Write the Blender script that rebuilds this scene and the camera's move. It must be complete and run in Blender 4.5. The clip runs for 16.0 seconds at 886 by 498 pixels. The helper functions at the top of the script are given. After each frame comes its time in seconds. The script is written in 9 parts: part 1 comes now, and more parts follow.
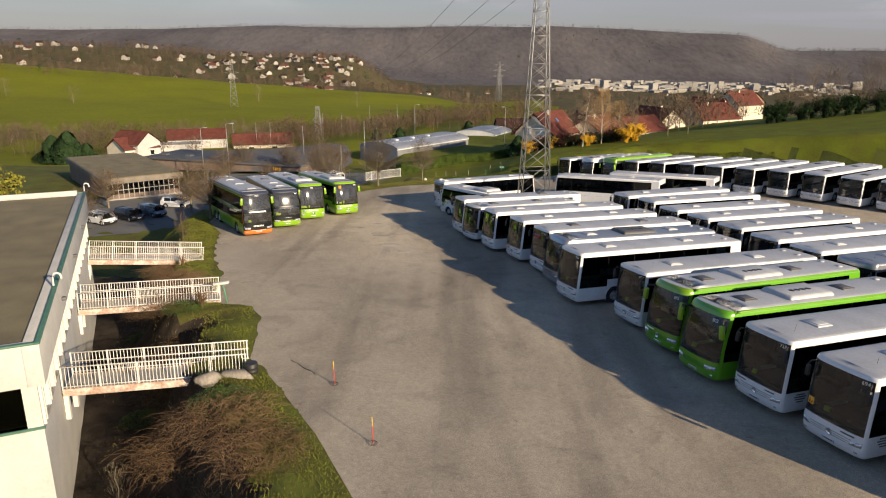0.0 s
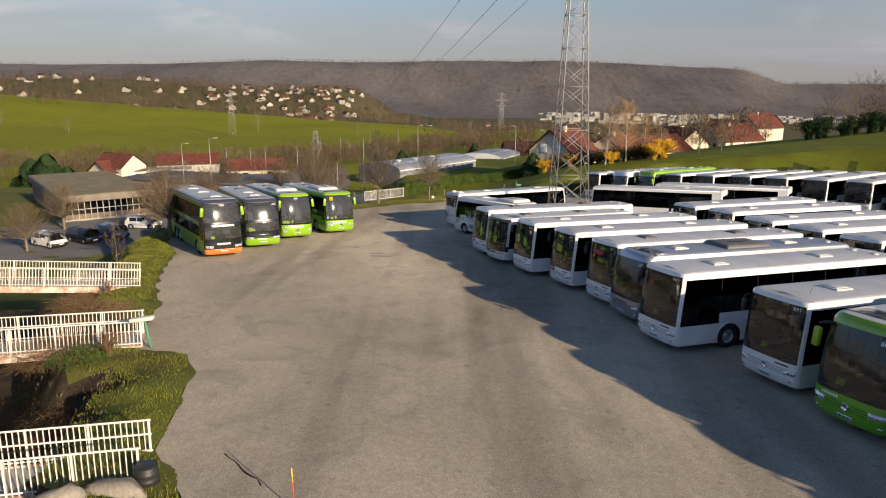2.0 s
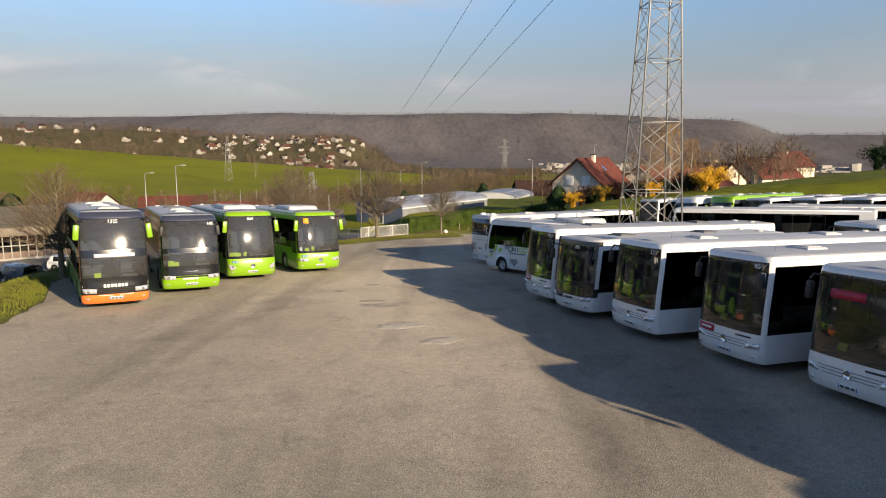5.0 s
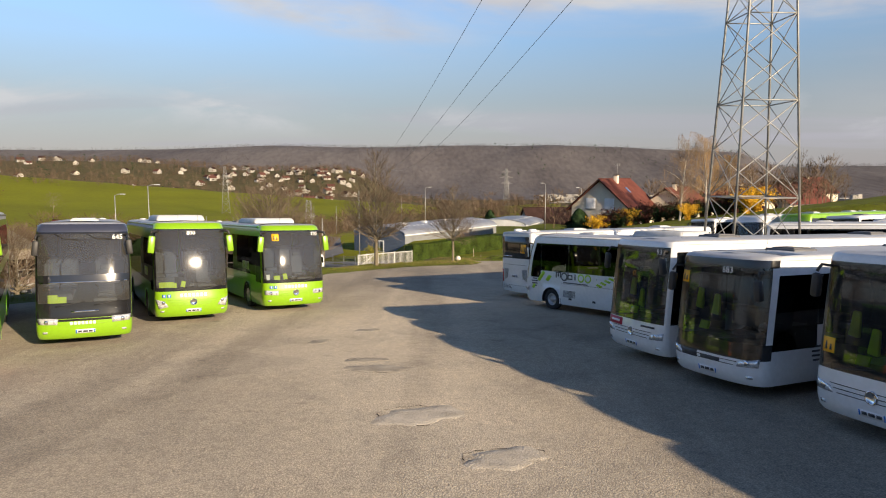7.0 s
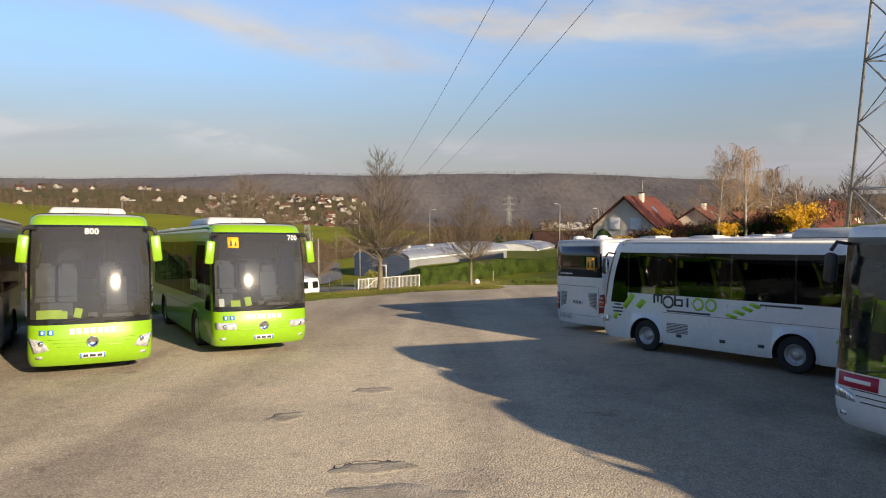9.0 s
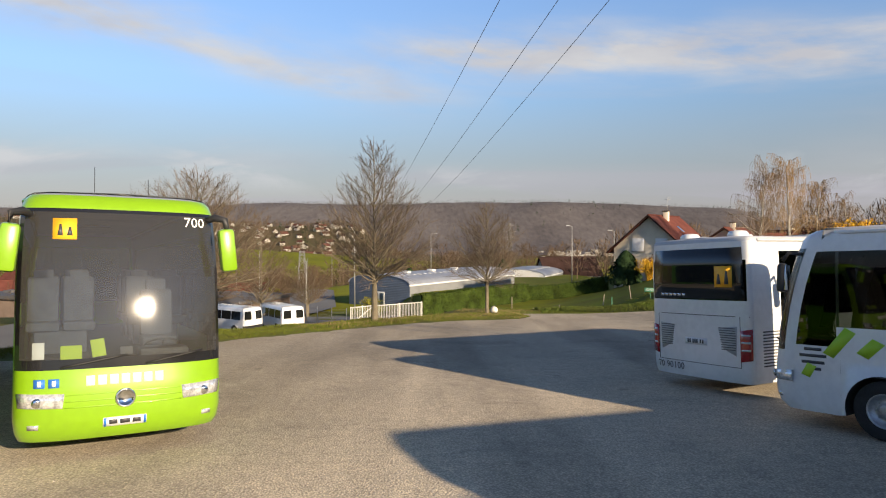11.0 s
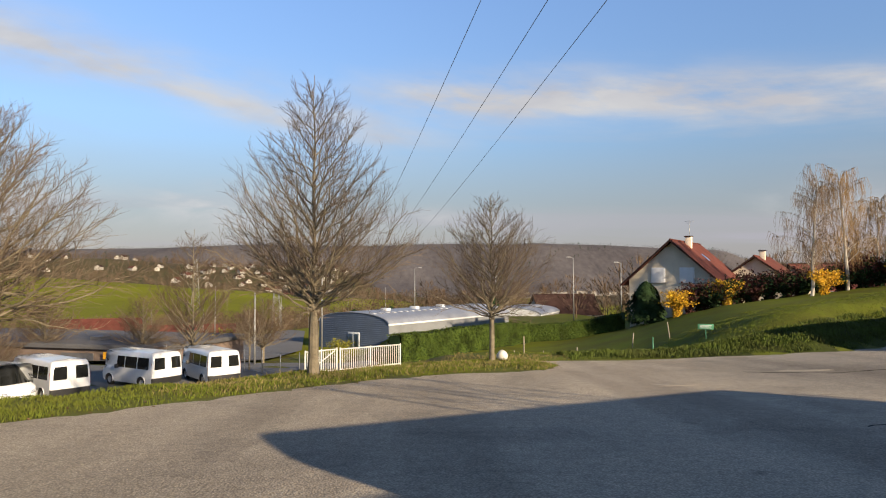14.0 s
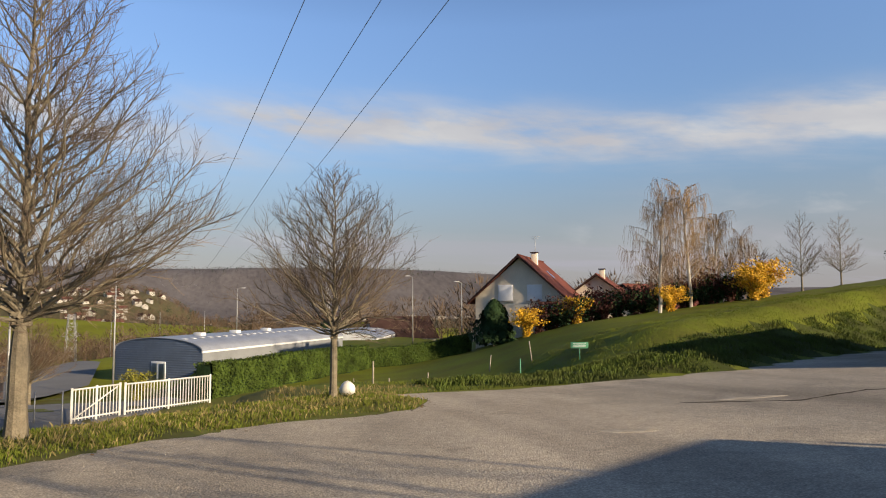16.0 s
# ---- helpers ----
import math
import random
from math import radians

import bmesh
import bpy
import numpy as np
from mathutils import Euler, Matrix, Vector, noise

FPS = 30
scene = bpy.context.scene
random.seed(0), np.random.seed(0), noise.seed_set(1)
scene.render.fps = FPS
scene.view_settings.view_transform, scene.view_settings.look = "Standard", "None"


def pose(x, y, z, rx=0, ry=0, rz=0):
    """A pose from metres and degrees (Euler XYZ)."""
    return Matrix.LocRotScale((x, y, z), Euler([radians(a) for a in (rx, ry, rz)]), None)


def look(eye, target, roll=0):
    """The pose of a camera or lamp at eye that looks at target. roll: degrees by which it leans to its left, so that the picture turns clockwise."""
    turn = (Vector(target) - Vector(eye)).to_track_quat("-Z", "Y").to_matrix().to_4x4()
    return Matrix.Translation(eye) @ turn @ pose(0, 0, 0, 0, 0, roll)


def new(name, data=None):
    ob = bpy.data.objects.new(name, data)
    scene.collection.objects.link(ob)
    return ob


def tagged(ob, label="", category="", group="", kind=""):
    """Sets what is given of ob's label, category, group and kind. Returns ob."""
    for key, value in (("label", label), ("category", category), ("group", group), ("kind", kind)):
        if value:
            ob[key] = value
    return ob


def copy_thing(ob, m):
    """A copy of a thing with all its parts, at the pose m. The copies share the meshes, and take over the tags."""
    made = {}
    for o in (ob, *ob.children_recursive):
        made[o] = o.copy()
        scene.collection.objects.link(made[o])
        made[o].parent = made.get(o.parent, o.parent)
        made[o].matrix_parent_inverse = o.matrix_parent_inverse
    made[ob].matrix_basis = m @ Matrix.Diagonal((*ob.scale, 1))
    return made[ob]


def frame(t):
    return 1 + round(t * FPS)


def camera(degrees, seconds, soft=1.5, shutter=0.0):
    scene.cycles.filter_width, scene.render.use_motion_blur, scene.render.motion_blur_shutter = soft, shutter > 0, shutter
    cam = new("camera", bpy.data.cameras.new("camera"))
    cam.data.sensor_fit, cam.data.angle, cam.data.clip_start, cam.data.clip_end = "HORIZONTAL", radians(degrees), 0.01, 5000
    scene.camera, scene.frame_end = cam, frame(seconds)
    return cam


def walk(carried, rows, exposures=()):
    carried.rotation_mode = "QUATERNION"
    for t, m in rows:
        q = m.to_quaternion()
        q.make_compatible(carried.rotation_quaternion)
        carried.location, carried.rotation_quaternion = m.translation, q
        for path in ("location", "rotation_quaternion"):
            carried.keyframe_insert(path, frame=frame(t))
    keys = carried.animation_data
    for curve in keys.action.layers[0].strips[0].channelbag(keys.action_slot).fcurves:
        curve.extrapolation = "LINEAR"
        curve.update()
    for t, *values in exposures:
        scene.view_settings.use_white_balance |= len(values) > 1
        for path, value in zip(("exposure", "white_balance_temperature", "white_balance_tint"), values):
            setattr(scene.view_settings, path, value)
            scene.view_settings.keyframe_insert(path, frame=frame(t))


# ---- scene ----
cam = camera(66.8, 16.0, 1.1)
METRES, EYE, TILT, LEAN, TURN = 82.0, 11.75, -16.0, -0.3, 0.0
ROWS = [
    (0.0, 0.0, 0.0, 0.0, -0.0, 0.0, -0.0),
    (0.5, -0.0041, 0.0435, -0.0025, 0.01, 0.65, 0.01),
    (1.0, -0.0078, 0.0828, -0.0044, 0.02, 1.29, 0.04),
    (1.5, -0.0115, 0.1248, -0.0058, 0.03, 2.07, 0.06),
    (2.0, -0.015, 0.1625, -0.0068, 0.04, 2.77, 0.05),
    (2.5, -0.0186, 0.2029, -0.0073, 0.05, 3.54, 0.06),
    (3.0, -0.0219, 0.2396, -0.0071, 0.06, 4.22, 0.09),
    (3.5, -0.0255, 0.2788, -0.0063, 0.06, 4.99, 0.1),
    (4.0, -0.0285, 0.3139, -0.0049, 0.07, 5.65, 0.13),
    (6.5, -0.0443, 0.495, 0.0131, 0.1, 9.17, 0.2),
    (7.0, -0.0475, 0.5243, 0.0162, 0.11, 9.77, 0.26),
    (7.5, -0.0507, 0.5536, 0.0189, 0.1, 10.4, 0.27),
    (8.0, -0.0543, 0.5802, 0.0214, 0.11, 10.96, 0.31),
    (8.5, -0.0582, 0.6087, 0.0251, 0.14, 11.6, 0.3),
    (9.0, -0.0615, 0.6349, 0.0296, 0.15, 12.17, 0.26),
    (11.5, -0.0701, 0.7708, 0.0516, 0.08, 15.21, 0.41),
    (12.0, -0.0703, 0.7964, 0.0561, 0.06, 15.8, 0.38),
    (12.5, -0.0701, 0.824, 0.0607, 0.04, 16.48, 0.38),
    (13.0, -0.0699, 0.8492, 0.0653, 0.07, 17.05, 0.41),
    (13.5, -0.069, 0.8755, 0.0703, 0.0, 17.62, 0.45),
    (14.0, -0.0687, 0.8991, 0.0746, -1.1, 18.16, 0.79),
    (14.5, -0.0679, 0.9239, 0.0795, -4.24, 18.65, 1.68),
    (15.0, -0.0671, 0.946, 0.0835, -7.21, 19.06, 2.59),
    (15.5, -0.0656, 0.9689, 0.088, -10.92, 19.4, 3.57),
    (16.0, -0.0644, 0.989, 0.0916, -14.89, 19.62, 4.72),
]
walk(cam, [(t, pose(0, 0, EYE, TILT, LEAN, TURN) @ pose(METRES * x, METRES * y, METRES * z, 90 + pitch, roll, yaw)) for t, x, y, z, yaw, pitch, roll in ROWS],
     [(0.0, 0.40), (3.5, 0.50), (7.0, 0.61), (9.0, 0.61), (13.0, 0.62), (16.0, 0.52)])

# ---- sky and sun ----
SUN_AZ, SUN_EL = (0.654, -0.757), radians(17.8)          # where the sun stands, over the ground plan


def build_sky():
    world = bpy.data.worlds.new("sky")
    world.use_nodes = True
    scene.world = world
    nt = world.node_tree
    nt.nodes.clear()
    out = nt.nodes.new("ShaderNodeOutputWorld")
    back = nt.nodes.new("ShaderNodeBackground")
    back.inputs["Strength"].default_value = SKY_POWER
    sky = nt.nodes.new("ShaderNodeTexSky")
    sky.sky_type, sky.sun_disc = "NISHITA", False
    sky.sun_elevation, sky.sun_rotation = SUN_EL, math.atan2(SUN_AZ[0], SUN_AZ[1])
    sky.air_density, sky.dust_density, sky.ozone_density = 1.35, 0.25, 3.2
    # clouds on a flat layer: the direction over its height, stretched sideways
    tc = nt.nodes.new("ShaderNodeTexCoord")
    sep = nt.nodes.new("ShaderNodeSeparateXYZ")
    nt.links.new(tc.outputs["Generated"], sep.inputs[0])

    def mathn(op, a, b=None, clamp=False):
        n = nt.nodes.new("ShaderNodeMath")
        n.operation, n.use_clamp = op, clamp
        for k, v in enumerate((a, b)):
            if v is None:
                continue
            if isinstance(v, (int, float)):
                n.inputs[k].default_value = v
            else:
                nt.links.new(v, n.inputs[k])
        return n.outputs[0]

    z = mathn("MAXIMUM", sep.outputs["Z"], 0.0)
    zz = mathn("ADD", z, 0.10)
    cx, cy = mathn("DIVIDE", sep.outputs["X"], zz), mathn("DIVIDE", sep.outputs["Y"], zz)
    comb = nt.nodes.new("ShaderNodeCombineXYZ")
    nt.links.new(mathn("MULTIPLY", cx, 0.55), comb.inputs[0])
    nt.links.new(mathn("MULTIPLY", cy, 1.25), comb.inputs[1])
    comb.inputs[2].default_value = CLOUD_SEED
    noise_t = nt.nodes.new("ShaderNodeTexNoise")
    noise_t.inputs["Scale"].default_value = 0.62
    noise_t.inputs["Detail"].default_value = 7.0
    noise_t.inputs["Roughness"].default_value = 0.52
    noise_t.inputs["Distortion"].default_value = 0.55
    nt.links.new(comb.outputs[0], noise_t.inputs["Vector"])
    ramp = nt.nodes.new("ShaderNodeValToRGB")
    ramp.color_ramp.elements[0].position, ramp.color_ramp.elements[1].position = CLOUD_LO, CLOUD_HI
    nt.links.new(noise_t.outputs["Fac"], ramp.inputs[0])
    # a thicker veil towards the horizon
    veil = mathn("MULTIPLY", mathn("MULTIPLY", mathn("SUBTRACT", 0.19, z, True), 7.0, True), 0.92)
    az = mathn("ARCTAN2", sep.outputs["X"], sep.outputs["Y"])
    wob = mathn("MULTIPLY", mathn("SUBTRACT", noise_t.outputs["Fac"], 0.5), 0.16)

    def streak(height, slope, width, power):
        """A long thin cloud at a height that changes with the bearing."""
        e = mathn("DIVIDE", mathn("SUBTRACT", mathn("ADD", z, wob), mathn("ADD", mathn("MULTIPLY", az, slope), height)), width)
        return mathn("MULTIPLY", mathn("EXPONENT", mathn("MULTIPLY", mathn("MULTIPLY", e, e), -1.0), None), power)

    # small heaped clouds above the ridge and feathered upper edges of the long ones
    puff_at = nt.nodes.new("ShaderNodeCombineXYZ")
    nt.links.new(mathn("MULTIPLY", az, 1.0), puff_at.inputs[0])
    nt.links.new(mathn("MULTIPLY", z, 2.6), puff_at.inputs[1])
    puff = nt.nodes.new("ShaderNodeTexNoise")
    puff.inputs["Scale"].default_value, puff.inputs["Detail"].default_value, puff.inputs["Roughness"].default_value = 5.5, 8.0, 0.55
    puff.inputs["Distortion"].default_value = 0.5
    nt.links.new(puff_at.outputs[0], puff.inputs["Vector"])
    heap = mathn("MULTIPLY", mathn("SUBTRACT", puff.outputs["Fac"], 0.50), 9.0, True)

    def bank(a0, wa, z0, wz, power):
        """Heaped cloud about one bearing and height."""
        ea, ez = mathn("DIVIDE", mathn("SUBTRACT", az, a0), wa), mathn("DIVIDE", mathn("SUBTRACT", z, z0), wz)
        g = mathn("EXPONENT", mathn("MULTIPLY", mathn("ADD", mathn("MULTIPLY", ea, ea), mathn("MULTIPLY", ez, ez)), -1.0))
        return mathn("MULTIPLY", mathn("MULTIPLY", mathn("ADD", heap, 0.30), g, True), power)

    def spread_out(line, lo, hi):
        """Ends a streak softly towards bearings lo and hi."""
        a = mathn("MULTIPLY", mathn("SUBTRACT", az, lo), 5.0, True)
        b = mathn("MULTIPLY", mathn("SUBTRACT", hi, az), 5.0, True)
        return mathn("MULTIPLY", mathn("MULTIPLY", a, b), line)

    wisp_at = nt.nodes.new("ShaderNodeCombineXYZ")
    nt.links.new(mathn("ADD", mathn("MULTIPLY", az, 3.0), mathn("MULTIPLY", z, 5.0)), wisp_at.inputs[0])
    nt.links.new(mathn("MULTIPLY", z, 9.0), wisp_at.inputs[1])
    wisp = nt.nodes.new("ShaderNodeTexNoise")
    wisp.inputs["Scale"].default_value, wisp.inputs["Detail"].default_value, wisp.inputs["Roughness"].default_value = 2.6, 9.0, 0.58
    nt.links.new(wisp_at.outputs[0], wisp.inputs["Vector"])
    ragged = mathn("ADD", mathn("MULTIPLY", mathn("SUBTRACT", wisp.outputs["Fac"], 0.32), 2.6, True), 0.22, True)
    lines = mathn("MAXIMUM", spread_out(streak(0.196, -0.17, 0.036, 0.95), -0.95, 0.10), spread_out(streak(0.254, -0.042, 0.025, 1.3), -0.16, 1.2))
    lines = mathn("MULTIPLY", lines, ragged, True)
    for q in (bank(-0.27, 0.10, 0.098, 0.030, 0.95), bank(-0.60, 0.16, 0.086, 0.028, 0.8), bank(0.08, 0.16, 0.082, 0.016, 0.55), bank(0.56, 0.07, 0.092, 0.034, 0.8), bank(1.15, 0.4, 0.10, 0.05, 0.7), bank(-1.25, 0.35, 0.12, 0.06, 0.7)):
        lines = mathn("MAXIMUM", lines, q)
    grey = mathn("MAXIMUM", mathn("MULTIPLY", ramp.outputs["Color"], 0.16), mathn("MULTIPLY", veil, mathn("ADD", mathn("MULTIPLY", ramp.outputs["Color"], 0.35), 0.65)))
    hazed = nt.nodes.new("ShaderNodeMix")
    hazed.data_type = "RGBA"
    hazed.inputs["B"].default_value = (*[CLOUD_POWER * v for v in (0.69, 0.675, 0.755)], 1)
    nt.links.new(grey, hazed.inputs["Factor"])
    tint = nt.nodes.new("ShaderNodeTexNoise")
    tint.inputs["Scale"].default_value = 1.7
    tint.inputs["Detail"].default_value = 4.0
    nt.links.new(comb.outputs[0], tint.inputs["Vector"])
    cloud = nt.nodes.new("ShaderNodeValToRGB")
    cloud.color_ramp.elements[0].position, cloud.color_ramp.elements[1].position = 0.38, 0.60
    cloud.color_ramp.elements[0].color = (*[CLOUD_POWER * v for v in (0.80, 0.81, 0.88)], 1)
    cloud.color_ramp.elements[1].color = (*[CLOUD_POWER * v for v in (0.98, 0.98, 1.00)], 1)
    nt.links.new(mathn("ADD", mathn("MULTIPLY", tint.outputs["Fac"], 0.35), mathn("MULTIPLY", puff.outputs["Fac"], 0.65)), cloud.inputs[0])
    mix = nt.nodes.new("ShaderNodeMix")
    mix.data_type = "RGBA"
    nt.links.new(lines, mix.inputs["Factor"])
    hue = nt.nodes.new("ShaderNodeMix")
    hue.data_type, hue.blend_type = "RGBA", "MULTIPLY"
    hue.inputs["Factor"].default_value, hue.inputs["B"].default_value = 1.0, (0.95, 0.965, 1.17, 1)
    nt.links.new(sky.outputs[0], hue.inputs["A"])
    # hazy pale blue low down, a deeper sky overhead
    depth = nt.nodes.new("ShaderNodeValToRGB")
    for _ in range(3):
        depth.color_ramp.elements.new(0.5)
    for e, (pos, v) in zip(depth.color_ramp.elements, LOW_TO_HIGH):
        e.position, e.color = pos, (v / 2, v / 2, v / 2, 1)
    nt.links.new(z, depth.inputs[0])
    scale = nt.nodes.new("ShaderNodeVectorMath")
    scale.operation = "SCALE"
    nt.links.new(hue.outputs["Result"], scale.inputs[0])
    nt.links.new(mathn("MULTIPLY", depth.outputs["Color"], 2.0), scale.inputs["Scale"])
    nt.links.new(scale.outputs[0], hazed.inputs["A"])
    nt.links.new(hazed.outputs["Result"], mix.inputs["A"])
    nt.links.new(cloud.outputs["Color"], mix.inputs["B"])
    nt.links.new(mix.outputs["Result"], back.inputs["Color"])
    nt.links.new(back.outputs[0], out.inputs["Surface"])


SKY_POWER, CLOUD_POWER, CLOUD_SEED, CLOUD_LO, CLOUD_HI = 0.074, 6.0, 3.7, 0.50, 0.66
LOW_TO_HIGH = ((0.0, 0.55), (0.10, 0.80), (0.22, 1.30), (0.38, 1.58), (0.80, 0.55))
build_sky()
sun_data = bpy.data.lights.new("sun", "SUN")
sun_data.energy, sun_data.angle, sun_data.color = 6.3, radians(0.6), (1.0, 0.80, 0.555)
sun = new("sun", sun_data)
sun.matrix_world = look((60, -70, 60), (60 - SUN_AZ[0] * 50, -70 - SUN_AZ[1] * 50, 60 - 50 * math.tan(SUN_EL)))


# ---- materials ----
def material(name, colour, rough=0.6, metal=0.0, spread=0.12, scale=3.0, fine=40.0, bump=0.0, dark=None, coat=0.0, piece=0.0, stretch=None, detail=5.0, blotch=0.45, spec=0.5):
    """A surface with a colour that varies at two scales, fine relief, and a shade of its own for each object (piece)."""
    m = bpy.data.materials.new(name)
    m.use_nodes = True
    nt = m.node_tree
    b = nt.nodes["Principled BSDF"]
    b.inputs["Roughness"].default_value, b.inputs["Metallic"].default_value = rough, metal
    b.inputs["Specular IOR Level"].default_value = spec
    b.inputs["Coat Weight"].default_value, b.inputs["Coat Roughness"].default_value = coat, 0.06
    tc = nt.nodes.new("ShaderNodeTexCoord")
    mp = nt.nodes.new("ShaderNodeMapping")
    if stretch:
        mp.inputs["Scale"].default_value = stretch
    nt.links.new(tc.outputs["Object"], mp.inputs["Vector"])
    big, small = nt.nodes.new("ShaderNodeTexNoise"), nt.nodes.new("ShaderNodeTexNoise")
    for n, s in ((big, scale), (small, fine)):
        n.inputs["Scale"].default_value, n.inputs["Detail"].default_value = s, detail
        nt.links.new(mp.outputs[0], n.inputs["Vector"])
    ramp = nt.nodes.new("ShaderNodeValToRGB")
    dk = dark or tuple(c * (1 - 2.2 * spread) for c in colour)
    lt = tuple(min(1, c * (1 + spread)) for c in colour)
    ramp.color_ramp.elements[0].color, ramp.color_ramp.elements[1].color = (*dk, 1), (*lt, 1)
    ramp.color_ramp.elements[0].position, ramp.color_ramp.elements[1].position = blotch - 0.17, blotch + 0.17
    mixv = nt.nodes.new("ShaderNodeMath")
    mixv.operation = "MULTIPLY_ADD"
    mixv.inputs[1].default_value = 0.42
    add = nt.nodes.new("ShaderNodeMath")
    add.operation = "MULTIPLY"
    add.inputs[1].default_value = 0.58
    nt.links.new(big.outputs["Fac"], add.inputs[0])
    nt.links.new(small.outputs["Fac"], mixv.inputs[0])
    nt.links.new(add.outputs[0], mixv.inputs[2])
    nt.links.new(mixv.outputs[0], ramp.inputs[0])
    colour_out = ramp.outputs["Color"]
    if piece:
        info = nt.nodes.new("ShaderNodeObjectInfo")
        hsv = nt.nodes.new("ShaderNodeHueSaturation")
        mr = nt.nodes.new("ShaderNodeMapRange")
        mr.inputs["To Min"].default_value, mr.inputs["To Max"].default_value = 1 - piece, 1 + piece
        nt.links.new(info.outputs["Random"], mr.inputs["Value"])
        nt.links.new(mr.outputs[0], hsv.inputs["Value"])
        nt.links.new(colour_out, hsv.inputs["Color"])
        colour_out = hsv.outputs["Color"]
    nt.links.new(colour_out, b.inputs["Base Color"])
    if bump:
        bp = nt.nodes.new("ShaderNodeBump")
        bp.inputs["Strength"].default_value, bp.inputs["Distance"].default_value = min(1, bump), 0.02 * max(1, bump)
        nt.links.new(small.outputs["Fac"], bp.inputs["Height"])
        nt.links.new(bp.outputs[0], b.inputs["Normal"])
    return m


def yard_surface():
    """Worn asphalt: gravel in the grain, broad pale and dark wear, long tyre-worn lanes, small stains."""
    m = bpy.data.materials.new("worn_asphalt")
    m.use_nodes = True
    nt = m.node_tree
    b = nt.nodes["Principled BSDF"]
    b.inputs["Roughness"].default_value = 0.93
    b.inputs["Specular IOR Level"].default_value = 0.05
    tc = nt.nodes.new("ShaderNodeTexCoord")

    def tex(kind, scale, detail=4.0, turn=0.0, stretch=(1, 1, 1), dist=0.0):
        mp = nt.nodes.new("ShaderNodeMapping")
        mp.inputs["Rotation"].default_value = (0, 0, turn)
        mp.inputs["Scale"].default_value = stretch
        nt.links.new(tc.outputs["Object"], mp.inputs["Vector"])
        n = nt.nodes.new(kind)
        n.inputs["Scale"].default_value = scale
        if kind == "ShaderNodeTexNoise":
            n.inputs["Detail"].default_value, n.inputs["Distortion"].default_value = detail, dist
        nt.links.new(mp.outputs[0], n.inputs["Vector"])
        return n

    def ramp(src, stops):
        r = nt.nodes.new("ShaderNodeValToRGB")
        while len(r.color_ramp.elements) < len(stops):
            r.color_ramp.elements.new(0.5)
        for e, (pos, c) in zip(r.color_ramp.elements, stops):
            e.position, e.color = pos, (*c, 1)
        nt.links.new(src, r.inputs[0])
        return r.outputs["Color"]

    def mix(kind, fac, a, c):
        n = nt.nodes.new("ShaderNodeMix")
        n.data_type, n.blend_type = "RGBA", kind
        if isinstance(fac, float):
            n.inputs["Factor"].default_value = fac
        else:
            nt.links.new(fac, n.inputs["Factor"])
        nt.links.new(a, n.inputs["A"])
        nt.links.new(c, n.inputs["B"])
        return n.outputs["Result"]

    wear = ramp(tex("ShaderNodeTexNoise", 0.085, 8, 0.4, (1, 0.6, 1), 0.6).outputs["Fac"], [(0.30, (0.345, 0.300, 0.234)), (0.47, (0.440, 0.385, 0.302)), (0.66, (0.505, 0.442, 0.348))])
    lanes = ramp(tex("ShaderNodeTexNoise", 0.30, 5, 0.33, (1.0, 0.10, 1), 0.3).outputs["Fac"], [(0.36, (0.74, 0.74, 0.75)), (0.50, (1.0, 1.0, 1.0))])
    patches = ramp(tex("ShaderNodeTexNoise", 0.45, 7, 0.0, (1, 1, 1), 0.9).outputs["Fac"], [(0.34, (0.88, 0.88, 0.89)), (0.43, (1.0, 1.0, 1.0)), (0.62, (1.06, 1.05, 1.04))])
    mid = ramp(tex("ShaderNodeTexNoise", 5.0, 8).outputs["Fac"], [(0.34, (0.92, 0.92, 0.93)), (0.50, (1.0, 1.0, 1.0)), (0.66, (1.08, 1.08, 1.07))])
    fine = tex("ShaderNodeTexNoise", 24.0, 6)
    stones = tex("ShaderNodeTexVoronoi", 34.0)
    grit = ramp(stones.outputs["Distance"], [(0.02, (1.36, 1.34, 1.30)), (0.30, (1.03, 1.03, 1.03)), (0.70, (0.74, 0.74, 0.75))])
    speck = ramp(fine.outputs["Fac"], [(0.32, (0.78, 0.78, 0.79)), (0.53, (1.0, 1.0, 1.0)), (0.70, (1.20, 1.19, 1.17))])
    stain = ramp(tex("ShaderNodeTexNoise", 1.6, 3, 0, (1, 1, 1), 0.4).outputs["Fac"], [(0.25, (0.74, 0.74, 0.75)), (0.33, (1.0, 1.0, 1.0))])
    # a broad gravelly, paler stretch where the vehicles turn
    sp = nt.nodes.new("ShaderNodeMapping")
    sp.inputs["Location"].default_value = (0.60, -3.1, 0)
    sp.inputs["Rotation"].default_value, sp.inputs["Scale"].default_value = (0, 0, 0.0), (0.095, 0.050, 0)
    nt.links.new(tc.outputs["Object"], sp.inputs["Vector"])
    ball = nt.nodes.new("ShaderNodeTexGradient")
    ball.gradient_type = "SPHERICAL"
    nt.links.new(sp.outputs[0], ball.inputs["Vector"])
    edge = nt.nodes.new("ShaderNodeMath")
    edge.operation, edge.inputs[1].default_value = "MULTIPLY_ADD", 0.55
    nt.links.new(tex("ShaderNodeTexNoise", 0.5, 8, 0.0, (1, 1, 1), 0.8).outputs["Fac"], edge.inputs[0])
    nt.links.new(ball.outputs["Fac"], edge.inputs[2])
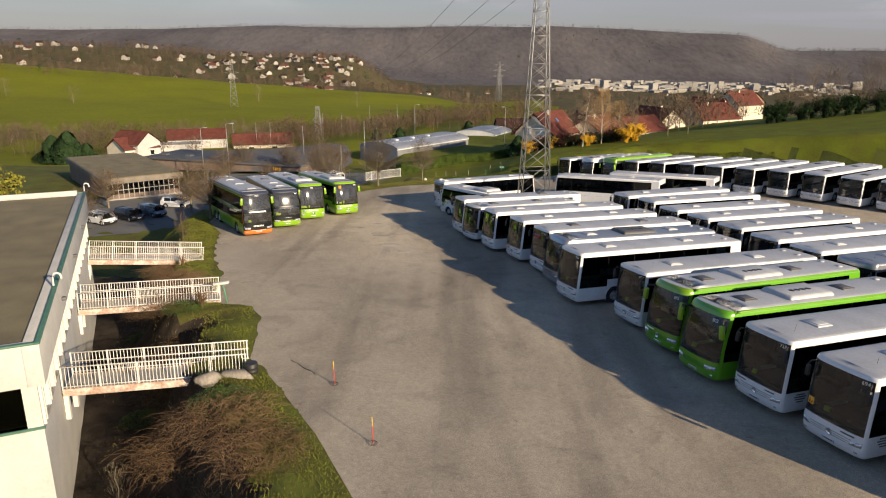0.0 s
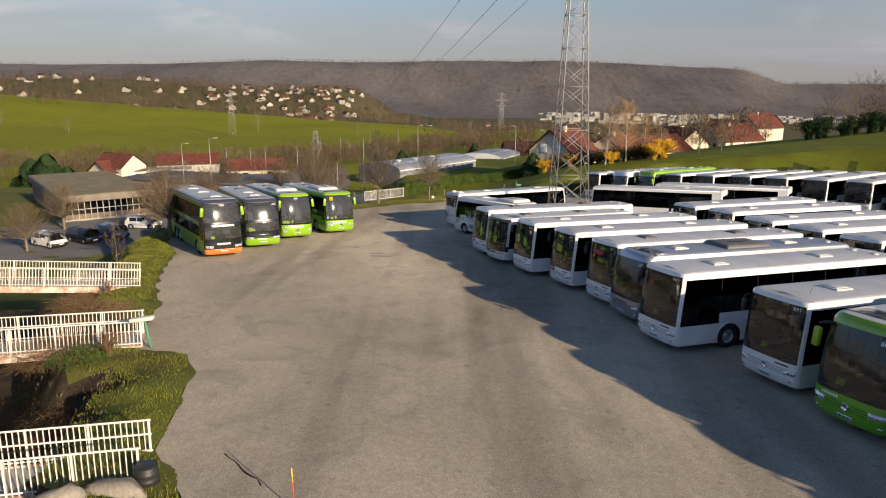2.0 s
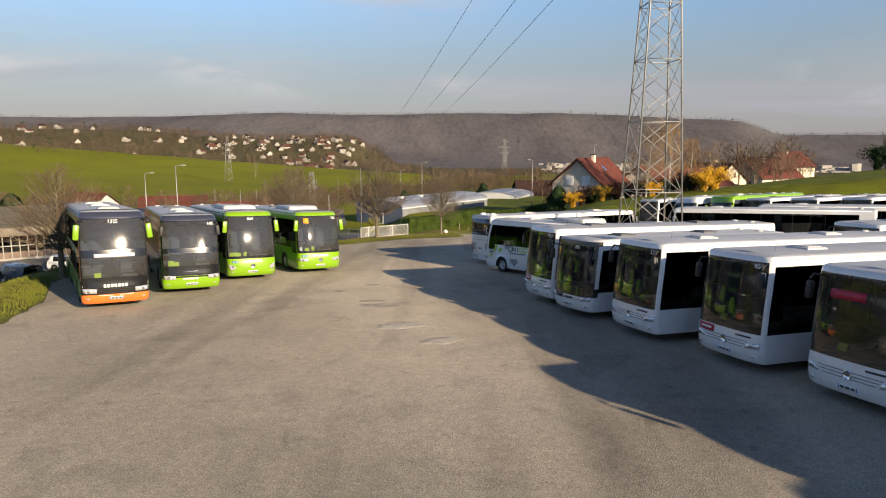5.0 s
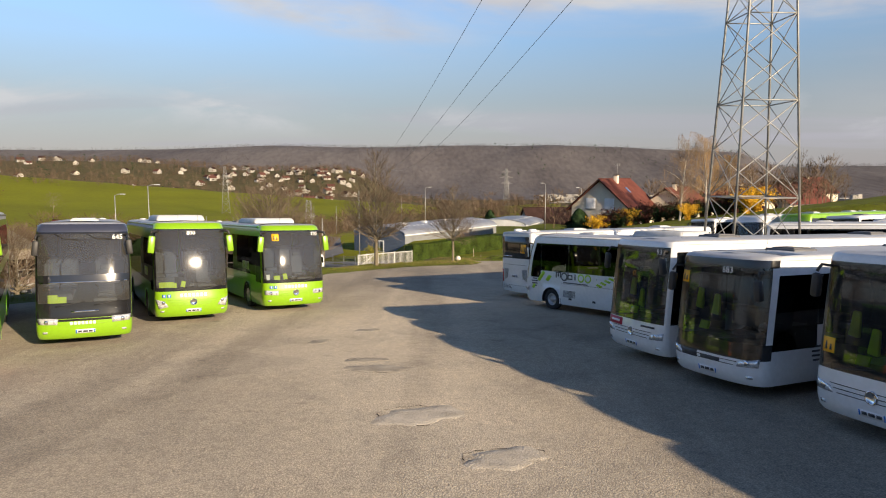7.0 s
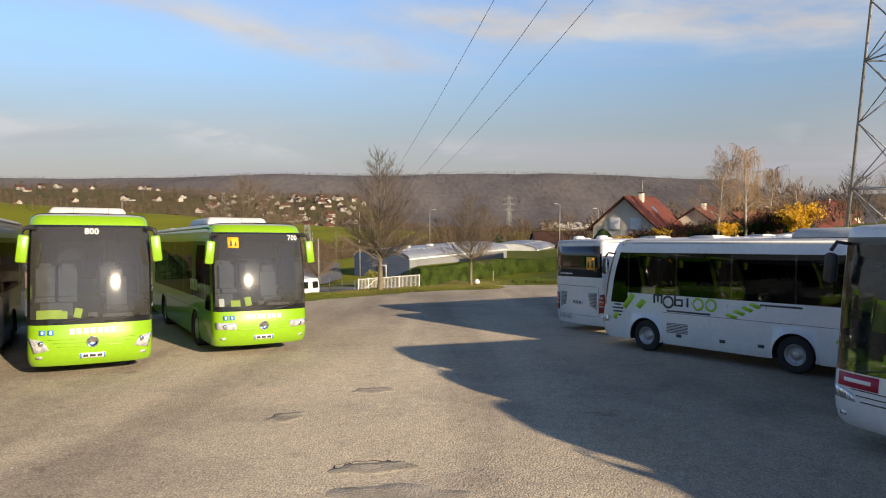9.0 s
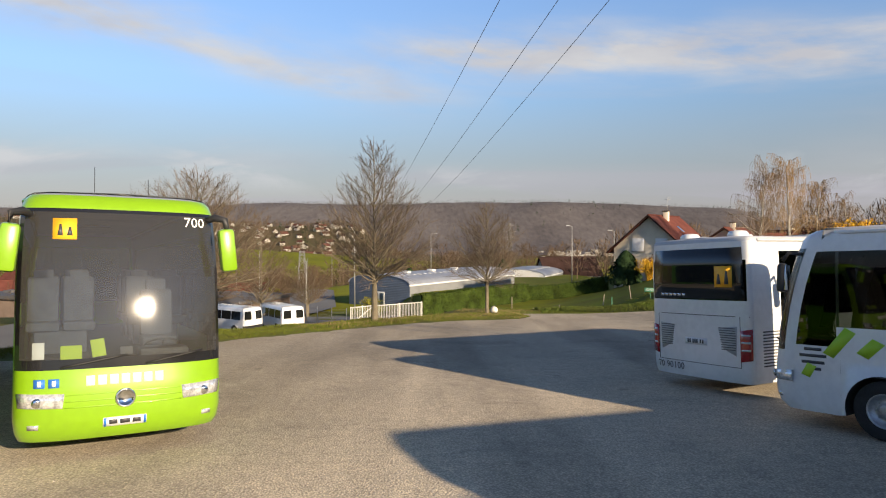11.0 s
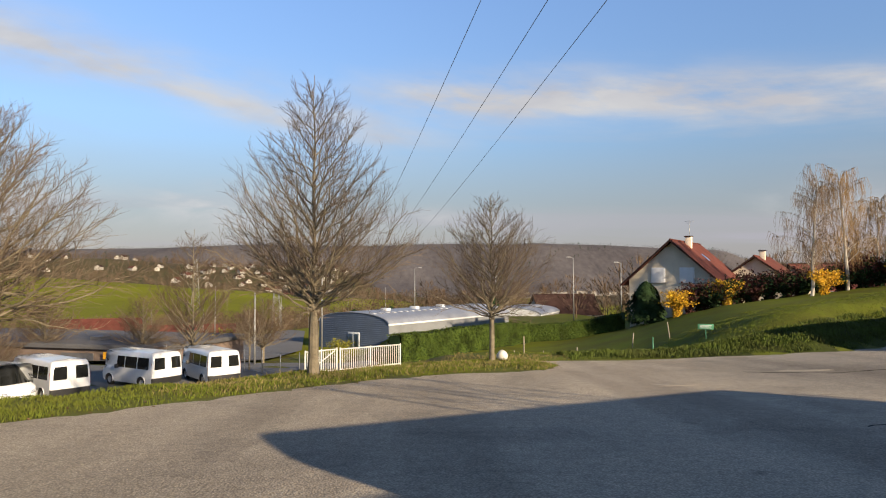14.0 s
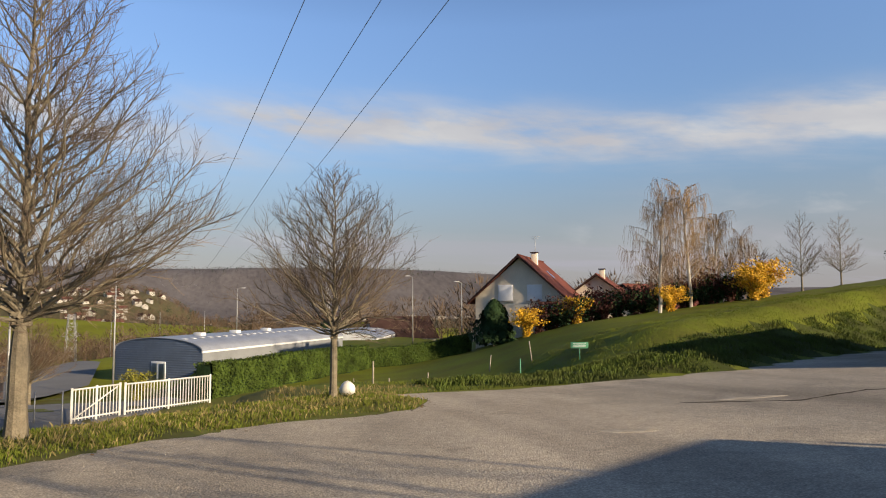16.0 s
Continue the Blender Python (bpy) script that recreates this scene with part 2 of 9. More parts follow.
    pale = ramp(edge.outputs[0], [(0.30, (1.0, 1.0, 1.0)), (0.55, (1.14, 1.13, 1.11)), (0.95, (1.34, 1.32, 1.27))])
    # a darker, slightly bluer area with a ragged edge at the far right
    sq = nt.nodes.new("ShaderNodeMapping")
    sq.inputs["Location"].default_value = (-1.10, -7.9, 0)
    sq.inputs["Scale"].default_value = (0.085, 0.085, 0)
    nt.links.new(tc.outputs["Object"], sq.inputs["Vector"])
    disc = nt.nodes.new("ShaderNodeTexGradient")
    disc.gradient_type = "SPHERICAL"
    nt.links.new(sq.outputs[0], disc.inputs["Vector"])
    rim = nt.nodes.new("ShaderNodeMath")
    rim.operation, rim.inputs[1].default_value = "MULTIPLY_ADD", 0.45
    nt.links.new(tex("ShaderNodeTexNoise", 0.35, 9, 0.2, (1, 1.6, 1), 1.2).outputs["Fac"], rim.inputs[0])
    nt.links.new(disc.outputs["Fac"], rim.inputs[2])
    dark_zone = ramp(rim.outputs[0], [(0.30, (1.0, 1.0, 1.0)), (0.46, (0.84, 0.86, 0.89)), (0.85, (0.70, 0.72, 0.76))])
    c = mix("MULTIPLY", 1.0, mix("MULTIPLY", 1.0, wear, pale), dark_zone)
    for other in (lanes, patches, stain, mid, speck, grit):
        c = mix("MULTIPLY", 1.0, c, other)
    nt.links.new(c, b.inputs["Base Color"])
    bp = nt.nodes.new("ShaderNodeBump")
    bp.inputs["Strength"].default_value, bp.inputs["Distance"].default_value = 0.65, 0.010
    h = nt.nodes.new("ShaderNodeMath")
    h.operation = "SUBTRACT"
    nt.links.new(fine.outputs["Fac"], h.inputs[0])
    nt.links.new(stones.outputs["Distance"], h.inputs[1])
    nt.links.new(h.outputs[0], bp.inputs["Height"])
    nt.links.new(bp.outputs[0], b.inputs["Normal"])
    return m


def glass(name, tint, rough=0.02, gloss=1.0, dust=0.0):
    """A tinted pane: it lets the tint through and mirrors more at a slant."""
    m = bpy.data.materials.new(name)
    m.use_nodes = True
    nt = m.node_tree
    nt.nodes.remove(nt.nodes["Principled BSDF"])
    out = nt.nodes["Material Output"]
    tr, gl, mix, fr = (nt.nodes.new(k) for k in ("ShaderNodeBsdfTransparent", "ShaderNodeBsdfGlossy", "ShaderNodeMixShader", "ShaderNodeFresnel"))
    tr.inputs[0].default_value = (*tint, 1)
    gl.inputs["Color"].default_value = (gloss, gloss, gloss, 1)
    gl.inputs["Roughness"].default_value = rough
    fr.inputs["IOR"].default_value = 1.55
    nt.links.new(fr.outputs[0], mix.inputs[0])
    nt.links.new(tr.outputs[0], mix.inputs[1])
    nt.links.new(gl.outputs[0], mix.inputs[2])
    end = mix.outputs[0]
    if dust:
        df, mx = nt.nodes.new("ShaderNodeBsdfDiffuse"), nt.nodes.new("ShaderNodeMixShader")
        df.inputs[0].default_value, mx.inputs[0].default_value = (0.8, 0.78, 0.74, 1), dust
        nt.links.new(end, mx.inputs[1])
        nt.links.new(df.outputs[0], mx.inputs[2])
        end = mx.outputs[0]
    nt.links.new(end, out.inputs["Surface"])
    return m


M = {}
M["white"] = material("white_paint", (0.70, 0.71, 0.72), 0.32, spread=0.06, scale=0.8, fine=9, coat=0.6)
M["roof_white"] = material("roof_white", (0.40, 0.41, 0.435), 0.5, spread=0.10, scale=0.6, fine=6, piece=0.10)
M["roof_grey"] = material("roof_grey", (0.22, 0.25, 0.31), 0.45, 0.3, spread=0.10, scale=0.6, fine=6)
M["rear_glass"] = material("rear_glass", (0.012, 0.013, 0.013), 0.06, spread=0.1, coat=0.3)
M["clad_pale"] = material("pale_grille", (0.45, 0.46, 0.46), 0.6, spread=0.1)
M["grey"] = material("silver_paint", (0.30, 0.31, 0.34), 0.3, 0.5, spread=0.06, scale=1, fine=9, coat=0.5)
M["lime"] = material("lime_paint", (0.190, 0.365, 0.008), 0.3, spread=0.05, scale=0.8, fine=8, coat=0.7)
M["green"] = material("green_paint", (0.115, 0.34, 0.012), 0.3, spread=0.05, scale=0.8, fine=8, coat=0.7)
M["navy"] = material("navy_paint", (0.035, 0.04, 0.065), 0.3, spread=0.1, scale=0.8, fine=8, coat=0.6)
M["orange"] = material("orange_paint", (0.75, 0.17, 0.03), 0.35, spread=0.05, coat=0.5)
M["blackgloss"] = material("black_gloss", (0.012, 0.012, 0.013), 0.14, spread=0.1, coat=0.4)
M["black"] = material("black_plastic", (0.02, 0.02, 0.021), 0.55, spread=0.2)
M["rubber"] = material("tyre_rubber", (0.022, 0.022, 0.023), 0.85, spread=0.25, scale=6, bump=0.2)
M["rim"] = material("rim_metal", (0.42, 0.43, 0.45), 0.4, 0.7, spread=0.15, scale=9)
M["chrome"] = material("chrome", (0.8, 0.8, 0.8), 0.1, 1.0, spread=0.04)
M["lens"] = material("lamp_lens", (0.72, 0.74, 0.76), 0.12, 0.55, spread=0.3, scale=14, coat=1.0)
M["redlens"] = material("red_lens", (0.35, 0.012, 0.015), 0.2, spread=0.2, scale=12, coat=1.0)
M["amber"] = material("amber_lens", (0.8, 0.3, 0.02), 0.25, spread=0.1, coat=0.8)
M["seat"] = material("seat_cloth", (0.065, 0.070, 0.085), 0.9, spread=0.2, scale=6, bump=0.2)
M["seat_shell"] = material("seat_shell", (0.42, 0.43, 0.43), 0.6, spread=0.1)
M["dash"] = material("dashboard", (0.05, 0.05, 0.055), 0.6, spread=0.15)
M["floor_in"] = material("bus_floor", (0.10, 0.10, 0.11), 0.8, spread=0.15)
M["ceiling_in"] = material("bus_lining", (0.38, 0.38, 0.37), 0.8, spread=0.05)
M["screen"] = glass("windscreen_glass", (0.50, 0.54, 0.54), 0.02, 1.0, 0.018)
M["screen_dusty"] = glass("dusty_windscreen", (0.55, 0.59, 0.60), 0.055, 1.0, 0.038)
M["tint"] = glass("tinted_glass", (0.05, 0.055, 0.058), 0.02, 0.55)
M["pane"] = glass("window_glass", (0.55, 0.6, 0.62))
M["sign_white"] = material("lettering_white", (0.8, 0.8, 0.78), 0.5, spread=0.02)
M["letter_dark"] = material("lettering_dark", (0.05, 0.05, 0.055), 0.5, spread=0.05)
M["letter_lime"] = material("lettering_lime", (0.36, 0.58, 0.03), 0.5, spread=0.04)
M["hiviz"] = material("hiviz_cloth", (0.45, 0.62, 0.02), 0.7, spread=0.08)
M["plate"] = material("number_plate", (0.72, 0.73, 0.74), 0.45, spread=0.03)
M["blue"] = material("blue_sticker", (0.03, 0.16, 0.55), 0.5, spread=0.04)
M["school"] = material("yellow_sticker", (0.86, 0.42, 0.02), 0.5, spread=0.05)
M["red_banner"] = material("red_banner", (0.40, 0.02, 0.05), 0.5, spread=0.08)
M["hatch_grey"] = material("hatch_grey", (0.10, 0.10, 0.105), 0.6, spread=0.15)
M["hatch_white"] = material("hatch_white", (0.46, 0.47, 0.48), 0.5, spread=0.08)
M["asphalt"] = yard_surface()
M["road"] = material("road_asphalt", (0.12, 0.118, 0.115), 0.9, spread=0.12, scale=0.2, fine=10, bump=0.3)
M["grass"] = material("verge_grass", (0.090, 0.105, 0.020), 0.9, spread=0.3, scale=0.35, fine=5, bump=0.8, dark=(0.075, 0.058, 0.026), blotch=0.47, spec=0.08)
M["lawn"] = material("lawn_grass", (0.105, 0.128, 0.012), 0.9, spread=0.25, scale=0.3, fine=5, bump=0.7, dark=(0.090, 0.080, 0.020), blotch=0.46, spec=0.08)
M["meadow"] = material("meadow_grass", (0.152, 0.164, 0.008), 0.95, spread=0.14, scale=0.02, fine=0.35, dark=(0.118, 0.122, 0.010), spec=0.08)
# ridge woods: distance haze is mixed into these greyed base colours
M["wood"] = material("hazed_woodland", (0.112, 0.103, 0.103), 0.95, spread=0.25, scale=0.005, fine=0.05, dark=(0.060, 0.055, 0.060), detail=8, stretch=(1, 0.22, 1), spec=0.08)
M["wood_dark"] = material("hazed_dark_woodland", (0.068, 0.064, 0.066), 0.95, spread=0.25, scale=0.006, fine=0.045, spec=0.08)
M["wood_pale"] = material("hazed_pale_woodland", (0.135, 0.118, 0.112), 0.95, spread=0.25, scale=0.006, fine=0.045, spec=0.08)
M["scrub"] = material("scrub_land", (0.080, 0.070, 0.034), 0.95, spread=0.25, scale=0.012, fine=0.12, dark=(0.050, 0.045, 0.027), spec=0.08)
M["render_white"] = material("white_render", (0.48, 0.47, 0.44), 0.85, spread=0.08, scale=0.7, fine=8, bump=0.1)
# dark rough growth, its green lowered further to stand for the bank's shade
M["bank"] = material("shaded_rough_bank", (0.052, 0.066, 0.014), 0.95, spread=0.3, scale=0.9, fine=7, bump=0.9, dark=(0.040, 0.038, 0.018), spec=0.05)
M["soil"] = material("dark_soil", (0.042, 0.034, 0.026), 0.95, spread=0.3, scale=1.2, fine=12, bump=0.5, spec=0.08)
M["steel"] = material("galvanised_steel", (0.34, 0.34, 0.33), 0.55, 0.6, spread=0.18, scale=2, fine=20)


# ---- small builders ----
def link_mesh(name, bm, mats, parent=None, label="", smooth=40, data=None):
    """Links a bmesh as one object, with hard edges where faces meet at more than smooth degrees."""
    if data is None:
        lim = radians(smooth)
        for f in bm.faces:
            f.smooth = smooth > 0
        for e in bm.edges:
            e.smooth = len(e.link_faces) == 2 and e.calc_face_angle(0) < lim
        data = bpy.data.meshes.new(name)
        bm.to_mesh(data)
        bm.free()
        for m in mats if isinstance(mats, (list, tuple)) else (mats,):
            data.materials.append(m)
    ob = new(name, data)
    if parent is not None:
        ob.parent = parent
    if label:
        ob["label"] = label
    return ob


def part(name, bm, mat, parent, label="", smooth=40):
    return link_mesh(name, bm, mat, parent, label, smooth)


def box(bm, c, s, rot=None, bevel=0.0, taper=1.0):
    """A block of size s at c, its edges bevelled; the top may taper."""
    r = bmesh.ops.create_cube(bm, size=1.0)
    vs = r["verts"]
    for v in vs:
        k = taper if v.co.z > 0 else 1.0
        v.co = Vector((v.co.x * s[0] * k, v.co.y * s[1] * k, v.co.z * s[2]))
    if bevel:
        es = list({e for v in vs for e in v.link_edges})
        g = bmesh.ops.bevel(bm, geom=es, offset=bevel, segments=2, affect="EDGES", profile=0.5)
        vs = list({v for f in g["faces"] for v in f.verts} | {v for v in vs if v.is_valid})
    m = Matrix.Translation(c) @ (rot.to_4x4() if rot is not None else Matrix())
    for v in vs:
        v.co = m @ v.co
    return vs


def tube(bm, pts, radii, sides=6, cap=True):
    """A tube along points, with a radius at each."""
    rings = []
    up = Vector((0, 0, 1))
    pts = [Vector(p) for p in pts]
    for i, p in enumerate(pts):
        d = (pts[min(i + 1, len(pts) - 1)] - pts[max(i - 1, 0)]).normalized()
        a = d.cross(up if abs(d.z) < 0.95 else Vector((1, 0, 0))).normalized()
        b = d.cross(a)
        r = radii[i] if isinstance(radii, (list, tuple)) else radii
        rings.append([bm.verts.new(p + (a * math.cos(k * math.tau / sides) + b * math.sin(k * math.tau / sides)) * r) for k in range(sides)])
    for q, w in zip(rings, rings[1:]):
        for k in range(sides):
            bm.faces.new((q[k], q[(k + 1) % sides], w[(k + 1) % sides], w[k]))
    if cap:
        bm.faces.new(rings[0][::-1])
        bm.faces.new(rings[-1])
    return rings


def lathe(bm, prof, m, sides=24):
    """Turns (radius, along) points round the local x axis."""
    rings = []
    for r, a in prof:
        rings.append([bm.verts.new(m @ Vector((a, r * math.cos(k * math.tau / sides), r * math.sin(k * math.tau / sides)))) for k in range(sides)])
    for q, w in zip(rings, rings[1:]):
        for k in range(sides):
            bm.faces.new((q[k], q[(k + 1) % sides], w[(k + 1) % sides], w[k]))
    bm.faces.new(rings[0][::-1])
    bm.faces.new(rings[-1])


def prism(bm, pts, back):
    """A flat outline pts (3D), given thickness by the vector back."""
    a = [bm.verts.new(p) for p in pts]
    b = [bm.verts.new(Vector(p) + Vector(back)) for p in pts]
    bm.faces.new(a)
    bm.faces.new(b[::-1])
    for i in range(len(a)):
        j = (i + 1) % len(a)
        bm.faces.new((a[j], a[i], b[i], b[j]))


def sm(a, b, v):
    u = np.clip((np.asarray(v, float) - a) / (b - a), 0, 1)
    return u * u * (3 - 2 * u)


# ---- the lie of the land ----
YARD = [(34, -60), (20, -30), (9, -8), (1.5, 10), (-2.8, 18.3), (-4.7, 22.3), (-7.6, 27.3), (-9.2, 29.6), (-9.6, 32), (-10.3, 35.2), (-11.3, 37.6), (-13.5, 38.2), (-14.5, 40.2), (-14.8, 42.5), (-15.9, 45.8),
        (-17.5, 49.3), (-19.0, 54.1), (-20.3, 59.4), (-23.2, 65), (-23.4, 70), (-19, 77), (-15.5, 81.3), (-13.1, 84.6), (-9.3, 89.7), (-6.7, 93.0), (-4.6, 94.5), (-1.5, 95.8), (-0.6, 98.0), (-1.4, 100.6), (5.1, 101.3),
        (12.8, 102.4), (20, 106), (34, 110), (52, 101), (70, 86), (84, 60), (84, -60)]


def yard_z(x, y):
    x, y = np.asarray(x, float), np.asarray(y, float)
    return -0.9 - 0.042 * y - 0.00012 * y * np.abs(y) + 0.03 * np.maximum(0, x - 4) * sm(55, 85, y)


def outside(x, y):
    """How far a point lies outside the yard (0 within)."""
    x, y = np.asarray(x, float), np.asarray(y, float)
    d = np.full(x.shape, 1e9)
    inside = np.zeros(x.shape, bool)
    for (ax, ay), (bx, by) in zip(YARD, YARD[1:] + YARD[:1]):
        ex, ey = bx - ax, by - ay
        k = np.clip(((x - ax) * ex + (y - ay) * ey) / (ex * ex + ey * ey), 0, 1)
        d = np.minimum(d, np.hypot(x - ax - k * ex, y - ay - k * ey))
        cross = (ay > y) != (by > y)
        xi = ax + (y - ay) / (ey if ey else 1e-9) * ex
        inside ^= cross & (x < xi)
    return np.where(inside, 0, d), d


def fbm(x, y, s, seed=0.0, octaves=3):
    """Smooth cheap waves."""
    v = 0
    for k in range(octaves):
        f = s * 2.03 ** k
        v = v + (np.sin(x * f + seed * 1.7 + 1.3 * np.sin(y * f * 0.83 + seed + k)) * np.cos(y * f * 1.11 - seed * 0.6 + 1.1 * np.sin(x * f * 0.71 + 2 * k))) / 1.9 ** k
    return v


def far_z(x, y):
    r, b = np.hypot(x, y), np.degrees(np.arctan2(x, y))
    left = sm(250, -600, x)
    valley = -78 + 22 * left
    z = -14 - 7 * sm(130, 230, y) * sm(30, -50, x) - 3 * sm(260, 340, y) * sm(70, -20, x)
    z = z + (valley - z) * sm(420, 1050, y)
    # green hill, its crest falling from left to right
    crest = np.clip(-29 + 27 * (-45 - x) / 363, -34, 9)
    field = sm(370, 720, y) * sm(1050, 800, y) * sm(150, -40, x)
    z = z + (crest - z) * field
    rise = -29 + 38 * sm(790, 1130, y) + 14 * sm(-300, -560, x)
    z = z + (rise - z) * sm(-20, -170, x) * sm(740, 800, y) * sm(1700, 1150, y)
    z = z + 70 * sm(0, -900, x) * sm(1000, 2300, y)
    ridge = (172 + 4 * fbm(x, y, 0.004, 2.0)) * (1 - 0.26 * sm(-8, -30, b)) * (1 - 0.30 * sm(7, 26.5, b)) * (1 - 0.62 * sm(22.8, 26.6, b))
    front = r + 140 * fbm(x, y, 0.0021, 1.0)
    z = z + (ridge + 5 - z) * sm(2900, 4150, front)
    return z


def ground_z(x, y):
    x, y = np.asarray(x, float), np.asarray(y, float)
    d, _ = outside(x, y)
    low = -6.7 - 2.0 * sm(34, 78, y) - 0.02 * np.maximum(0, y - 95) - 6.0 * sm(140, 195, y) * sm(-25, -60, x) - 2.0 * sm(118, 142, y) * sm(-9, -13, x)
    hill = np.minimum(-6.4 + 0.115 * (x - 5) - 0.04 * (y - 105), 6) - 0.07 * np.maximum(0, y - 130)
    w = sm(-6, 14, x - 0.25 * (y - 100)) * np.where(y < 60, sm(20, 40, x), 1)
    near = low + (hill - low) * w
    lot = yard_z(np.clip(x, -30, 84), np.clip(y, -60, 110))
    shelf = (1.2 + 1.2 * sm(60, 75, y) + 3.0 * sm(-8, -3, x) * sm(88, 94, y)) * (1 - 0.7 * w)
    steep = sm(66, 56, y) * sm(10, 0, x)
    k = sm(shelf + 1.6 * steep, shelf + 6.5 - 2.0 * w - 2.6 * steep, d)
    z = lot + (near - lot) * k + 0.10 * sm(0.0, 0.8, d) + np.where(d > 0.3, 0.07 * fbm(x, y, 1.1) * sm(0.3, 2, d) * sm(90, 40, d), 0)
    z = z - 0.06 * (d <= 0)
    z = z + 0.65 * sm(0.2, 1.9, d) * (1 - 0.75 * sm(4, 13, d)) * sm(5, 13, x) * sm(98, 101, y)
    far = sm(150, 300, np.hypot(x, y - 45))
    return z + (far_z(x, y) - z) * far


def kind_of(x, y):
    """Which cover lies on the ground: 0 verge, 1 meadow, 2 woodland, 3 scrub, 4 bare soil, 5 lawn, 6 rough bank."""
    b, r = np.degrees(np.arctan2(x, y)), np.hypot(x, y)
    k = np.zeros(np.shape(x), int)
    k = np.where((y > 148) & (y < 760 - 0.1 * np.maximum(x, 0)) & (x < 300), 1, k)
    k = np.where((y > 760) | ((r > 330) & (x > 60)), 3, k)
    k = np.where((x > -3) & (y > 97) & (r < 260), 5, k)
    d, _ = outside(x, y)
    k = np.where((d > 0) & (d < 3.4 + 0.6 * fbm(x, y, 0.6)) & (x > 1.5) & (y > 97), 6, k)
    k = np.where((d > 2.6) & (d < 12) & (y < 58) & (x < -2), 4, k)
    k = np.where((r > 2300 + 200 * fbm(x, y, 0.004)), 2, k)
    return k


def build_ground():
    cy = 45.0
    radii = list(np.arange(1.2, 150, 1.5))
    while radii[-1] < 4800:
        radii.append(radii[-1] * 1.038 + 0.6)
    na = 460
    a = np.linspace(0, math.tau, na, endpoint=False)
    rr, aa = np.meshgrid(radii, a, indexing="ij")
    x, y = rr * np.sin(aa), cy + rr * np.cos(aa)
    z = ground_z(x, y)
    verts = np.column_stack([x.ravel(), y.ravel(), z.ravel()])
    verts = np.vstack([verts, [[0, cy, float(ground_z(0.0, cy))]]])
    nr = len(radii)
    i, j = np.meshgrid(np.arange(nr - 1), np.arange(na), indexing="ij")
    q = np.column_stack([(i * na + j).ravel(), (i * na + (j + 1) % na).ravel(), ((i + 1) * na + (j + 1) % na).ravel(), ((i + 1) * na + j).ravel()])
    c = len(verts) - 1
    faces = [tuple(f[::-1]) for f in q.tolist()] + [(c, (k + 1) % na, k)[::-1] for k in range(na)]
    me = bpy.data.meshes.new("ground")
    me.from_pydata(verts.tolist(), [], faces)
    ctr = verts[q].mean(1)
    kinds = kind_of(ctr[:, 0], ctr[:, 1]).tolist() + [0] * na
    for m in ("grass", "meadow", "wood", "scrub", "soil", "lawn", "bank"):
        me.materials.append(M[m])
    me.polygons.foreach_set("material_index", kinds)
    me.polygons.foreach_set("use_smooth", [True] * len(faces))
    me.update()
    return tagged(new("ground", me), "grassy slopes, green hill and far wooded ridge", "ground", kind="structure")


def drape(name, outline, mat, lift, step, zfun, label, category):
    """A surface inside an outline, laid over the land."""
    from mathutils.geometry import delaunay_2d_cdt
    pts = []
    for (ax, ay), (bx, by) in zip(outline, outline[1:] + outline[:1]):
        n = max(1, int(math.hypot(bx - ax, by - ay) / step))
        pts += [(ax + (bx - ax) * k / n, ay + (by - ay) * k / n) for k in range(n)]
    edge = list(range(len(pts)))
    xs, ys = [p[0] for p in outline], [p[1] for p in outline]
    for gx in np.arange(min(xs), max(xs), step):
        for gy in np.arange(min(ys), max(ys), step):
            pts.append((float(gx) + 0.01, float(gy) + 0.013))
    vs, _, fs, *_ = delaunay_2d_cdt([Vector(p) for p in pts], [], [edge], 1, 1e-4)
    me = bpy.data.meshes.new(name)
    x, y = np.array([v.x for v in vs]), np.array([v.y for v in vs])
    z = zfun(x, y) + lift
    me.from_pydata(np.column_stack([x, y, z]).tolist(), [], [tuple(f) for f in fs])
    me.materials.append(mat)
    me.polygons.foreach_set("use_smooth", [True] * len(fs))
    me.update()
    if me.polygons[0].normal.z < 0:
        me.flip_normals()
    return tagged(new(name, me), label, category, kind="structure")


build_ground()
drape("yard", YARD, M["asphalt"], 0.0, 2.0, yard_z, "worn grey-brown gravelly asphalt bus yard", "pavement")


def stand(x, y, deg, back=0.0, lift=0.0):
    """The pose of a vehicle whose front middle stands at x, y on the yard; its tail points deg degrees from the x axis."""
    a = radians(deg)
    d = Vector((math.cos(a), math.sin(a)))
    z0, z1 = float(yard_z(x, y)), float(yard_z(x + 10 * d.x, y + 10 * d.y))
    s = Vector((math.sin(a), -math.cos(a)))
    zl, zr = float(yard_z(x - s.x, y - s.y)), float(yard_z(x + s.x, y + s.y))
    ey = Vector((10 * d.x, 10 * d.y, z1 - z0)).normalized()
    ex = Vector((2 * s.x, 2 * s.y, zr - zl)).normalized()
    ez = ex.cross(ey).normalized()
    ex = ey.cross(ez)
    m = Matrix((ex, ey, ez)).transposed().to_4x4()
    m.translation = (x, y, z0 + lift)
    return m


# ---- buses ----
FR = (0.0, 0.22, 0.44, 0.62, 0.76, 0.87, 0.945, 0.985, 1.0)


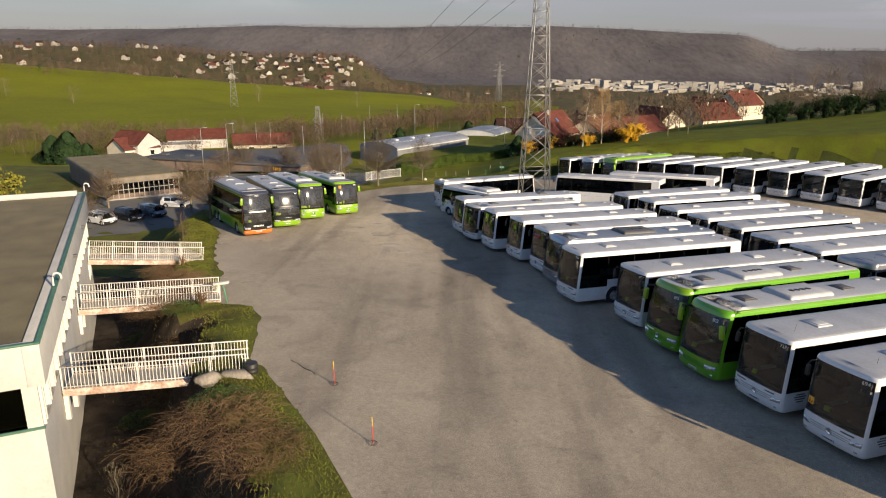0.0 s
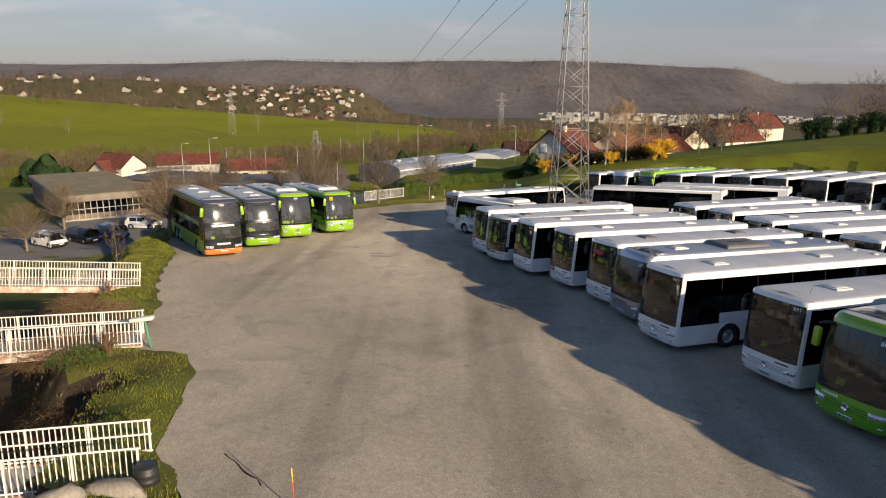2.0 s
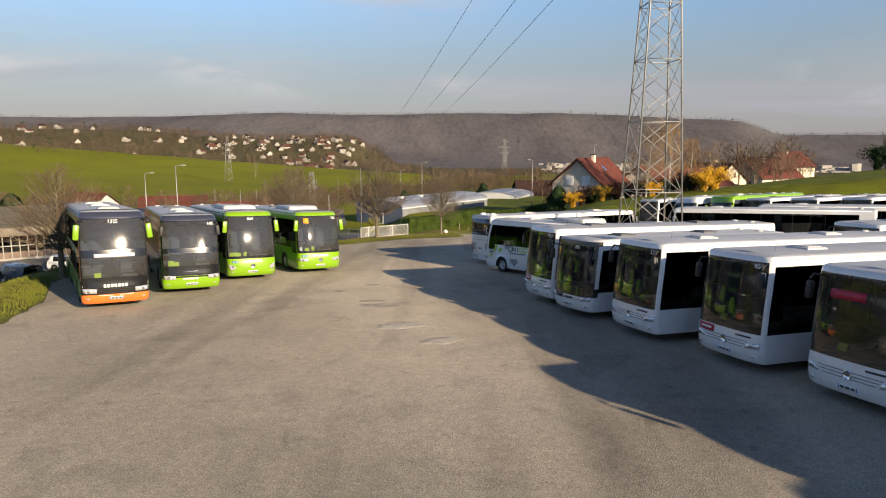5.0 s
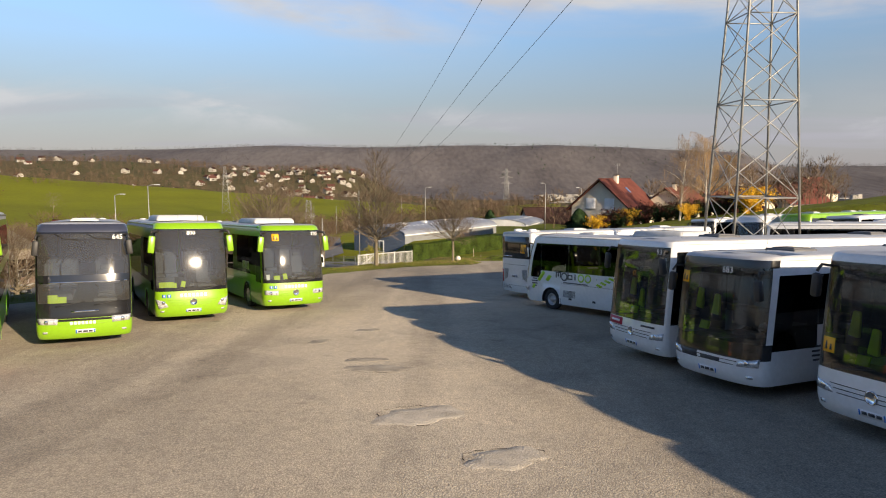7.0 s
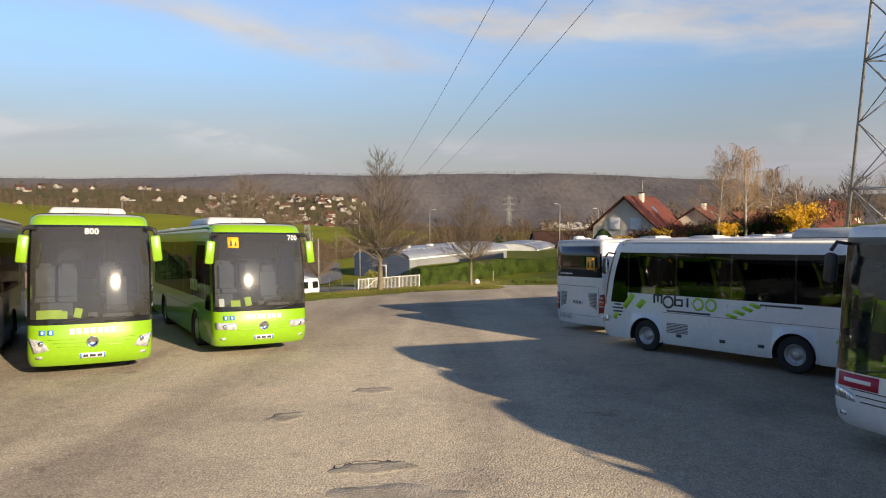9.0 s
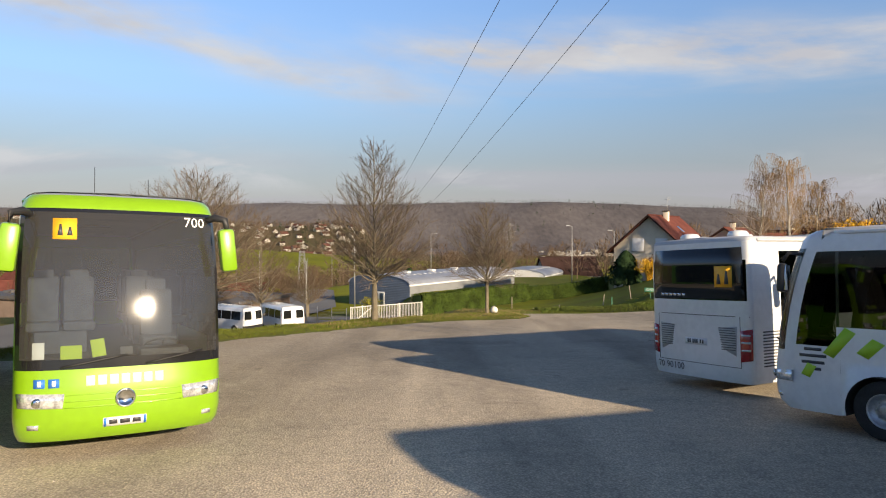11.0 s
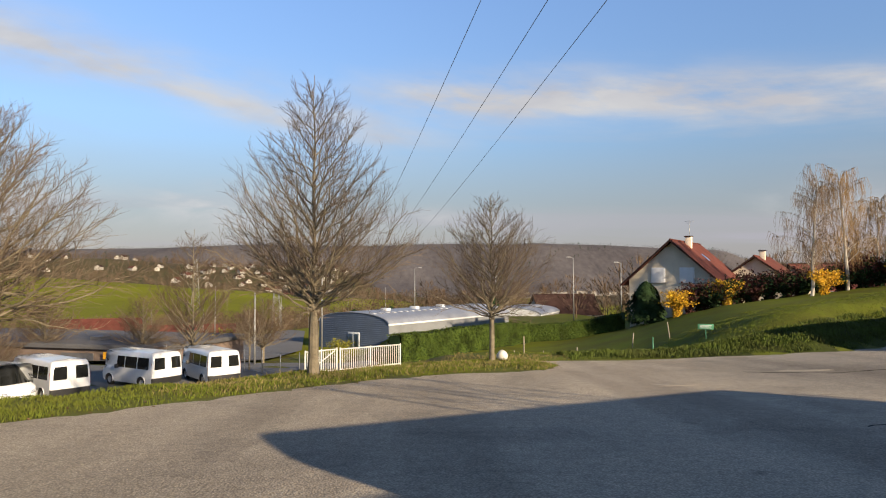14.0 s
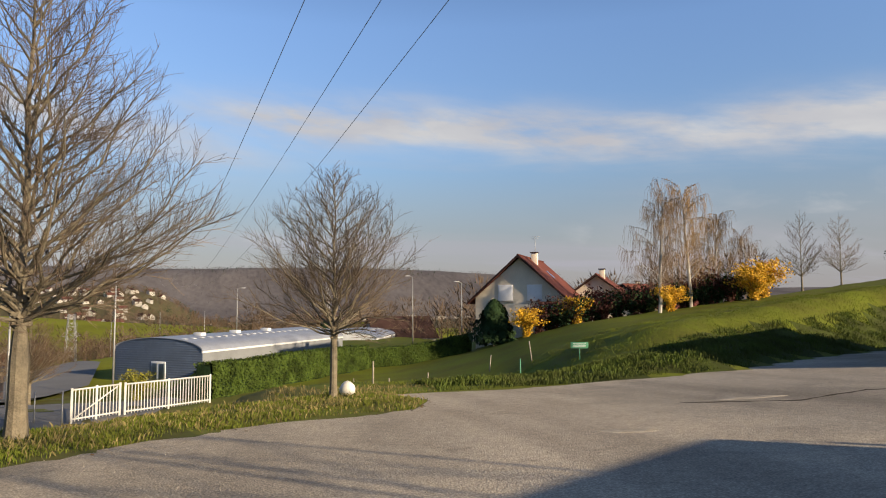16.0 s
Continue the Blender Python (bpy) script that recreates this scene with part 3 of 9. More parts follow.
class Shell:
    """The outer skin of a bus: levels of (height, share of the half width, front), columns round the front, along the side, round the rear.
    The front looks down the -y axis and stands at y = 0."""

    def __init__(self, length, half, levels, ys, round_front=0.42, round_rear=0.16, power=3.0):
        self.L, self.hw, self.lv, self.rf, self.rr, self.p = length, half, levels, round_front, round_rear, power
        self.cols = [("F", f) for f in FR] + [("S", y) for y in ys] + [("R", f) for f in FR[::-1]]
        self.zs = [q[0] for q in levels]

    def level(self, z):
        return [float(np.interp(z, self.zs, [q[k] for q in self.lv])) for k in (1, 2)]

    def point(self, lev, col, side):
        z, share, yf = lev[:3]
        back = lev[3] if len(lev) > 3 else (1 - share) * self.hw * 0.8
        kind, v = col
        hw = self.hw * share
        if kind == "S":
            return Vector((side * hw, v, z))
        bow = 1 - (1 - v ** self.p) ** (1 / self.p)
        y = yf + self.rf * bow if kind == "F" else self.L - back - self.rr * bow
        return Vector((side * hw * v, y, z))

    def front(self, x, z):
        share, yf = self.level(z)
        v = min(1, abs(x) / (self.hw * share))
        return Vector((x, yf + self.rf * (1 - (1 - v ** self.p) ** (1 / self.p)), z))

    def rear(self, x, z):
        share, _ = self.level(z)
        v = min(1, abs(x) / (self.hw * share))
        return Vector((x, self.L - (1 - share) * self.hw * 0.8 - self.rr * (1 - (1 - v ** self.p) ** (1 / self.p)), z))

    def flank(self, side):
        def at(y, z):
            return Vector((side * self.hw * self.level(z)[0], y, z))
        return at

    def skin(self, region):
        """Sorts the cells by region(kind, where, height, side) and returns a bmesh for each name."""
        out = {}
        for side in (1, -1):
            for l0, l1 in zip(self.lv, self.lv[1:]):
                for c0, c1 in zip(self.cols, self.cols[1:]):
                    if c0 == c1:
                        continue
                    kind = "S" if "S" in (c0[0], c1[0]) else c0[0]
                    if kind == "S":
                        a = [c[1] if c[0] == "S" else (l0[2] + self.rf if c[0] == "F" else self.L - self.rr) for c in (c0, c1)]
                        if c0[0] == "F":
                            a = [a[0], a[0]]
                    else:
                        a = [c0[1], c1[1]]
                    key = region(kind, sum(a) / 2, (l0[0] + l1[0]) / 2, side)
                    if not key:
                        continue
                    q = [self.point(l0, c0, side), self.point(l0, c1, side), self.point(l1, c1, side), self.point(l1, c0, side)]
                    out.setdefault(key, []).append(q if side > 0 else q[::-1])
        top = self.lv[-1]
        key = region("T", 0, top[0], 0)
        for c0, c1 in zip(self.cols, self.cols[1:]):
            a, b = self.point(top, c0, 1), self.point(top, c1, 1)
            crown = Vector((0, 0, 0.025))
            a0, b0 = Vector((0, a.y, a.z)) + crown, Vector((0, b.y, b.z)) + crown
            for q in ([a, b, b0, a0], [a0, b0, Vector((-b.x, b.y, b.z)), Vector((-a.x, a.y, a.z))]):
                out.setdefault(key, []).append(q)
        made = {}
        for key, quads in out.items():
            bm = bmesh.new()
            seen = {}
            for q in quads:
                vs = []
                for p in q:
                    k = tuple(round(v, 4) for v in p)
                    if k not in seen:
                        seen[k] = bm.verts.new(p)
                    if seen[k] not in vs:
                        vs.append(seen[k])
                if len(vs) > 2 and bm.faces.get(vs) is None:
                    bm.faces.new(vs)
            made[key] = bm
        return made


def patch(bm, at, quad, lift=0.008, nx=6, nz=2):
    """A plate on a curved skin: at(a, z) gives the place; quad: its four corners (a, z)."""
    (a0, b0), (a1, b1), (a2, b2), (a3, b3) = quad
    rows = []
    for j in range(nz + 1):
        v = j / nz
        row = []
        for i in range(nx + 1):
            u = i / nx
            a = (a0 * (1 - u) + a1 * u) * (1 - v) + (a3 * (1 - u) + a2 * u) * v
            b = (b0 * (1 - u) + b1 * u) * (1 - v) + (b3 * (1 - u) + b2 * u) * v
            p = at(a, b)
            e = 0.02
            n = (at(a + e, b) - at(a - e, b)).cross(at(a, b + e) - at(a, b - e)).normalized()
            row.append((p, n))
        rows.append(row)
    mid = rows[nz // 2][nx // 2]
    sign = 1.0 if mid[1].dot(mid[0] - Vector((0, 6, mid[0].z))) > 0 else -1.0
    top = [[bm.verts.new(p + n * (sign * lift)) for p, n in r] for r in rows]
    for r, s in zip(top, top[1:]):
        for i in range(nx):
            bm.faces.new((r[i], r[i + 1], s[i + 1], s[i]))
    ring = top[0] + [r[-1] for r in top[1:]] + top[-1][-2::-1] + [r[0] for r in top[-2:0:-1]]
    flat = rows[0] + [r[-1] for r in rows[1:]] + rows[-1][-2::-1] + [r[0] for r in rows[-2:0:-1]]
    low = [bm.verts.new(p - n * (sign * 0.004)) for p, n in flat]
    for i in range(len(ring)):
        j = (i + 1) % len(ring)
        bm.faces.new((ring[i], low[i], low[j], ring[j]))


def rect(a0, b0, a1, b1):
    return ((a0, b0), (a1, b0), (a1, b1), (a0, b1))


def letters(text, size, name="number", mat=None, parent=None, at=None, thick=0.004):
    """Lettering in the built-in font, laid on a skin: at(a, z) with the text's middle at 0, 0."""
    cu = bpy.data.curves.new(name, "FONT")
    cu.body, cu.size, cu.align_x, cu.align_y, cu.resolution_u = text, size, "CENTER", "CENTER", 2
    tmp = new(name, cu)
    bpy.context.view_layer.update()
    me = bpy.data.meshes.new_from_object(tmp.evaluated_get(bpy.context.evaluated_depsgraph_get()))
    bpy.data.objects.remove(tmp)
    for v in me.vertices:
        v.co = at(v.co.x, v.co.y)
    me.materials.append(mat)
    ob = new(name, me)
    ob.parent = parent
    return ob


def arch_bm(half, yc, z0, z1, r, zc, side, w=0.62):
    """The panel round a wheel with its arched cut-out and the dark well behind."""
    bm, well = bmesh.new(), bmesh.new()
    a0 = math.asin((z0 - zc) / r)
    inner, outer = [], []
    n = 16
    for k in range(n + 1):
        a = a0 + (math.pi - 2 * a0) * k / n
        inner.append((yc + r * math.cos(a), zc + r * math.sin(a)))
        dx, dz = math.cos(a), math.sin(a)
        t = min((w / abs(dx)) if abs(dx) > 1e-6 else 9, (z1 - zc) / dz if dz > 1e-6 else 9)
        oy, oz = yc + t * dx, zc + t * dz
        outer.append((oy, max(oz, z0)))
    outer[0], outer[-1] = (yc + w, z0), (yc - w, z0)
    x = side * half
    va = [bm.verts.new((x, *p)) for p in inner]
    vb = [bm.verts.new((x, *p)) for p in outer]
    lip = [bm.verts.new((x + side * 0.012, *p)) for p in inner]
    for k in range(n):
        f = (va[k], va[k + 1], vb[k + 1], vb[k])
        bm.faces.new(f if side > 0 else f[::-1])
        bm.faces.new((lip[k], lip[k + 1], va[k + 1], va[k]))
    # the corners between the arch and the box
    for s in (1, -1):
        cs = [p for p in outer if (p[0] - yc) * s > 0]
        tops = [p for p in outer if abs(p[1] - z1) < 1e-4 and (p[0] - yc) * s > 0]
        sides_ = [p for p in outer if abs(abs(p[0] - yc) - w) < 1e-4 and (p[0] - yc) * s > 0]
        if tops and sides_:
            a = max(tops, key=lambda p: abs(p[0] - yc))
            b = max(sides_, key=lambda p: p[1])
            bm.faces.new([bm.verts.new((x, *p)) for p in (a, (yc + s * w, z1), b)])
    wi = [well.verts.new((x, *p)) for p in inner]
    wo = [well.verts.new((x - side * 0.55, *p)) for p in inner]
    for k in range(n):
        well.faces.new((wi[k], wi[k + 1], wo[k + 1], wo[k]))
    well.faces.new(wo)
    return bm, well


CACHE = {}


def mesh_of(name, fill, mat, smooth=40):
    """A mesh made once and shared by alike parts."""
    if name not in CACHE:
        bm = bmesh.new()
        fill(bm)
        ob = link_mesh(name, bm, mat, None, "", smooth)
        CACHE[name] = ob.data
        bpy.data.objects.remove(ob)
    return CACHE[name]


def use(name, data, parent, loc=(0, 0, 0), rot=(0, 0, 0), scale=None, label=""):
    ob = new(name, data)
    ob.parent = parent
    ob.location, ob.rotation_euler = loc, rot
    if scale:
        ob.scale = scale
    if label:
        ob["label"] = label
    return ob


def fill_tyre(bm):
    lathe(bm, [(0.29, -0.13), (0.33, -0.145), (0.44, -0.15), (0.49, -0.12), (0.5, -0.06), (0.5, 0.06), (0.49, 0.12), (0.44, 0.15), (0.33, 0.145), (0.29, 0.13)], Matrix(), 28)
    # open in the middle, where the rim sits
    bmesh.ops.delete(bm, geom=[f for f in bm.faces if len(f.verts) > 4], context="FACES_ONLY")


def fill_rim(bm):
    lathe(bm, [(0.30, -0.12), (0.30, 0.125), (0.275, 0.13), (0.26, 0.09), (0.20, 0.035), (0.13, 0.03), (0.115, 0.085), (0.08, 0.10), (0.02, 0.10)], Matrix(), 20)
    for k in range(8):
        a = k * math.tau / 8
        lathe(bm, [(0.016, 0.03), (0.016, 0.055), (0.004, 0.06)], Matrix.Translation((0, 0.17 * math.cos(a), 0.17 * math.sin(a))), 6)


def fill_seat(bm):
    for x in (-0.24, 0.24):
        box(bm, (x, 0.0, 0.42), (0.44, 0.46, 0.14), None, 0.04)
        box(bm, (x, 0.24, 0.82), (0.43, 0.12, 0.72), Matrix.Rotation(radians(-9), 3, "X"), 0.05)
        box(bm, (x, 0.30, 1.20), (0.28, 0.09, 0.16), Matrix.Rotation(radians(-9), 3, "X"), 0.035)
    box(bm, (0, 0.02, 0.18), (0.7, 0.3, 0.34), None, 0.02)


def fill_driver(bm):
    box(bm, (0, 0, 0.45), (0.5, 0.5, 0.16), None, 0.05)
    box(bm, (0, 0.27, 0.86), (0.48, 0.13, 0.75), Matrix.Rotation(radians(-10), 3, "X"), 0.06)
    box(bm, (0, 0.36, 1.30), (0.3, 0.09, 0.2), Matrix.Rotation(radians(-10), 3, "X"), 0.04)
    box(bm, (0, 0.02, 0.2), (0.3, 0.3, 0.4), None, 0.03)


def fill_wheel_ring(bm):
    n, r, t = 20, 0.24, 0.016
    pts = [Vector((r * math.cos(k * math.tau / n), r * math.sin(k * math.tau / n), 0)) for k in range(n + 1)]
    tube(bm, pts, t, 5, False)
    for a in (0.5, 2.64, 4.71):
        tube(bm, [(0, 0, -0.03), (r * math.cos(a), r * math.sin(a), 0)], 0.016, 5)


def fill_hatch(bm):
    box(bm, (0, 0, 0.03), (0.86, 0.80, 0.07), None, 0.025, 0.92)
    box(bm, (0, 0, 0.075), (0.60, 0.54, 0.03), None, 0.012)


def fill_vent(bm):
    lathe(bm, [(0.15, 0.0), (0.16, 0.05), (0.13, 0.09), (0.05, 0.105)], Matrix.Rotation(radians(-90), 4, "Y"), 16)


STD = [(0.30, 0.97, 0.13), (0.40, 0.99, 0.05), (0.58, 1.0, 0.01), (0.84, 1.0, 0.0), (1.00, 1.0, 0.015), (1.12, 1.0, 0.03), (1.34, 1.0, 0.05), (1.55, 1.0, 0.07), (1.95, 1.0, 0.11),
       (2.35, 1.0, 0.155), (2.66, 0.995, 0.19), (2.80, 0.992, 0.21), (2.94, 0.990, 0.215), (3.08, 0.986, 0.23), (3.19, 0.980, 0.25), (3.25, 0.965, 0.30), (3.28, 0.93, 0.40), (3.295, 0.84, 0.62)]

TOUR = [(0.28, 0.96, 0.16), (0.38, 0.985, 0.06), (0.56, 1.0, 0.01), (0.84, 1.0, 0.0), (1.00, 1.0, 0.015), (1.12, 1.0, 0.03), (1.34, 1.0, 0.07), (1.55, 1.0, 0.11), (1.95, 1.0, 0.19),
        (2.35, 0.998, 0.27), (2.66, 0.99, 0.335), (2.80, 0.985, 0.365), (2.94, 0.978, 0.40), (3.08, 0.965, 0.45), (3.18, 0.945, 0.53), (3.24, 0.91, 0.64), (3.275, 0.85, 0.82), (3.295, 0.70, 1.2)]


# touring windscreens bulge forwards between dashboard and roof
TOUR = [(z, w, y - 0.055 * math.sin(math.pi * (z - 1.12) / 1.82) if 1.12 < z < 2.94 else y) for z, w, y in TOUR]


def with_heights(levels, zs):
    """Adds levels at the given heights, between those that are there."""
    have = [q[0] for q in levels]
    out = list(levels)
    for z in zs:
        if have[0] < z < have[-1] and min(abs(z - h) for h in have) > 0.012:
            out.append((z, *[float(np.interp(z, have, [q[k] for q in levels])) for k in range(1, len(levels[0]))]))
            have = have + []
    return sorted(set(out))


def scaled(levels, top, hi=3.295, from_z=1.12):
    """The same levels with another roof height: what lies above from_z is stretched."""
    k = (top - from_z) / (hi - from_z)
    return [(z if z <= from_z else from_z + (z - from_z) * k, s, y) for z, s, y in levels]


def coach(name, label, category, L=12.2, split=(), chin=None, rails="white", tour=False, top=3.295, paint="white", roof="roof_white", low=None, cap=None, pillar=None, levels=None, ws=(1.12, 2.94), win=(1.55, 2.80), door=(1.12, 2.9),
          win_mat="tint", hatches=((2.9, "hatch_white"), (8.4, "hatch_white")), aircon=None, number=None, number_at=(0.85, 2.8), mirrors="black", seats=4, lamps="wide", school=None,
          axles=None, emblem=True, name_bar=None, vest=True, bands=(), belt=None, cap_z=2.94, group="", wheel=1.0, half=1.275, decks=1, rf=0.34, screen="screen", pillar_from=0.985):
    """One bus with its parts: an Empty on the ground at the middle of the front."""
    root = tagged(new(name), label, category, group)
    lv = levels or scaled(TOUR if tour else STD, top)
    lv = with_heights(lv, [*ws, ws[0] + 0.13, ws[1] - 0.05, *win, door[0], cap_z] + [z for q in split for z in q[:2]] + ([chin[0]] if chin else []))
    axles = axles or (2.75, L - 3.35)
    arch_w, arch_top = 0.62 * wheel + 0.02, 1.12
    ys = {0.95, door[1], L - 0.95, L - 0.45}
    for a in axles:
        ys |= {a - arch_w, a + arch_w}
    n_win = max(3, round((L - 1.0 - door[1]) / 1.72))
    cuts = [door[1] + (L - 0.95 - door[1]) * k / n_win for k in range(n_win + 1)]
    for c in cuts:
        ys |= {c, c + 0.045}
    ys = sorted(y for y in ys if 0.8 < y < L - 0.3)
    ys = [ys[0]] + [b for a, b in zip(ys, ys[1:]) if b - a > 0.012]
    sh = Shell(L, half, lv, ys, rf)
    frame_ = screen == "screen_dusty"
    low = low or paint
    cap = cap or paint

    def region(kind, a, z, side):
        if kind == "T" or (z > cap_z + 0.2 and kind != "F"):
            return "roof"
        if z > 3.22 * top / 3.295:
            return "roof"
        if kind == "F":
            if ws[0] < z < ws[1] and a < pillar_from:
                if frame_ and (a > 0.93 or z < ws[0] + 0.13 or z > ws[1] - 0.05):
                    return "screen_frame"
                for k, q in enumerate(split):
                    if q[0] < z < q[1]:
                        return "screen_band"
                return "windscreen" if not split or z < split[0][0] else "upper_windscreen"
            if chin and chin[0] < z < ws[0]:
                return "front_mask"
            return "front_cap" if z > ws[1] else "front_panel"
        if kind == "R":
            if 1.75 < z < cap_z - 0.15 and a < 0.93:
                return "rear_window"
            return "rear_panel"
        if z < arch_top and any(abs(a - q) < arch_w - 0.001 for q in axles):
            return None
        s = "r" if side < 0 else "l"
        if a < door[1] and door[0] < z < win[1]:
            return "front_window" + s
        if door[1] < a < L - 0.95 and win[0] < z < win[1]:
            k = max(i for i, c in enumerate(cuts) if c <= a + 1e-6)
            return f"pillar{s}{k}" if a - cuts[k] < 0.045 else f"side_window{s}{k}"
        if decks == 2 and door[1] < a < L - 0.95 and 1.34 < z < 2.0:
            return "lower_window" + s
        for z0, z1, key in bands:
            if z0 < z < z1:
                return "band" + key
        return "side_panel" if a < L - 0.95 else "rear_corner" + s

    looks = {"roof": M[roof], "windscreen": M[screen], "front_cap": M[cap], "front_panel": M[low], "rear_window": M["tint"], "rear_panel": M[paint], "side_panel": M[belt or paint], "rear_corner": M[paint],
             "front_window": M[win_mat], "screen_band": M["blackgloss"], "screen_frame": M["blackgloss"], "upper_windscreen": M[screen], "front_mask": M[chin[1]] if chin else None, "pillar": M["blackgloss"], "side_window": M[win_mat], "lower_window": M[win_mat]}
    made = sh.skin(region)
    body = None
    for key in sorted(made, key=lambda k: k != "side_panel"):
        plain = key.rstrip("0123456789")
        if plain[-1] in "lr" and plain[:-1] in looks:
            plain = plain[:-1]
        if plain[:-1] in looks and plain not in looks:
            plain = plain[:-1]
        if key.startswith("band"):
            part("colour_band", made[key], M[key[4:]], root)
            continue
        base = plain if plain in looks else plain[:-1]
        part({"pillar": "window_pillar", "side_panel": "body"}.get(base, base), made[key], looks[base], root)
    # wheels, arches
    tyre, rim = mesh_of("tyre", fill_tyre, M["rubber"]), mesh_of("rim", fill_rim, M["rim"])
    for a in axles:
        for side in (1, -1):
            pan, well = arch_bm(half, a, 0.30, 1.12, 0.585 * wheel, 0.5 * wheel, side, arch_w)
            part("arch_panel", pan, M[belt or paint], root)
            part("wheel_well", well, M["black"], root)
            w = use("wheel", tyre, root, (side * (half - 0.18), a, 0.5 * wheel), (0, 0, 0 if side > 0 else math.pi), (wheel,) * 3)
            use("rim", rim, w)
    # inside: floor, dashboard, seats
    bm = bmesh.new()
    box(bm, (0, L / 2 + 0.15, 0.93), (2 * half - 0.10, L - 0.75, 0.06))
    part("bus_floor", bm, M["floor_in"], root)
    bm = bmesh.new()
    box(bm, (0, 0.62, ws[0] - 0.03), (2 * half - 0.24, 0.55, 0.2), None, 0.05)
    box(bm, (0.55, 0.66, ws[0] + 0.10), (0.66, 0.32, 0.16), None, 0.05)
    part("dashboard", bm, M["dash"], root)
    use("steering_wheel", mesh_of("steering_wheel", fill_wheel_ring, M["black"]), root, (0.58, 1.02, ws[0] + 0.16), (radians(-28), 0, 0))
    if seats:
        use("driver_seat", mesh_of("driver_seat", fill_driver, M["seat"]), root, (0.58, 1.45, 0.95))
        sd = mesh_of("seat", fill_seat, M["seat"])
        for k in range(seats):
            for x in (-0.72, 0.72):
                if k == 0 and x > 0:
                    continue
                use("seat", sd, root, (x, 2.05 + 0.82 * k, 0.96 + (0.25 if seats > 2 else 0)))
    # wipers
    for x0, x1 in ((-0.75, 0.02), (0.25, 0.98)):
        bm = bmesh.new()
        pts = [sh.front(x0 + (x1 - x0) * k / 4, ws[0] + 0.03 + 0.13 * k / 4) + Vector((0, -0.03, 0)) for k in range(5)]
        tube(bm, pts, 0.014, 4)
        part("wiper", bm, M["black"], root)
    # headlamps, fog lamps, grille, plate, emblem
    for s in (1, -1):
        bm = bmesh.new()
        if lamps == "wide":
            patch(bm, sh.front, ((s * 0.78, 0.70), (s * 1.20, 0.72), (s * 1.22, 0.90), (s * 0.84, 0.82)), 0.014)
        elif lamps == "round":
            patch(bm, sh.front, ((s * 0.84, 0.66), (s * 1.14, 0.58), (s * 1.24, 0.92), (s * 0.98, 0.86)), 0.016)
        else:
            patch(bm, sh.front, ((s * 0.72, 0.72), (s * 1.20, 0.74), (s * 1.22, 0.92), (s * 0.70, 0.90)), 0.016)
        lamp = part("headlamp", bm, M["lens"], root)
        bm = bmesh.new()
        c = sh.front(s * 1.0, 0.80)
        lathe(bm, [(0.062, 0), (0.06, 0.012), (0.02, 0.016)], Matrix.Translation(c + Vector((0, -0.012, 0))) @ Matrix.Rotation(radians(-90), 4, "Z"), 14)
        part("lamp_reflector", bm, M["chrome"], lamp)
        bm = bmesh.new()
        patch(bm, sh.front, rect(s * 0.98, 0.46, s * 1.10, 0.52), 0.01, 2, 1)
        part("fog_lamp", bm, M["lens"], root)
    bm = bmesh.new()
    for z in (0.70, 0.78, 0.86):
        patch(bm, sh.front, ((-0.70 - (z - 0.7), z + 0.012), (0.70 + (z - 0.7), z + 0.012), (0.70 + (z - 0.7), z + 0.026), (-0.70 - (z - 0.7), z + 0.026)), 0.006, 10, 1)
    part("grille", bm, M["black"] if low == "white" else M["lime"] if low == "lime" else M["black"], root)
    bm = bmesh.new()
    patch(bm, sh.front, rect(-0.26, 0.44, 0.26, 0.555), 0.012, 4, 1)
    plate = part("number_plate", bm, M["plate"], root)
    if seats:
        for x0, x1 in ((-0.19, -0.09), (-0.06, 0.06), (0.09, 0.19)):
            bm = bmesh.new()
            patch(bm, sh.front, rect(x0, 0.468, x1, 0.528), 0.0145, 2, 1)
            part("plate_mark", bm, M["letter_dark"], plate)
        for x in (-0.25, 0.225):
            bm = bmesh.new()
            patch(bm, sh.front, rect(x, 0.442, x + 0.03, 0.553), 0.0142, 1, 1)
            part("plate_band", bm, M["blue"], plate)
    if emblem:
        bm = bmesh.new()
        c = sh.front(0, 0.80)
        lathe(bm, [(0.125, 0), (0.125, 0.02), (0.10, 0.028), (0.098, 0.012), (0.02, 0.012)], Matrix.Translation(c + Vector((0, 0.004, 0))) @ Matrix.Rotation(radians(-90), 4, "Z"), 20)
        part("emblem", bm, M["chrome"], root)
    if name_bar:
        # the operator's mark: a row of plain blocks
        mat, x0, x1, z, h = name_bar
        n = 7
        for k in range(n):
            a, b = x0 + (x1 - x0) * k / n, x0 + (x1 - x0) * (k + 0.74) / n
            bm = bmesh.new()
            patch(bm, sh.front, rect(a, z, b, z + h), 0.006, 1, 1)
            part("name_mark", bm, M[mat], root)
    if number:
        letters(number, 0.2, "fleet_number", M["sign_white"], root, lambda a, b: sh.front(number_at[0] + a, number_at[1] + b) + Vector((0, -0.012, 0)))
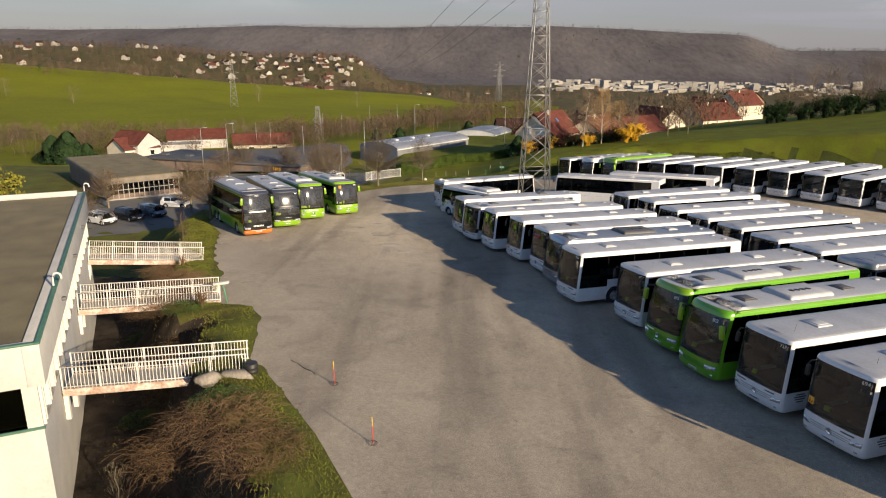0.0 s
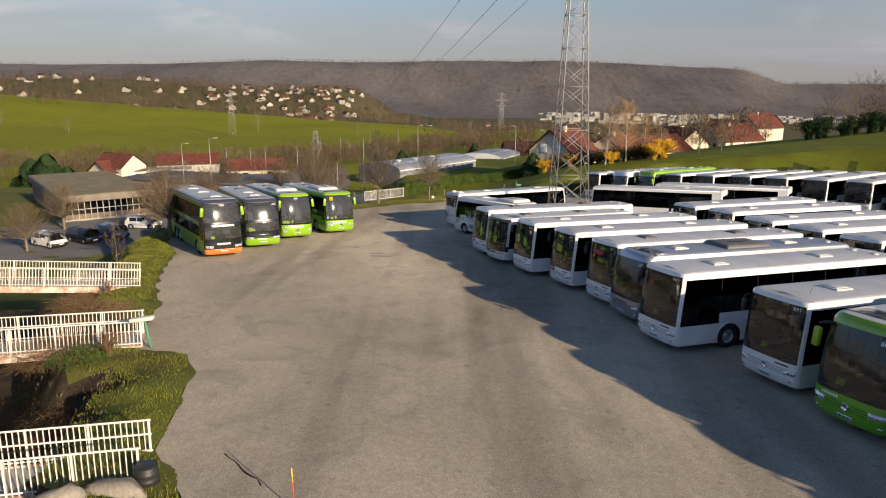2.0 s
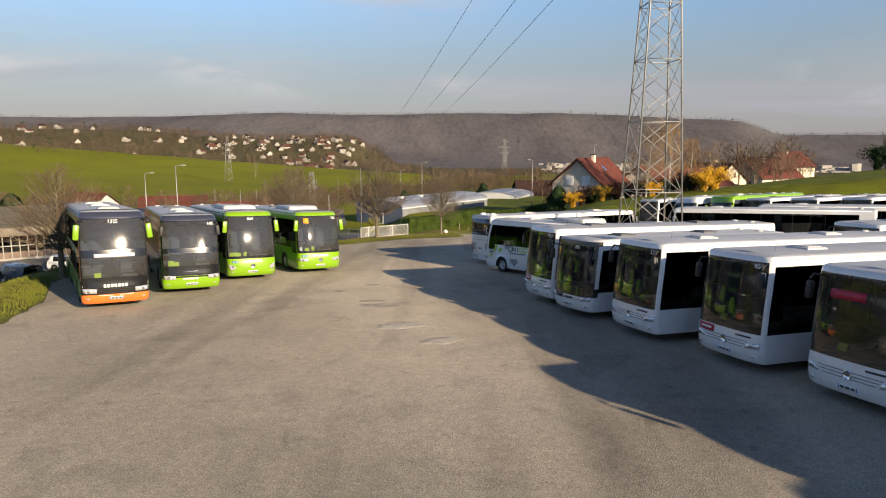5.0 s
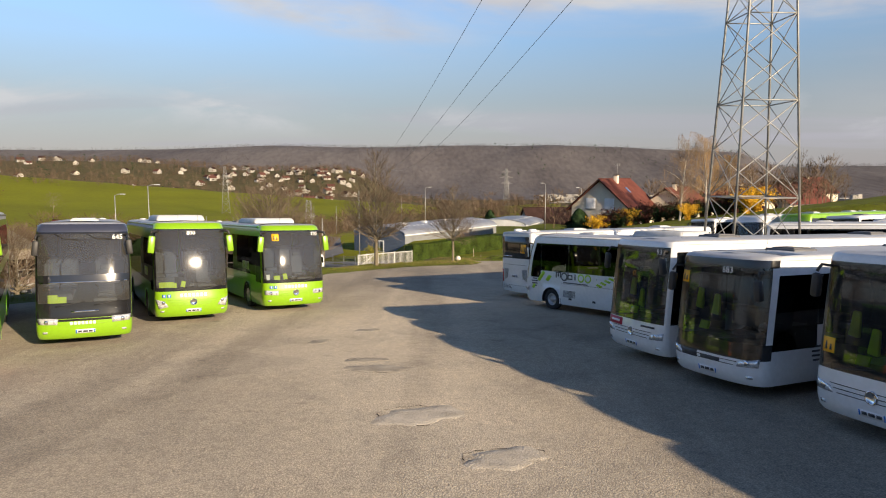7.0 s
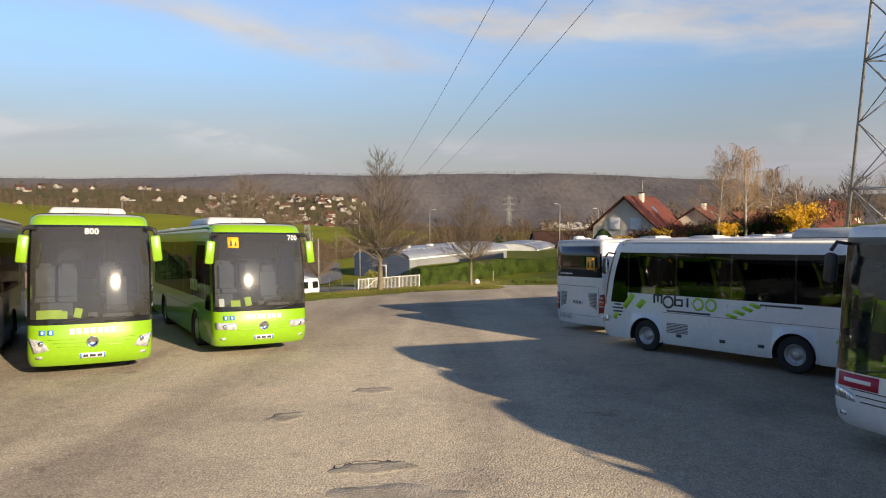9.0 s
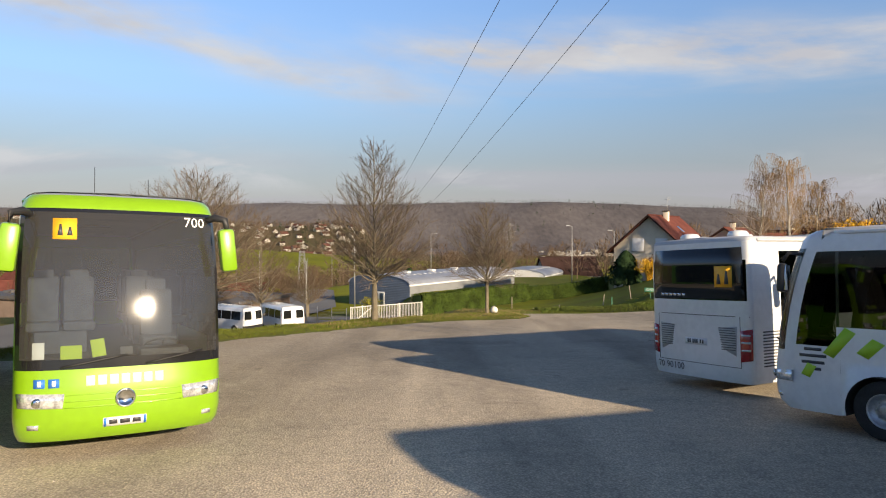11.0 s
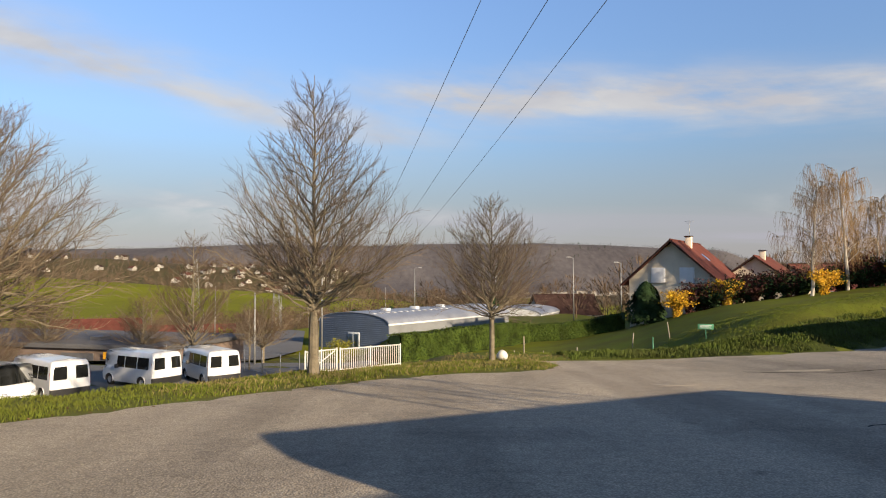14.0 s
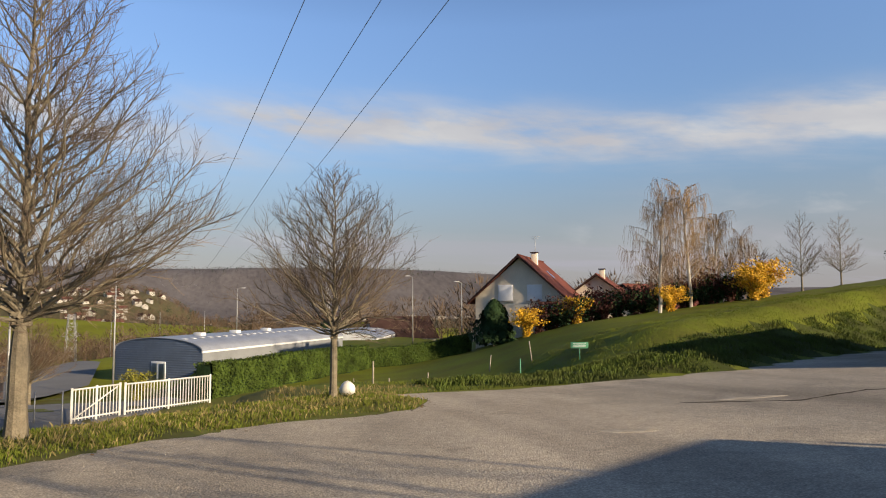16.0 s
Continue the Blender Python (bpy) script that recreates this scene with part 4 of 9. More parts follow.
    if school is not None:
        bm = bmesh.new()
        patch(bm, sh.front, rect(school[0] - 0.14, school[1] - 0.14, school[0] + 0.14, school[1] + 0.14), 0.008, 2, 2)
        sg = part("school_sign", bm, M["school"], root)
        bm = bmesh.new()
        for dx, h in ((-0.05, 0.15), (0.06, 0.11)):
            patch(bm, sh.front, ((school[0] + dx - 0.035, school[1] - 0.09), (school[0] + dx + 0.03, school[1] - 0.09), (school[0] + dx + 0.012, school[1] - 0.09 + h), (school[0] + dx - 0.012, school[1] - 0.09 + h)), 0.011, 1, 1)
        part("school_mark", bm, M["letter_dark"], sg)
    if vest:
        bm = bmesh.new()
        box(bm, (-0.62, 0.55, ws[0] + 0.16), (0.26, 0.06, 0.20), Matrix.Rotation(radians(-24), 3, "X"), 0.015)
        part("hiviz_vest", bm, M["hiviz"], root, "folded yellow vest on the dashboard")
    # mirrors
    if mirrors:
        for s in (1, -1):
            bm = bmesh.new()
            z = ws[1] - 0.1
            a = sh.front(s * 1.10, z)
            if mirrors == "black":
                tube(bm, [a, a + Vector((s * 0.10, -0.16, 0.03)), a + Vector((s * 0.14, -0.24, -0.10))], 0.03, 6)
                at, size = a + Vector((s * 0.14, -0.25, -0.36)), (0.17, 0.14, 0.46)
            else:
                tube(bm, [a + Vector((0, 0.1, 0.0)), a + Vector((s * 0.10, -0.16, 0.04)), a + Vector((s * 0.22, -0.26, 0.0)), a + Vector((s * 0.25, -0.28, -0.16))], [0.05, 0.055, 0.05, 0.04], 8)
                at, size = a + Vector((s * 0.25, -0.30, -0.44)), (0.23, 0.18, 0.62)
            arm = part("mirror_arm", bm, M["black"], root)
            bm = bmesh.new()
            box(bm, at, size, Matrix.Rotation(radians(-s * 6), 3, "Y"), 0.055)
            hs = part("mirror_housing", bm, M[mirrors], arm)
            bm = bmesh.new()
            box(bm, at + Vector((0, size[1] / 2 + 0.004, 0)), (size[0] * 0.8, 0.012, size[2] * 0.86), Matrix.Rotation(radians(-s * 6), 3, "Y"), 0.004)
            part("mirror_glass", bm, M["chrome"], arm)
    # roof: hatches, vents, aerial, air conditioner
    rz = lv[-1][0] + 0.02
    if rails:
        z = lv[-4][0]
        for s in (1, -1):
            bm = bmesh.new()
            x = s * half * lv[-4][1]
            tube(bm, [(x - s * 0.06, lv[-4][2] + rf + 0.02, z + 0.005), (x, lv[-4][2] + rf + 0.25, z + 0.012), (x, L - 0.35, z + 0.012)], 0.035, 6)
            part("roof_rail", bm, M[rails], root)
    for y, mat in hatches:
        use("roof_hatch", mesh_of("hatch_" + mat, fill_hatch, M[mat]), root, (0, y, rz - 0.012))
    for x in (-0.55, 0.55):
        use("roof_vent", mesh_of("roof_vent", fill_vent, M["hatch_white"]), root, (x, L - 0.9, rz - 0.05))
    bm = bmesh.new()
    tube(bm, [(0.4, 1.3, rz - 0.03), (0.4, 1.36, rz + 0.28)], 0.005, 4)
    part("aerial", bm, M["black"], root)
    if aircon:
        y0, y1, mat, h = aircon
        bm = bmesh.new()
        box(bm, (0, (y0 + y1) / 2, rz + h / 2 - 0.03), (1.86, y1 - y0, h), None, 0.09, 0.90)
        ac = part("air_conditioner", bm, M[mat], root)
        for k in range(4):
            bm = bmesh.new()
            y = y0 + (y1 - y0) * (0.32 + 0.12 * k)
            lathe(bm, [(0.14, 0.0), (0.14, 0.012), (0.02, 0.014)], Matrix.Translation((0.1, y, rz + h - 0.032)) @ Matrix.Rotation(radians(-90), 4, "Y"), 16)
            part("fan", bm, M["black"], ac)
    # rear lamps
    for s in (1, -1):
        bm = bmesh.new()
        patch(bm, sh.rear, rect(s * 1.10, 0.78, s * 1.24, 1.30), 0.012, 2, 2)
        part("rear_lamp", bm, M["redlens"], root)
    # seams of the lockers along both flanks
    for s in (1, -1):
        bm = bmesh.new()
        at = sh.flank(s)
        for k in range(7):
            y = 1.2 + (L - 2.4) * k / 6
            if min(abs(y - a) for a in axles) > arch_w + 0.05:
                patch(bm, at, rect(y, 0.34, y + 0.012, win[0] - 0.12), 0.002, 1, 1)
        patch(bm, at, rect(axles[0] + arch_w + 0.02, 1.125, L - 1.0, 1.137), 0.002, 4, 1)
        part("panel_seam", bm, M["hatch_grey"], root)
    return root, sh


# ---- the buses in the yard ----
def white_bus(number=None, hatch="hatch_white", **more):
    kw = dict(number=number, number_at=(0.92, 2.97), hatches=((2.9, hatch), (8.6, hatch)), door=(1.12, 2.2), ws=(1.12, 3.10), win=(1.55, 2.99), rf=0.27, pillar_from=0.93, cap_z=3.02, group="white buses in the yard")
    kw.update(more)
    return coach("bus", "white intercity bus with a black window band", "bus", **kw)


def place_row(proto, spots, deg):
    for k, (x, y) in enumerate(spots):
        m = stand(x, y, deg + 1.2 * math.sin(5.1 * k))
        if k == 0:
            proto.matrix_world = m
        else:
            copy_thing(proto, m)


def stripes(sh, root, mat, quads, name, side=1, lift=0.004):
    """Flat marks on a flank: one part each."""
    for q in quads:
        bm = bmesh.new()
        patch(bm, sh.flank(side), q, lift, 2, 2)
        part(name, bm, M[mat], root)


def vests(sh, root, spots):
    for x, z in spots:
        bm = bmesh.new()
        box(bm, (x, 0.75, z), (0.24, 0.10, 0.50), Matrix.Rotation(radians(7), 3, "Y"), 0.04, 0.7)
        part("hiviz_vest", bm, M["hiviz"], root, "yellow vest hanging behind the windscreen")


def bars(sh, root, mat, y, z, rows, side=1):
    """Small unreadable writing: plain bars."""
    for k, w in enumerate(rows):
        bm = bmesh.new()
        patch(bm, sh.flank(side), rect(y - w / 2, z - 0.10 * k, y + w / 2, z - 0.10 * k + 0.045), 0.003, 1, 1)
        part("flank_lettering", bm, M[mat], root)


# front row, from the near end; each its own
FRONT = [((15.3, 17.5), "721", "hatch_white"), ((13.85, 21.25), "694", "hatch_white"), ((12.72, 24.65), "728", "hatch_white"), ((10.05, 34.55), "691", "hatch_white"), ((7.5, 38.9), "905", "hatch_white"), ((6.65, 45.6), "900", "hatch_grey"),
         ((5.3, 49.3), "904", "hatch_white"), ((3.55, 52.9), "326", "hatch_white"), ((1.25, 59.55), "932", "hatch_grey")]
for (x, y), num, hatch in FRONT:
    b, sh = white_bus(num, hatch, school=(-0.98, 1.55) if num in ("694", "326") else None)
    b.matrix_world = stand(x, y, 19.0)
    if num in ("694", "728"):
        bars(sh, b, "letter_dark", 1.05, 0.98, (0.42, 0.62, 0.52, 0.34))
    if num in ("932", "326", "904"):
        vests(sh, b, ((-0.95, 1.9), (-0.55, 1.62)))
    for x0, x1 in ((0.42, 0.95),) if num != "728" else ((-1.05, -0.5), (0.5, 0.95)):
        bm = bmesh.new()
        patch(bm, sh.front, rect(x0, 0.985, x1, 1.035), 0.005, 3, 1)
        part("name_mark", bm, M["letter_dark"], b)
    if num in ("932", "904"):
        bm = bmesh.new()
        patch(bm, sh.front, ((-1.12, 0.90), (-0.42, 0.90), (-0.42, 1.10), (-1.12, 1.10)), 0.008, 4, 1)
        bn = part("banner", bm, M["red_banner"], b)
        bm = bmesh.new()
        patch(bm, sh.front, rect(-1.0, 0.975, -0.54, 1.03), 0.011, 3, 1)
        part("banner_mark", bm, M["sign_white"], bn)
    if num == "900":
        bm = bmesh.new()
        patch(bm, sh.front, rect(-0.75, 2.52, 0.2, 2.74), 0.007, 5, 1)
        part("route_sign", bm, M["red_banner"], b)

b, sh = coach("bus", "white low bus with a black brow over the windscreen", "bus", L=10.6, top=3.08, cap_z=2.8, number="683", number_at=(0.35, 2.74), cap="blackgloss", ws=(1.20, 2.82), win=(1.55, 2.66), chin=(0.86, "blackgloss"), door=(1.05, 1.9), hatches=((2.6, "hatch_grey"), (7.0, "hatch_grey")),
              school=(-0.95, 2.5), rf=0.5, emblem=False, group="white buses in the yard")
b.matrix_world = stand(2.1, 56.45, 24)
vests(sh, b, ((-0.95, 1.95), (-0.45, 1.85)))
bars(sh, b, "letter_dark", 2.0, 1.05, (0.3, 0.5, 0.5, 0.42))
bm = bmesh.new()
patch(bm, sh.front, rect(-0.85, 0.70, -0.30, 0.86), 0.005, 3, 1)
part("name_mark", bm, M["letter_dark"], b)
bm = bmesh.new()
patch(bm, sh.front, rect(-0.2, 0.72, 0.35, 0.80), 0.005, 3, 1)
part("name_mark", bm, M["letter_dark"], b)

b, sh = coach("coach", "silver-grey touring coach with a large roof unit", "coach", paint="grey", roof="roof_grey", low="grey", cap="grey", number="209", number_at=(0.9, 2.78), aircon=(5.0, 7.6, "hatch_grey", 0.20), hatches=((2.9, "hatch_white"), (9.2, "hatch_white")), lamps="wide", emblem=False, tour=True,
              door=(1.12, 1.9), name_bar=("letter_dark", -0.45, 0.45, 0.93, 0.06), group="coaches in the yard")
b.matrix_world = stand(7.1, 42.6, 17)

for (x, y), num, deg, roof in (((10.7, 30.9), "603", 21, "roof_white"), ((11.3, 27.65), "802", 19, "roof_white")):
    b, sh = coach("coach", "green touring coach with a white roof and green mirrors", "coach", top=3.45, paint="green", roof=roof, low="green", cap="lime" if num == "603" else "green", number=num, number_at=(0.75, 2.9), aircon=(4.3, 7.0, "hatch_white", 0.2), rails="lime", tour=True,
                  hatches=((2.6, "hatch_grey"), (8.4, "hatch_grey")), mirrors="lime", win=(1.34, 3.14), door=(1.12, 2.2), win_mat="tint", lamps="square", cap_z=3.16, ws=(1.12, 3.10), group="green coaches", rf=0.5, name_bar=("sign_white", -0.85, -0.25, 0.98, 0.07) if num == "603" else None, emblem=num == "603")
    b.matrix_world = stand(x, y, deg)

# second row, seen by its roofs
proto, _ = white_bus(seats=0, vest=False)
place_row(proto, [(16.6, 62.2), (18.0, 59.0), (18.5, 54.4), (19.6, 50.8), (20.5, 47.0), (21.2, 43.1), (22.2, 39.8), (24.4, 33.2), (26.0, 29.6), (27.4, 25.8)], 20.0)
b, _ = coach("coach", "silver-grey coach among the white buses", "coach", paint="grey", roof="roof_grey", low="grey", cap="grey", seats=0, vest=False, group="coaches in the yard")
b.matrix_world = stand(23.4, 36.6, 20)
# third row under the bank
proto, _ = white_bus(seats=0, hatch="hatch_grey", vest=False)
place_row(proto, [(25.6, 91.2), (28.3, 88.5), (31.2, 85.8), (33.4, 82.4), (36.0, 79.6), (38.8, 77.0), (41.4, 74.3), (43.9, 71.4), (46.5, 68.6), (49, 66)], 32.0)
b, _ = white_bus(seats=0)
b.matrix_world = stand(17.6, 97.4, 30)
b, _ = coach("coach", "white touring coach with rounded roof", "coach", top=3.5, seats=0, tour=True, group="coaches in the yard")
b.matrix_world = stand(20.3, 95.0, 31)
b, _ = coach("coach", "black and lime touring coach", "coach", top=3.55, paint="navy", roof="lime", low="lime", cap="lime", seats=0, tour=True, mirrors="lime", rails="lime", group="coaches in the yard")
b.matrix_world = stand(22.9, 93.0, 32)
# two buses across the gap behind the pylon
proto, _ = white_bus(seats=0, vest=False)
place_row(proto, [(13.6, 78.0), (20.0, 79.2)], -32.0)

# green coaches across the yard
for num, (x, y), deg, ac in (("800", (-12.85, 65.55), 119.5, (2.6, 5.6, "hatch_white", 0.24)), ("700", (-9.80, 68.5), 120.5, (2.8, 5.8, "hatch_white", 0.24))):
    b, sh = coach("coach", "lime-green touring coach with green mirrors", "coach", L=12.3, top=3.70 if num == "800" else 3.56, paint="green", low="lime", cap="lime", roof="roof_white", number=num, number_at=(0.0, 3.27) if num == "800" else (0.92, 3.15), aircon=ac, tour=True, rails="green",
                  hatches=((8.6, "hatch_grey"),), mirrors="lime", lamps="round" if num == "800" else "square", name_bar=("sign_white", -0.46, 0.50, 0.985, 0.125), ws=(1.20, 3.42 if num == "800" else 3.30), win=(1.45, 3.06), door=(1.20, 1.3), school=(-0.72, 3.02) if num == "700" else None, cap_z=3.3, screen="screen_dusty", group="green coaches", rf=0.46)
    b.matrix_world = stand(x, y, deg)
    for x in (-0.98, -0.82):
        bm = bmesh.new()
        patch(bm, sh.front, rect(x - 0.06, 0.98, x + 0.06, 1.09), 0.006, 2, 1)
        st = part("round_sticker", bm, M["blue"], b)
        bm = bmesh.new()
        patch(bm, sh.front, rect(x - 0.02, 1.0, x + 0.02, 1.07), 0.009, 1, 1)
        part("sticker_mark", bm, M["sign_white"], st)
    # papers and a ticket box on the dashboard
    for x, w, h, mat, t in ((-0.85, 0.50, 0.20, "hiviz", 0.0), (-0.28, 0.16, 0.22, "hiviz", 14.0), (0.02, 0.2, 0.12, "dash", 0.0)) if num == "800" else ((-0.30, 0.17, 0.24, "hiviz", -8.0), (0.05, 0.16, 0.12, "dash", 0.0), (-1.0, 0.14, 0.22, "sign_white", 0.0)):
        bm = bmesh.new()
        box(bm, (x, 0.48, 1.30 + h / 2), (w, 0.02, h), Matrix.Rotation(radians(t), 3, "Y") @ Matrix.Rotation(radians(-14), 3, "X"), 0.004)
        part("dashboard_paper", bm, M[mat], b)
    for k, yy in enumerate((2.4, 2.62, 2.84, 3.06, 3.28)):
        stripes(sh, b, "lime", [rect(yy, 1.62 + 0.0 * k, yy + 0.16, 1.95)], "flank_mark", -1)
    bm = bmesh.new()
    tube(bm, [(-0.35, 0.95, 3.58), (-0.35, 1.0, 3.95)], 0.004, 4)
    part("aerial", bm, M["black"], b)

b, sh = coach("coach", "navy and lime coach with a tall split windscreen", "coach", L=12.9, top=3.72, paint="navy", low="lime", cap="navy", roof="roof_white", number="645", number_at=(0.92, 3.26), ws=(1.22, 3.42), win=(1.7, 3.15), mirrors="black", lamps="square", cap_z=3.42, tour=True, rails="navy",
              screen="screen_dusty", split=((1.92, 2.16),), chin=(0.80, "blackgloss"), door=(1.22, 1.5), name_bar=("sign_white", -0.40, 0.30, 0.70, 0.09), hatches=((2.9, "hatch_white"), (5.5, "hatch_white"), (9.0, "hatch_grey")), group="green coaches", emblem=False)
b.matrix_world = stand(-14.45, 61.2, 117)
for x0, x1 in ((-0.75, -0.1), (0.1, 0.75)):
    bm = bmesh.new()
    tube(bm, [sh.front(x0, 3.36) + Vector((0, -0.03, 0)), sh.front(x0 + 0.25, 3.22) + Vector((0, -0.03, 0)), sh.front(x1, 3.20) + Vector((0, -0.03, 0))], 0.013, 4)
    part("upper_wiper", bm, M["black"], b)
bm = bmesh.new()
patch(bm, sh.front, rect(-1.15, 1.93, 1.15, 1.965), 0.008, 8, 1)
part("screen_trim", bm, M["chrome"], b)
bm = bmesh.new()
patch(bm, sh.front, rect(-0.36, 1.06, 0.36, 1.11), 0.007, 5, 1)
part("name_mark", bm, M["chrome"], b)
bm = bmesh.new()
box(bm, (-0.85, 0.5, 1.42), (0.26, 0.03, 0.26), None, 0.01)
part("dashboard_paper", bm, M["hiviz"], b)

b, sh = coach("double_decker", "green and black double-decker coach with an orange bumper", "coach", L=13.6, top=4.06, paint="green", low="orange", cap="navy", roof="roof_white", number="1225", number_at=(0.0, 3.60), ws=(1.22, 3.74), win=(2.45, 3.55), mirrors="lime", decks=2, tour=True, rails="navy",
              screen="screen_dusty", split=((2.14, 2.46),), chin=(0.66, "blackgloss"), door=(1.22, 1.6), lamps="square", name_bar=("sign_white", -0.46, 0.46, 0.94, 0.13), hatches=((2.0, "hatch_white"), (6.0, "hatch_white"), (9.5, "hatch_white")), axles=(2.75, 9.2, 10.5), group="green coaches", emblem=False, cap_z=3.60)
b.matrix_world = stand(-16.15, 57.45, 121.5)
bm = bmesh.new()
patch(bm, sh.front, rect(-0.75, 2.17, 0.75, 2.30), 0.01, 8, 1)
part("route_display", bm, M["sign_white"], b, "pale strip above the lower windscreen")
for s in (1, -1):
    bm = bmesh.new()
    patch(bm, sh.front, ((s * 0.1, 0.60), (s * 0.62, 0.62), (s * 1.22, 0.98), (s * 1.22, 1.03)), 0.011, 6, 1)
    part("bumper_trim", bm, M["sign_white"], b)
for k in range(4):
    stripes(sh, b, "lime" if k % 2 else "navy", [((3.2 + 1.5 * k, 2.05), (4.0 + 1.5 * k, 2.05), (4.9 + 1.5 * k, 2.44), (4.1 + 1.5 * k, 2.44))], "flank_mark", -1)

# small bus on a slant
b, sh = coach("minibus", "white midi bus with green marks on its flank", "bus", L=8.4, top=3.12, axles=(1.75, 5.85), wheel=0.86, half=1.15, rf=0.5, hatches=((3.0, "hatch_white"),), aircon=(5.6, 7.8, "hatch_white", 0.24), win=(1.60, 2.74), door=(1.30, 1.15), ws=(1.2, 2.80), cap_z=2.80, seats=0, tour=True, group="white buses in the yard")
b.matrix_world = stand(0.53, 71.3, -54)
stripes(sh, b, "letter_lime", [((0.95, 1.20), (1.10, 1.13), (1.42, 1.52), (1.27, 1.60)), ((1.42, 1.24), (1.58, 1.16), (1.80, 1.38), (1.64, 1.46)), ((0.62, 0.85), (0.75, 0.80), (0.85, 0.98), (0.72, 1.03))], "flank_mark")
stripes(sh, b, "letter_lime", [((4.16 + 0.2 * k, 1.20 + 0.1 * k), (4.42 + 0.2 * k, 1.12 + 0.1 * k), (4.5 + 0.2 * k, 1.19 + 0.1 * k), (4.24 + 0.2 * k, 1.27 + 0.1 * k)) for k in range(4)], "flank_mark")
stripes(sh, b, "letter_lime", [((6.75, 0.82), (7.2, 0.72), (7.2, 1.0), (6.95, 1.08))], "flank_mark")
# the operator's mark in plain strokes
for q in (rect(2.02, 1.36, 2.08, 1.62), rect(2.14, 1.40, 2.20, 1.62), rect(2.26, 1.36, 2.32, 1.60), rect(2.02, 1.56, 2.34, 1.62), rect(2.68, 1.32, 2.74, 1.66), rect(2.90, 1.32, 2.95, 1.52), rect(2.74, 1.32, 2.90, 1.37), rect(2.74, 1.47, 2.90, 1.52), rect(3.06, 1.32, 3.12, 1.56)):
    stripes(sh, b, "letter_dark", [q], "name_stroke")
for c, mat, r in ((2.50, "letter_dark", 0.15), (3.40, "letter_lime", 0.14), (3.76, "letter_lime", 0.14)):
    bm = bmesh.new()
    fl = sh.flank(1)
    tube(bm, [fl(c + r * math.cos(a * math.tau / 16), 1.42 + r * math.sin(a * math.tau / 16)) + Vector((0.004, 0, 0)) for a in range(17)], 0.03, 4, False)
    for v in bm.verts:
        v.co.x = min(v.co.x, fl(c, 1.42).x + 0.008)
    part("name_ring", bm, M[mat], b)
bars(sh, b, "letter_dark", 0.80, 1.22, (0.26, 0.4, 0.34, 0.24))
bars(sh, b, "letter_dark", 3.1, 1.16, (1.3,))
bars(sh, b, "letter_dark", 5.55, 1.50, (1.0,))
bm = bmesh.new()
for k in range(7):
    patch(bm, sh.flank(1), rect(2.45, 0.60 + 0.04 * k, 3.1, 0.622 + 0.04 * k), 0.005, 1, 1)
part("flank_grille", bm, M["hatch_grey"], b)
for yy in (2.75, 4.0, 5.0):
    stripes(sh, b, "letter_dark", [rect(yy, 0.50, yy + 0.16, 0.58)], "flap_handle")

# the bus that turns its tail to the yard
b, sh = white_bus(None, seats=6, vest=False, top=3.16, ws=(1.12, 2.96), win=(1.55, 2.86), cap_z=2.9)
a = radians(27)
b.matrix_world = stand(-0.38 + 12.2 * math.cos(a), 73.5 + 12.2 * math.sin(a), 27 + 180)
bm = bmesh.new()
patch(bm, sh.rear, ((-1.17, 1.92), (1.17, 1.92), (1.12, 2.94), (-1.12, 2.94)), 0.010, 8, 3)
rw = part("rear_screen", bm, M["rear_glass"], b, "dark rear screen with rounded frame")
bm = bmesh.new()
patch(bm, sh.rear, rect(-0.92, 2.16, -0.52, 2.58), 0.016, 2, 2)
sg = part("school_sign", bm, M["school"], b)
for dx, h in ((0.10, 0.2), (-0.08, 0.26)):
    bm = bmesh.new()
    patch(bm, sh.rear, ((-0.72 + dx - 0.05, 2.22), (-0.72 + dx + 0.05, 2.22), (-0.72 + dx + 0.018, 2.22 + h), (-0.72 + dx - 0.018, 2.22 + h)), 0.020, 1, 1)
    part("school_mark", bm, M["letter_dark"], sg)
for k in range(6):
    bm = bmesh.new()
    patch(bm, sh.rear, rect(0.25 + 0.12 * k, 1.97, 0.33 + 0.12 * k, 2.025), 0.016, 1, 1)
    part("name_mark", bm, M["chrome"], rw)
for z0, z1, x0, x1 in ((1.585, 1.60, -1.24, 1.24), (0.60, 0.612, -1.05, 1.05)):
    bm = bmesh.new()
    patch(bm, sh.rear, rect(x0, z0, x1, z1), 0.003, 8, 1)
    part("panel_seam", bm, M["hatch_grey"], b)
for x in (-1.06, 1.04):
    bm = bmesh.new()
    patch(bm, sh.rear, rect(x, 0.60, x + 0.012, 1.59), 0.003, 1, 2)
    part("panel_seam", bm, M["hatch_grey"], b)
for s in (1, -1):
    bm = bmesh.new()
    patch(bm, sh.rear, ((s * 0.68, 0.95), (s * 0.96, 0.82), (s * 0.99, 1.40), (s * 0.56, 1.36)), 0.004, 3, 3)
    gr = part("rear_grille", bm, M["clad_pale"], b)
    for k in range(10):
        t = k / 9
        bm = bmesh.new()
        patch(bm, sh.rear, rect(s * (0.64 - 0.06 * t), 0.93 + 0.42 * t, s * 0.955, 0.945 + 0.42 * t), 0.012, 2, 1)
        part("grille_slat", bm, M["hatch_grey"], gr)
bm = bmesh.new()
patch(bm, sh.rear, rect(-0.28, 0.98, 0.28, 1.12), 0.010, 3, 1)
pl = part("number_plate", bm, M["plate"], b)
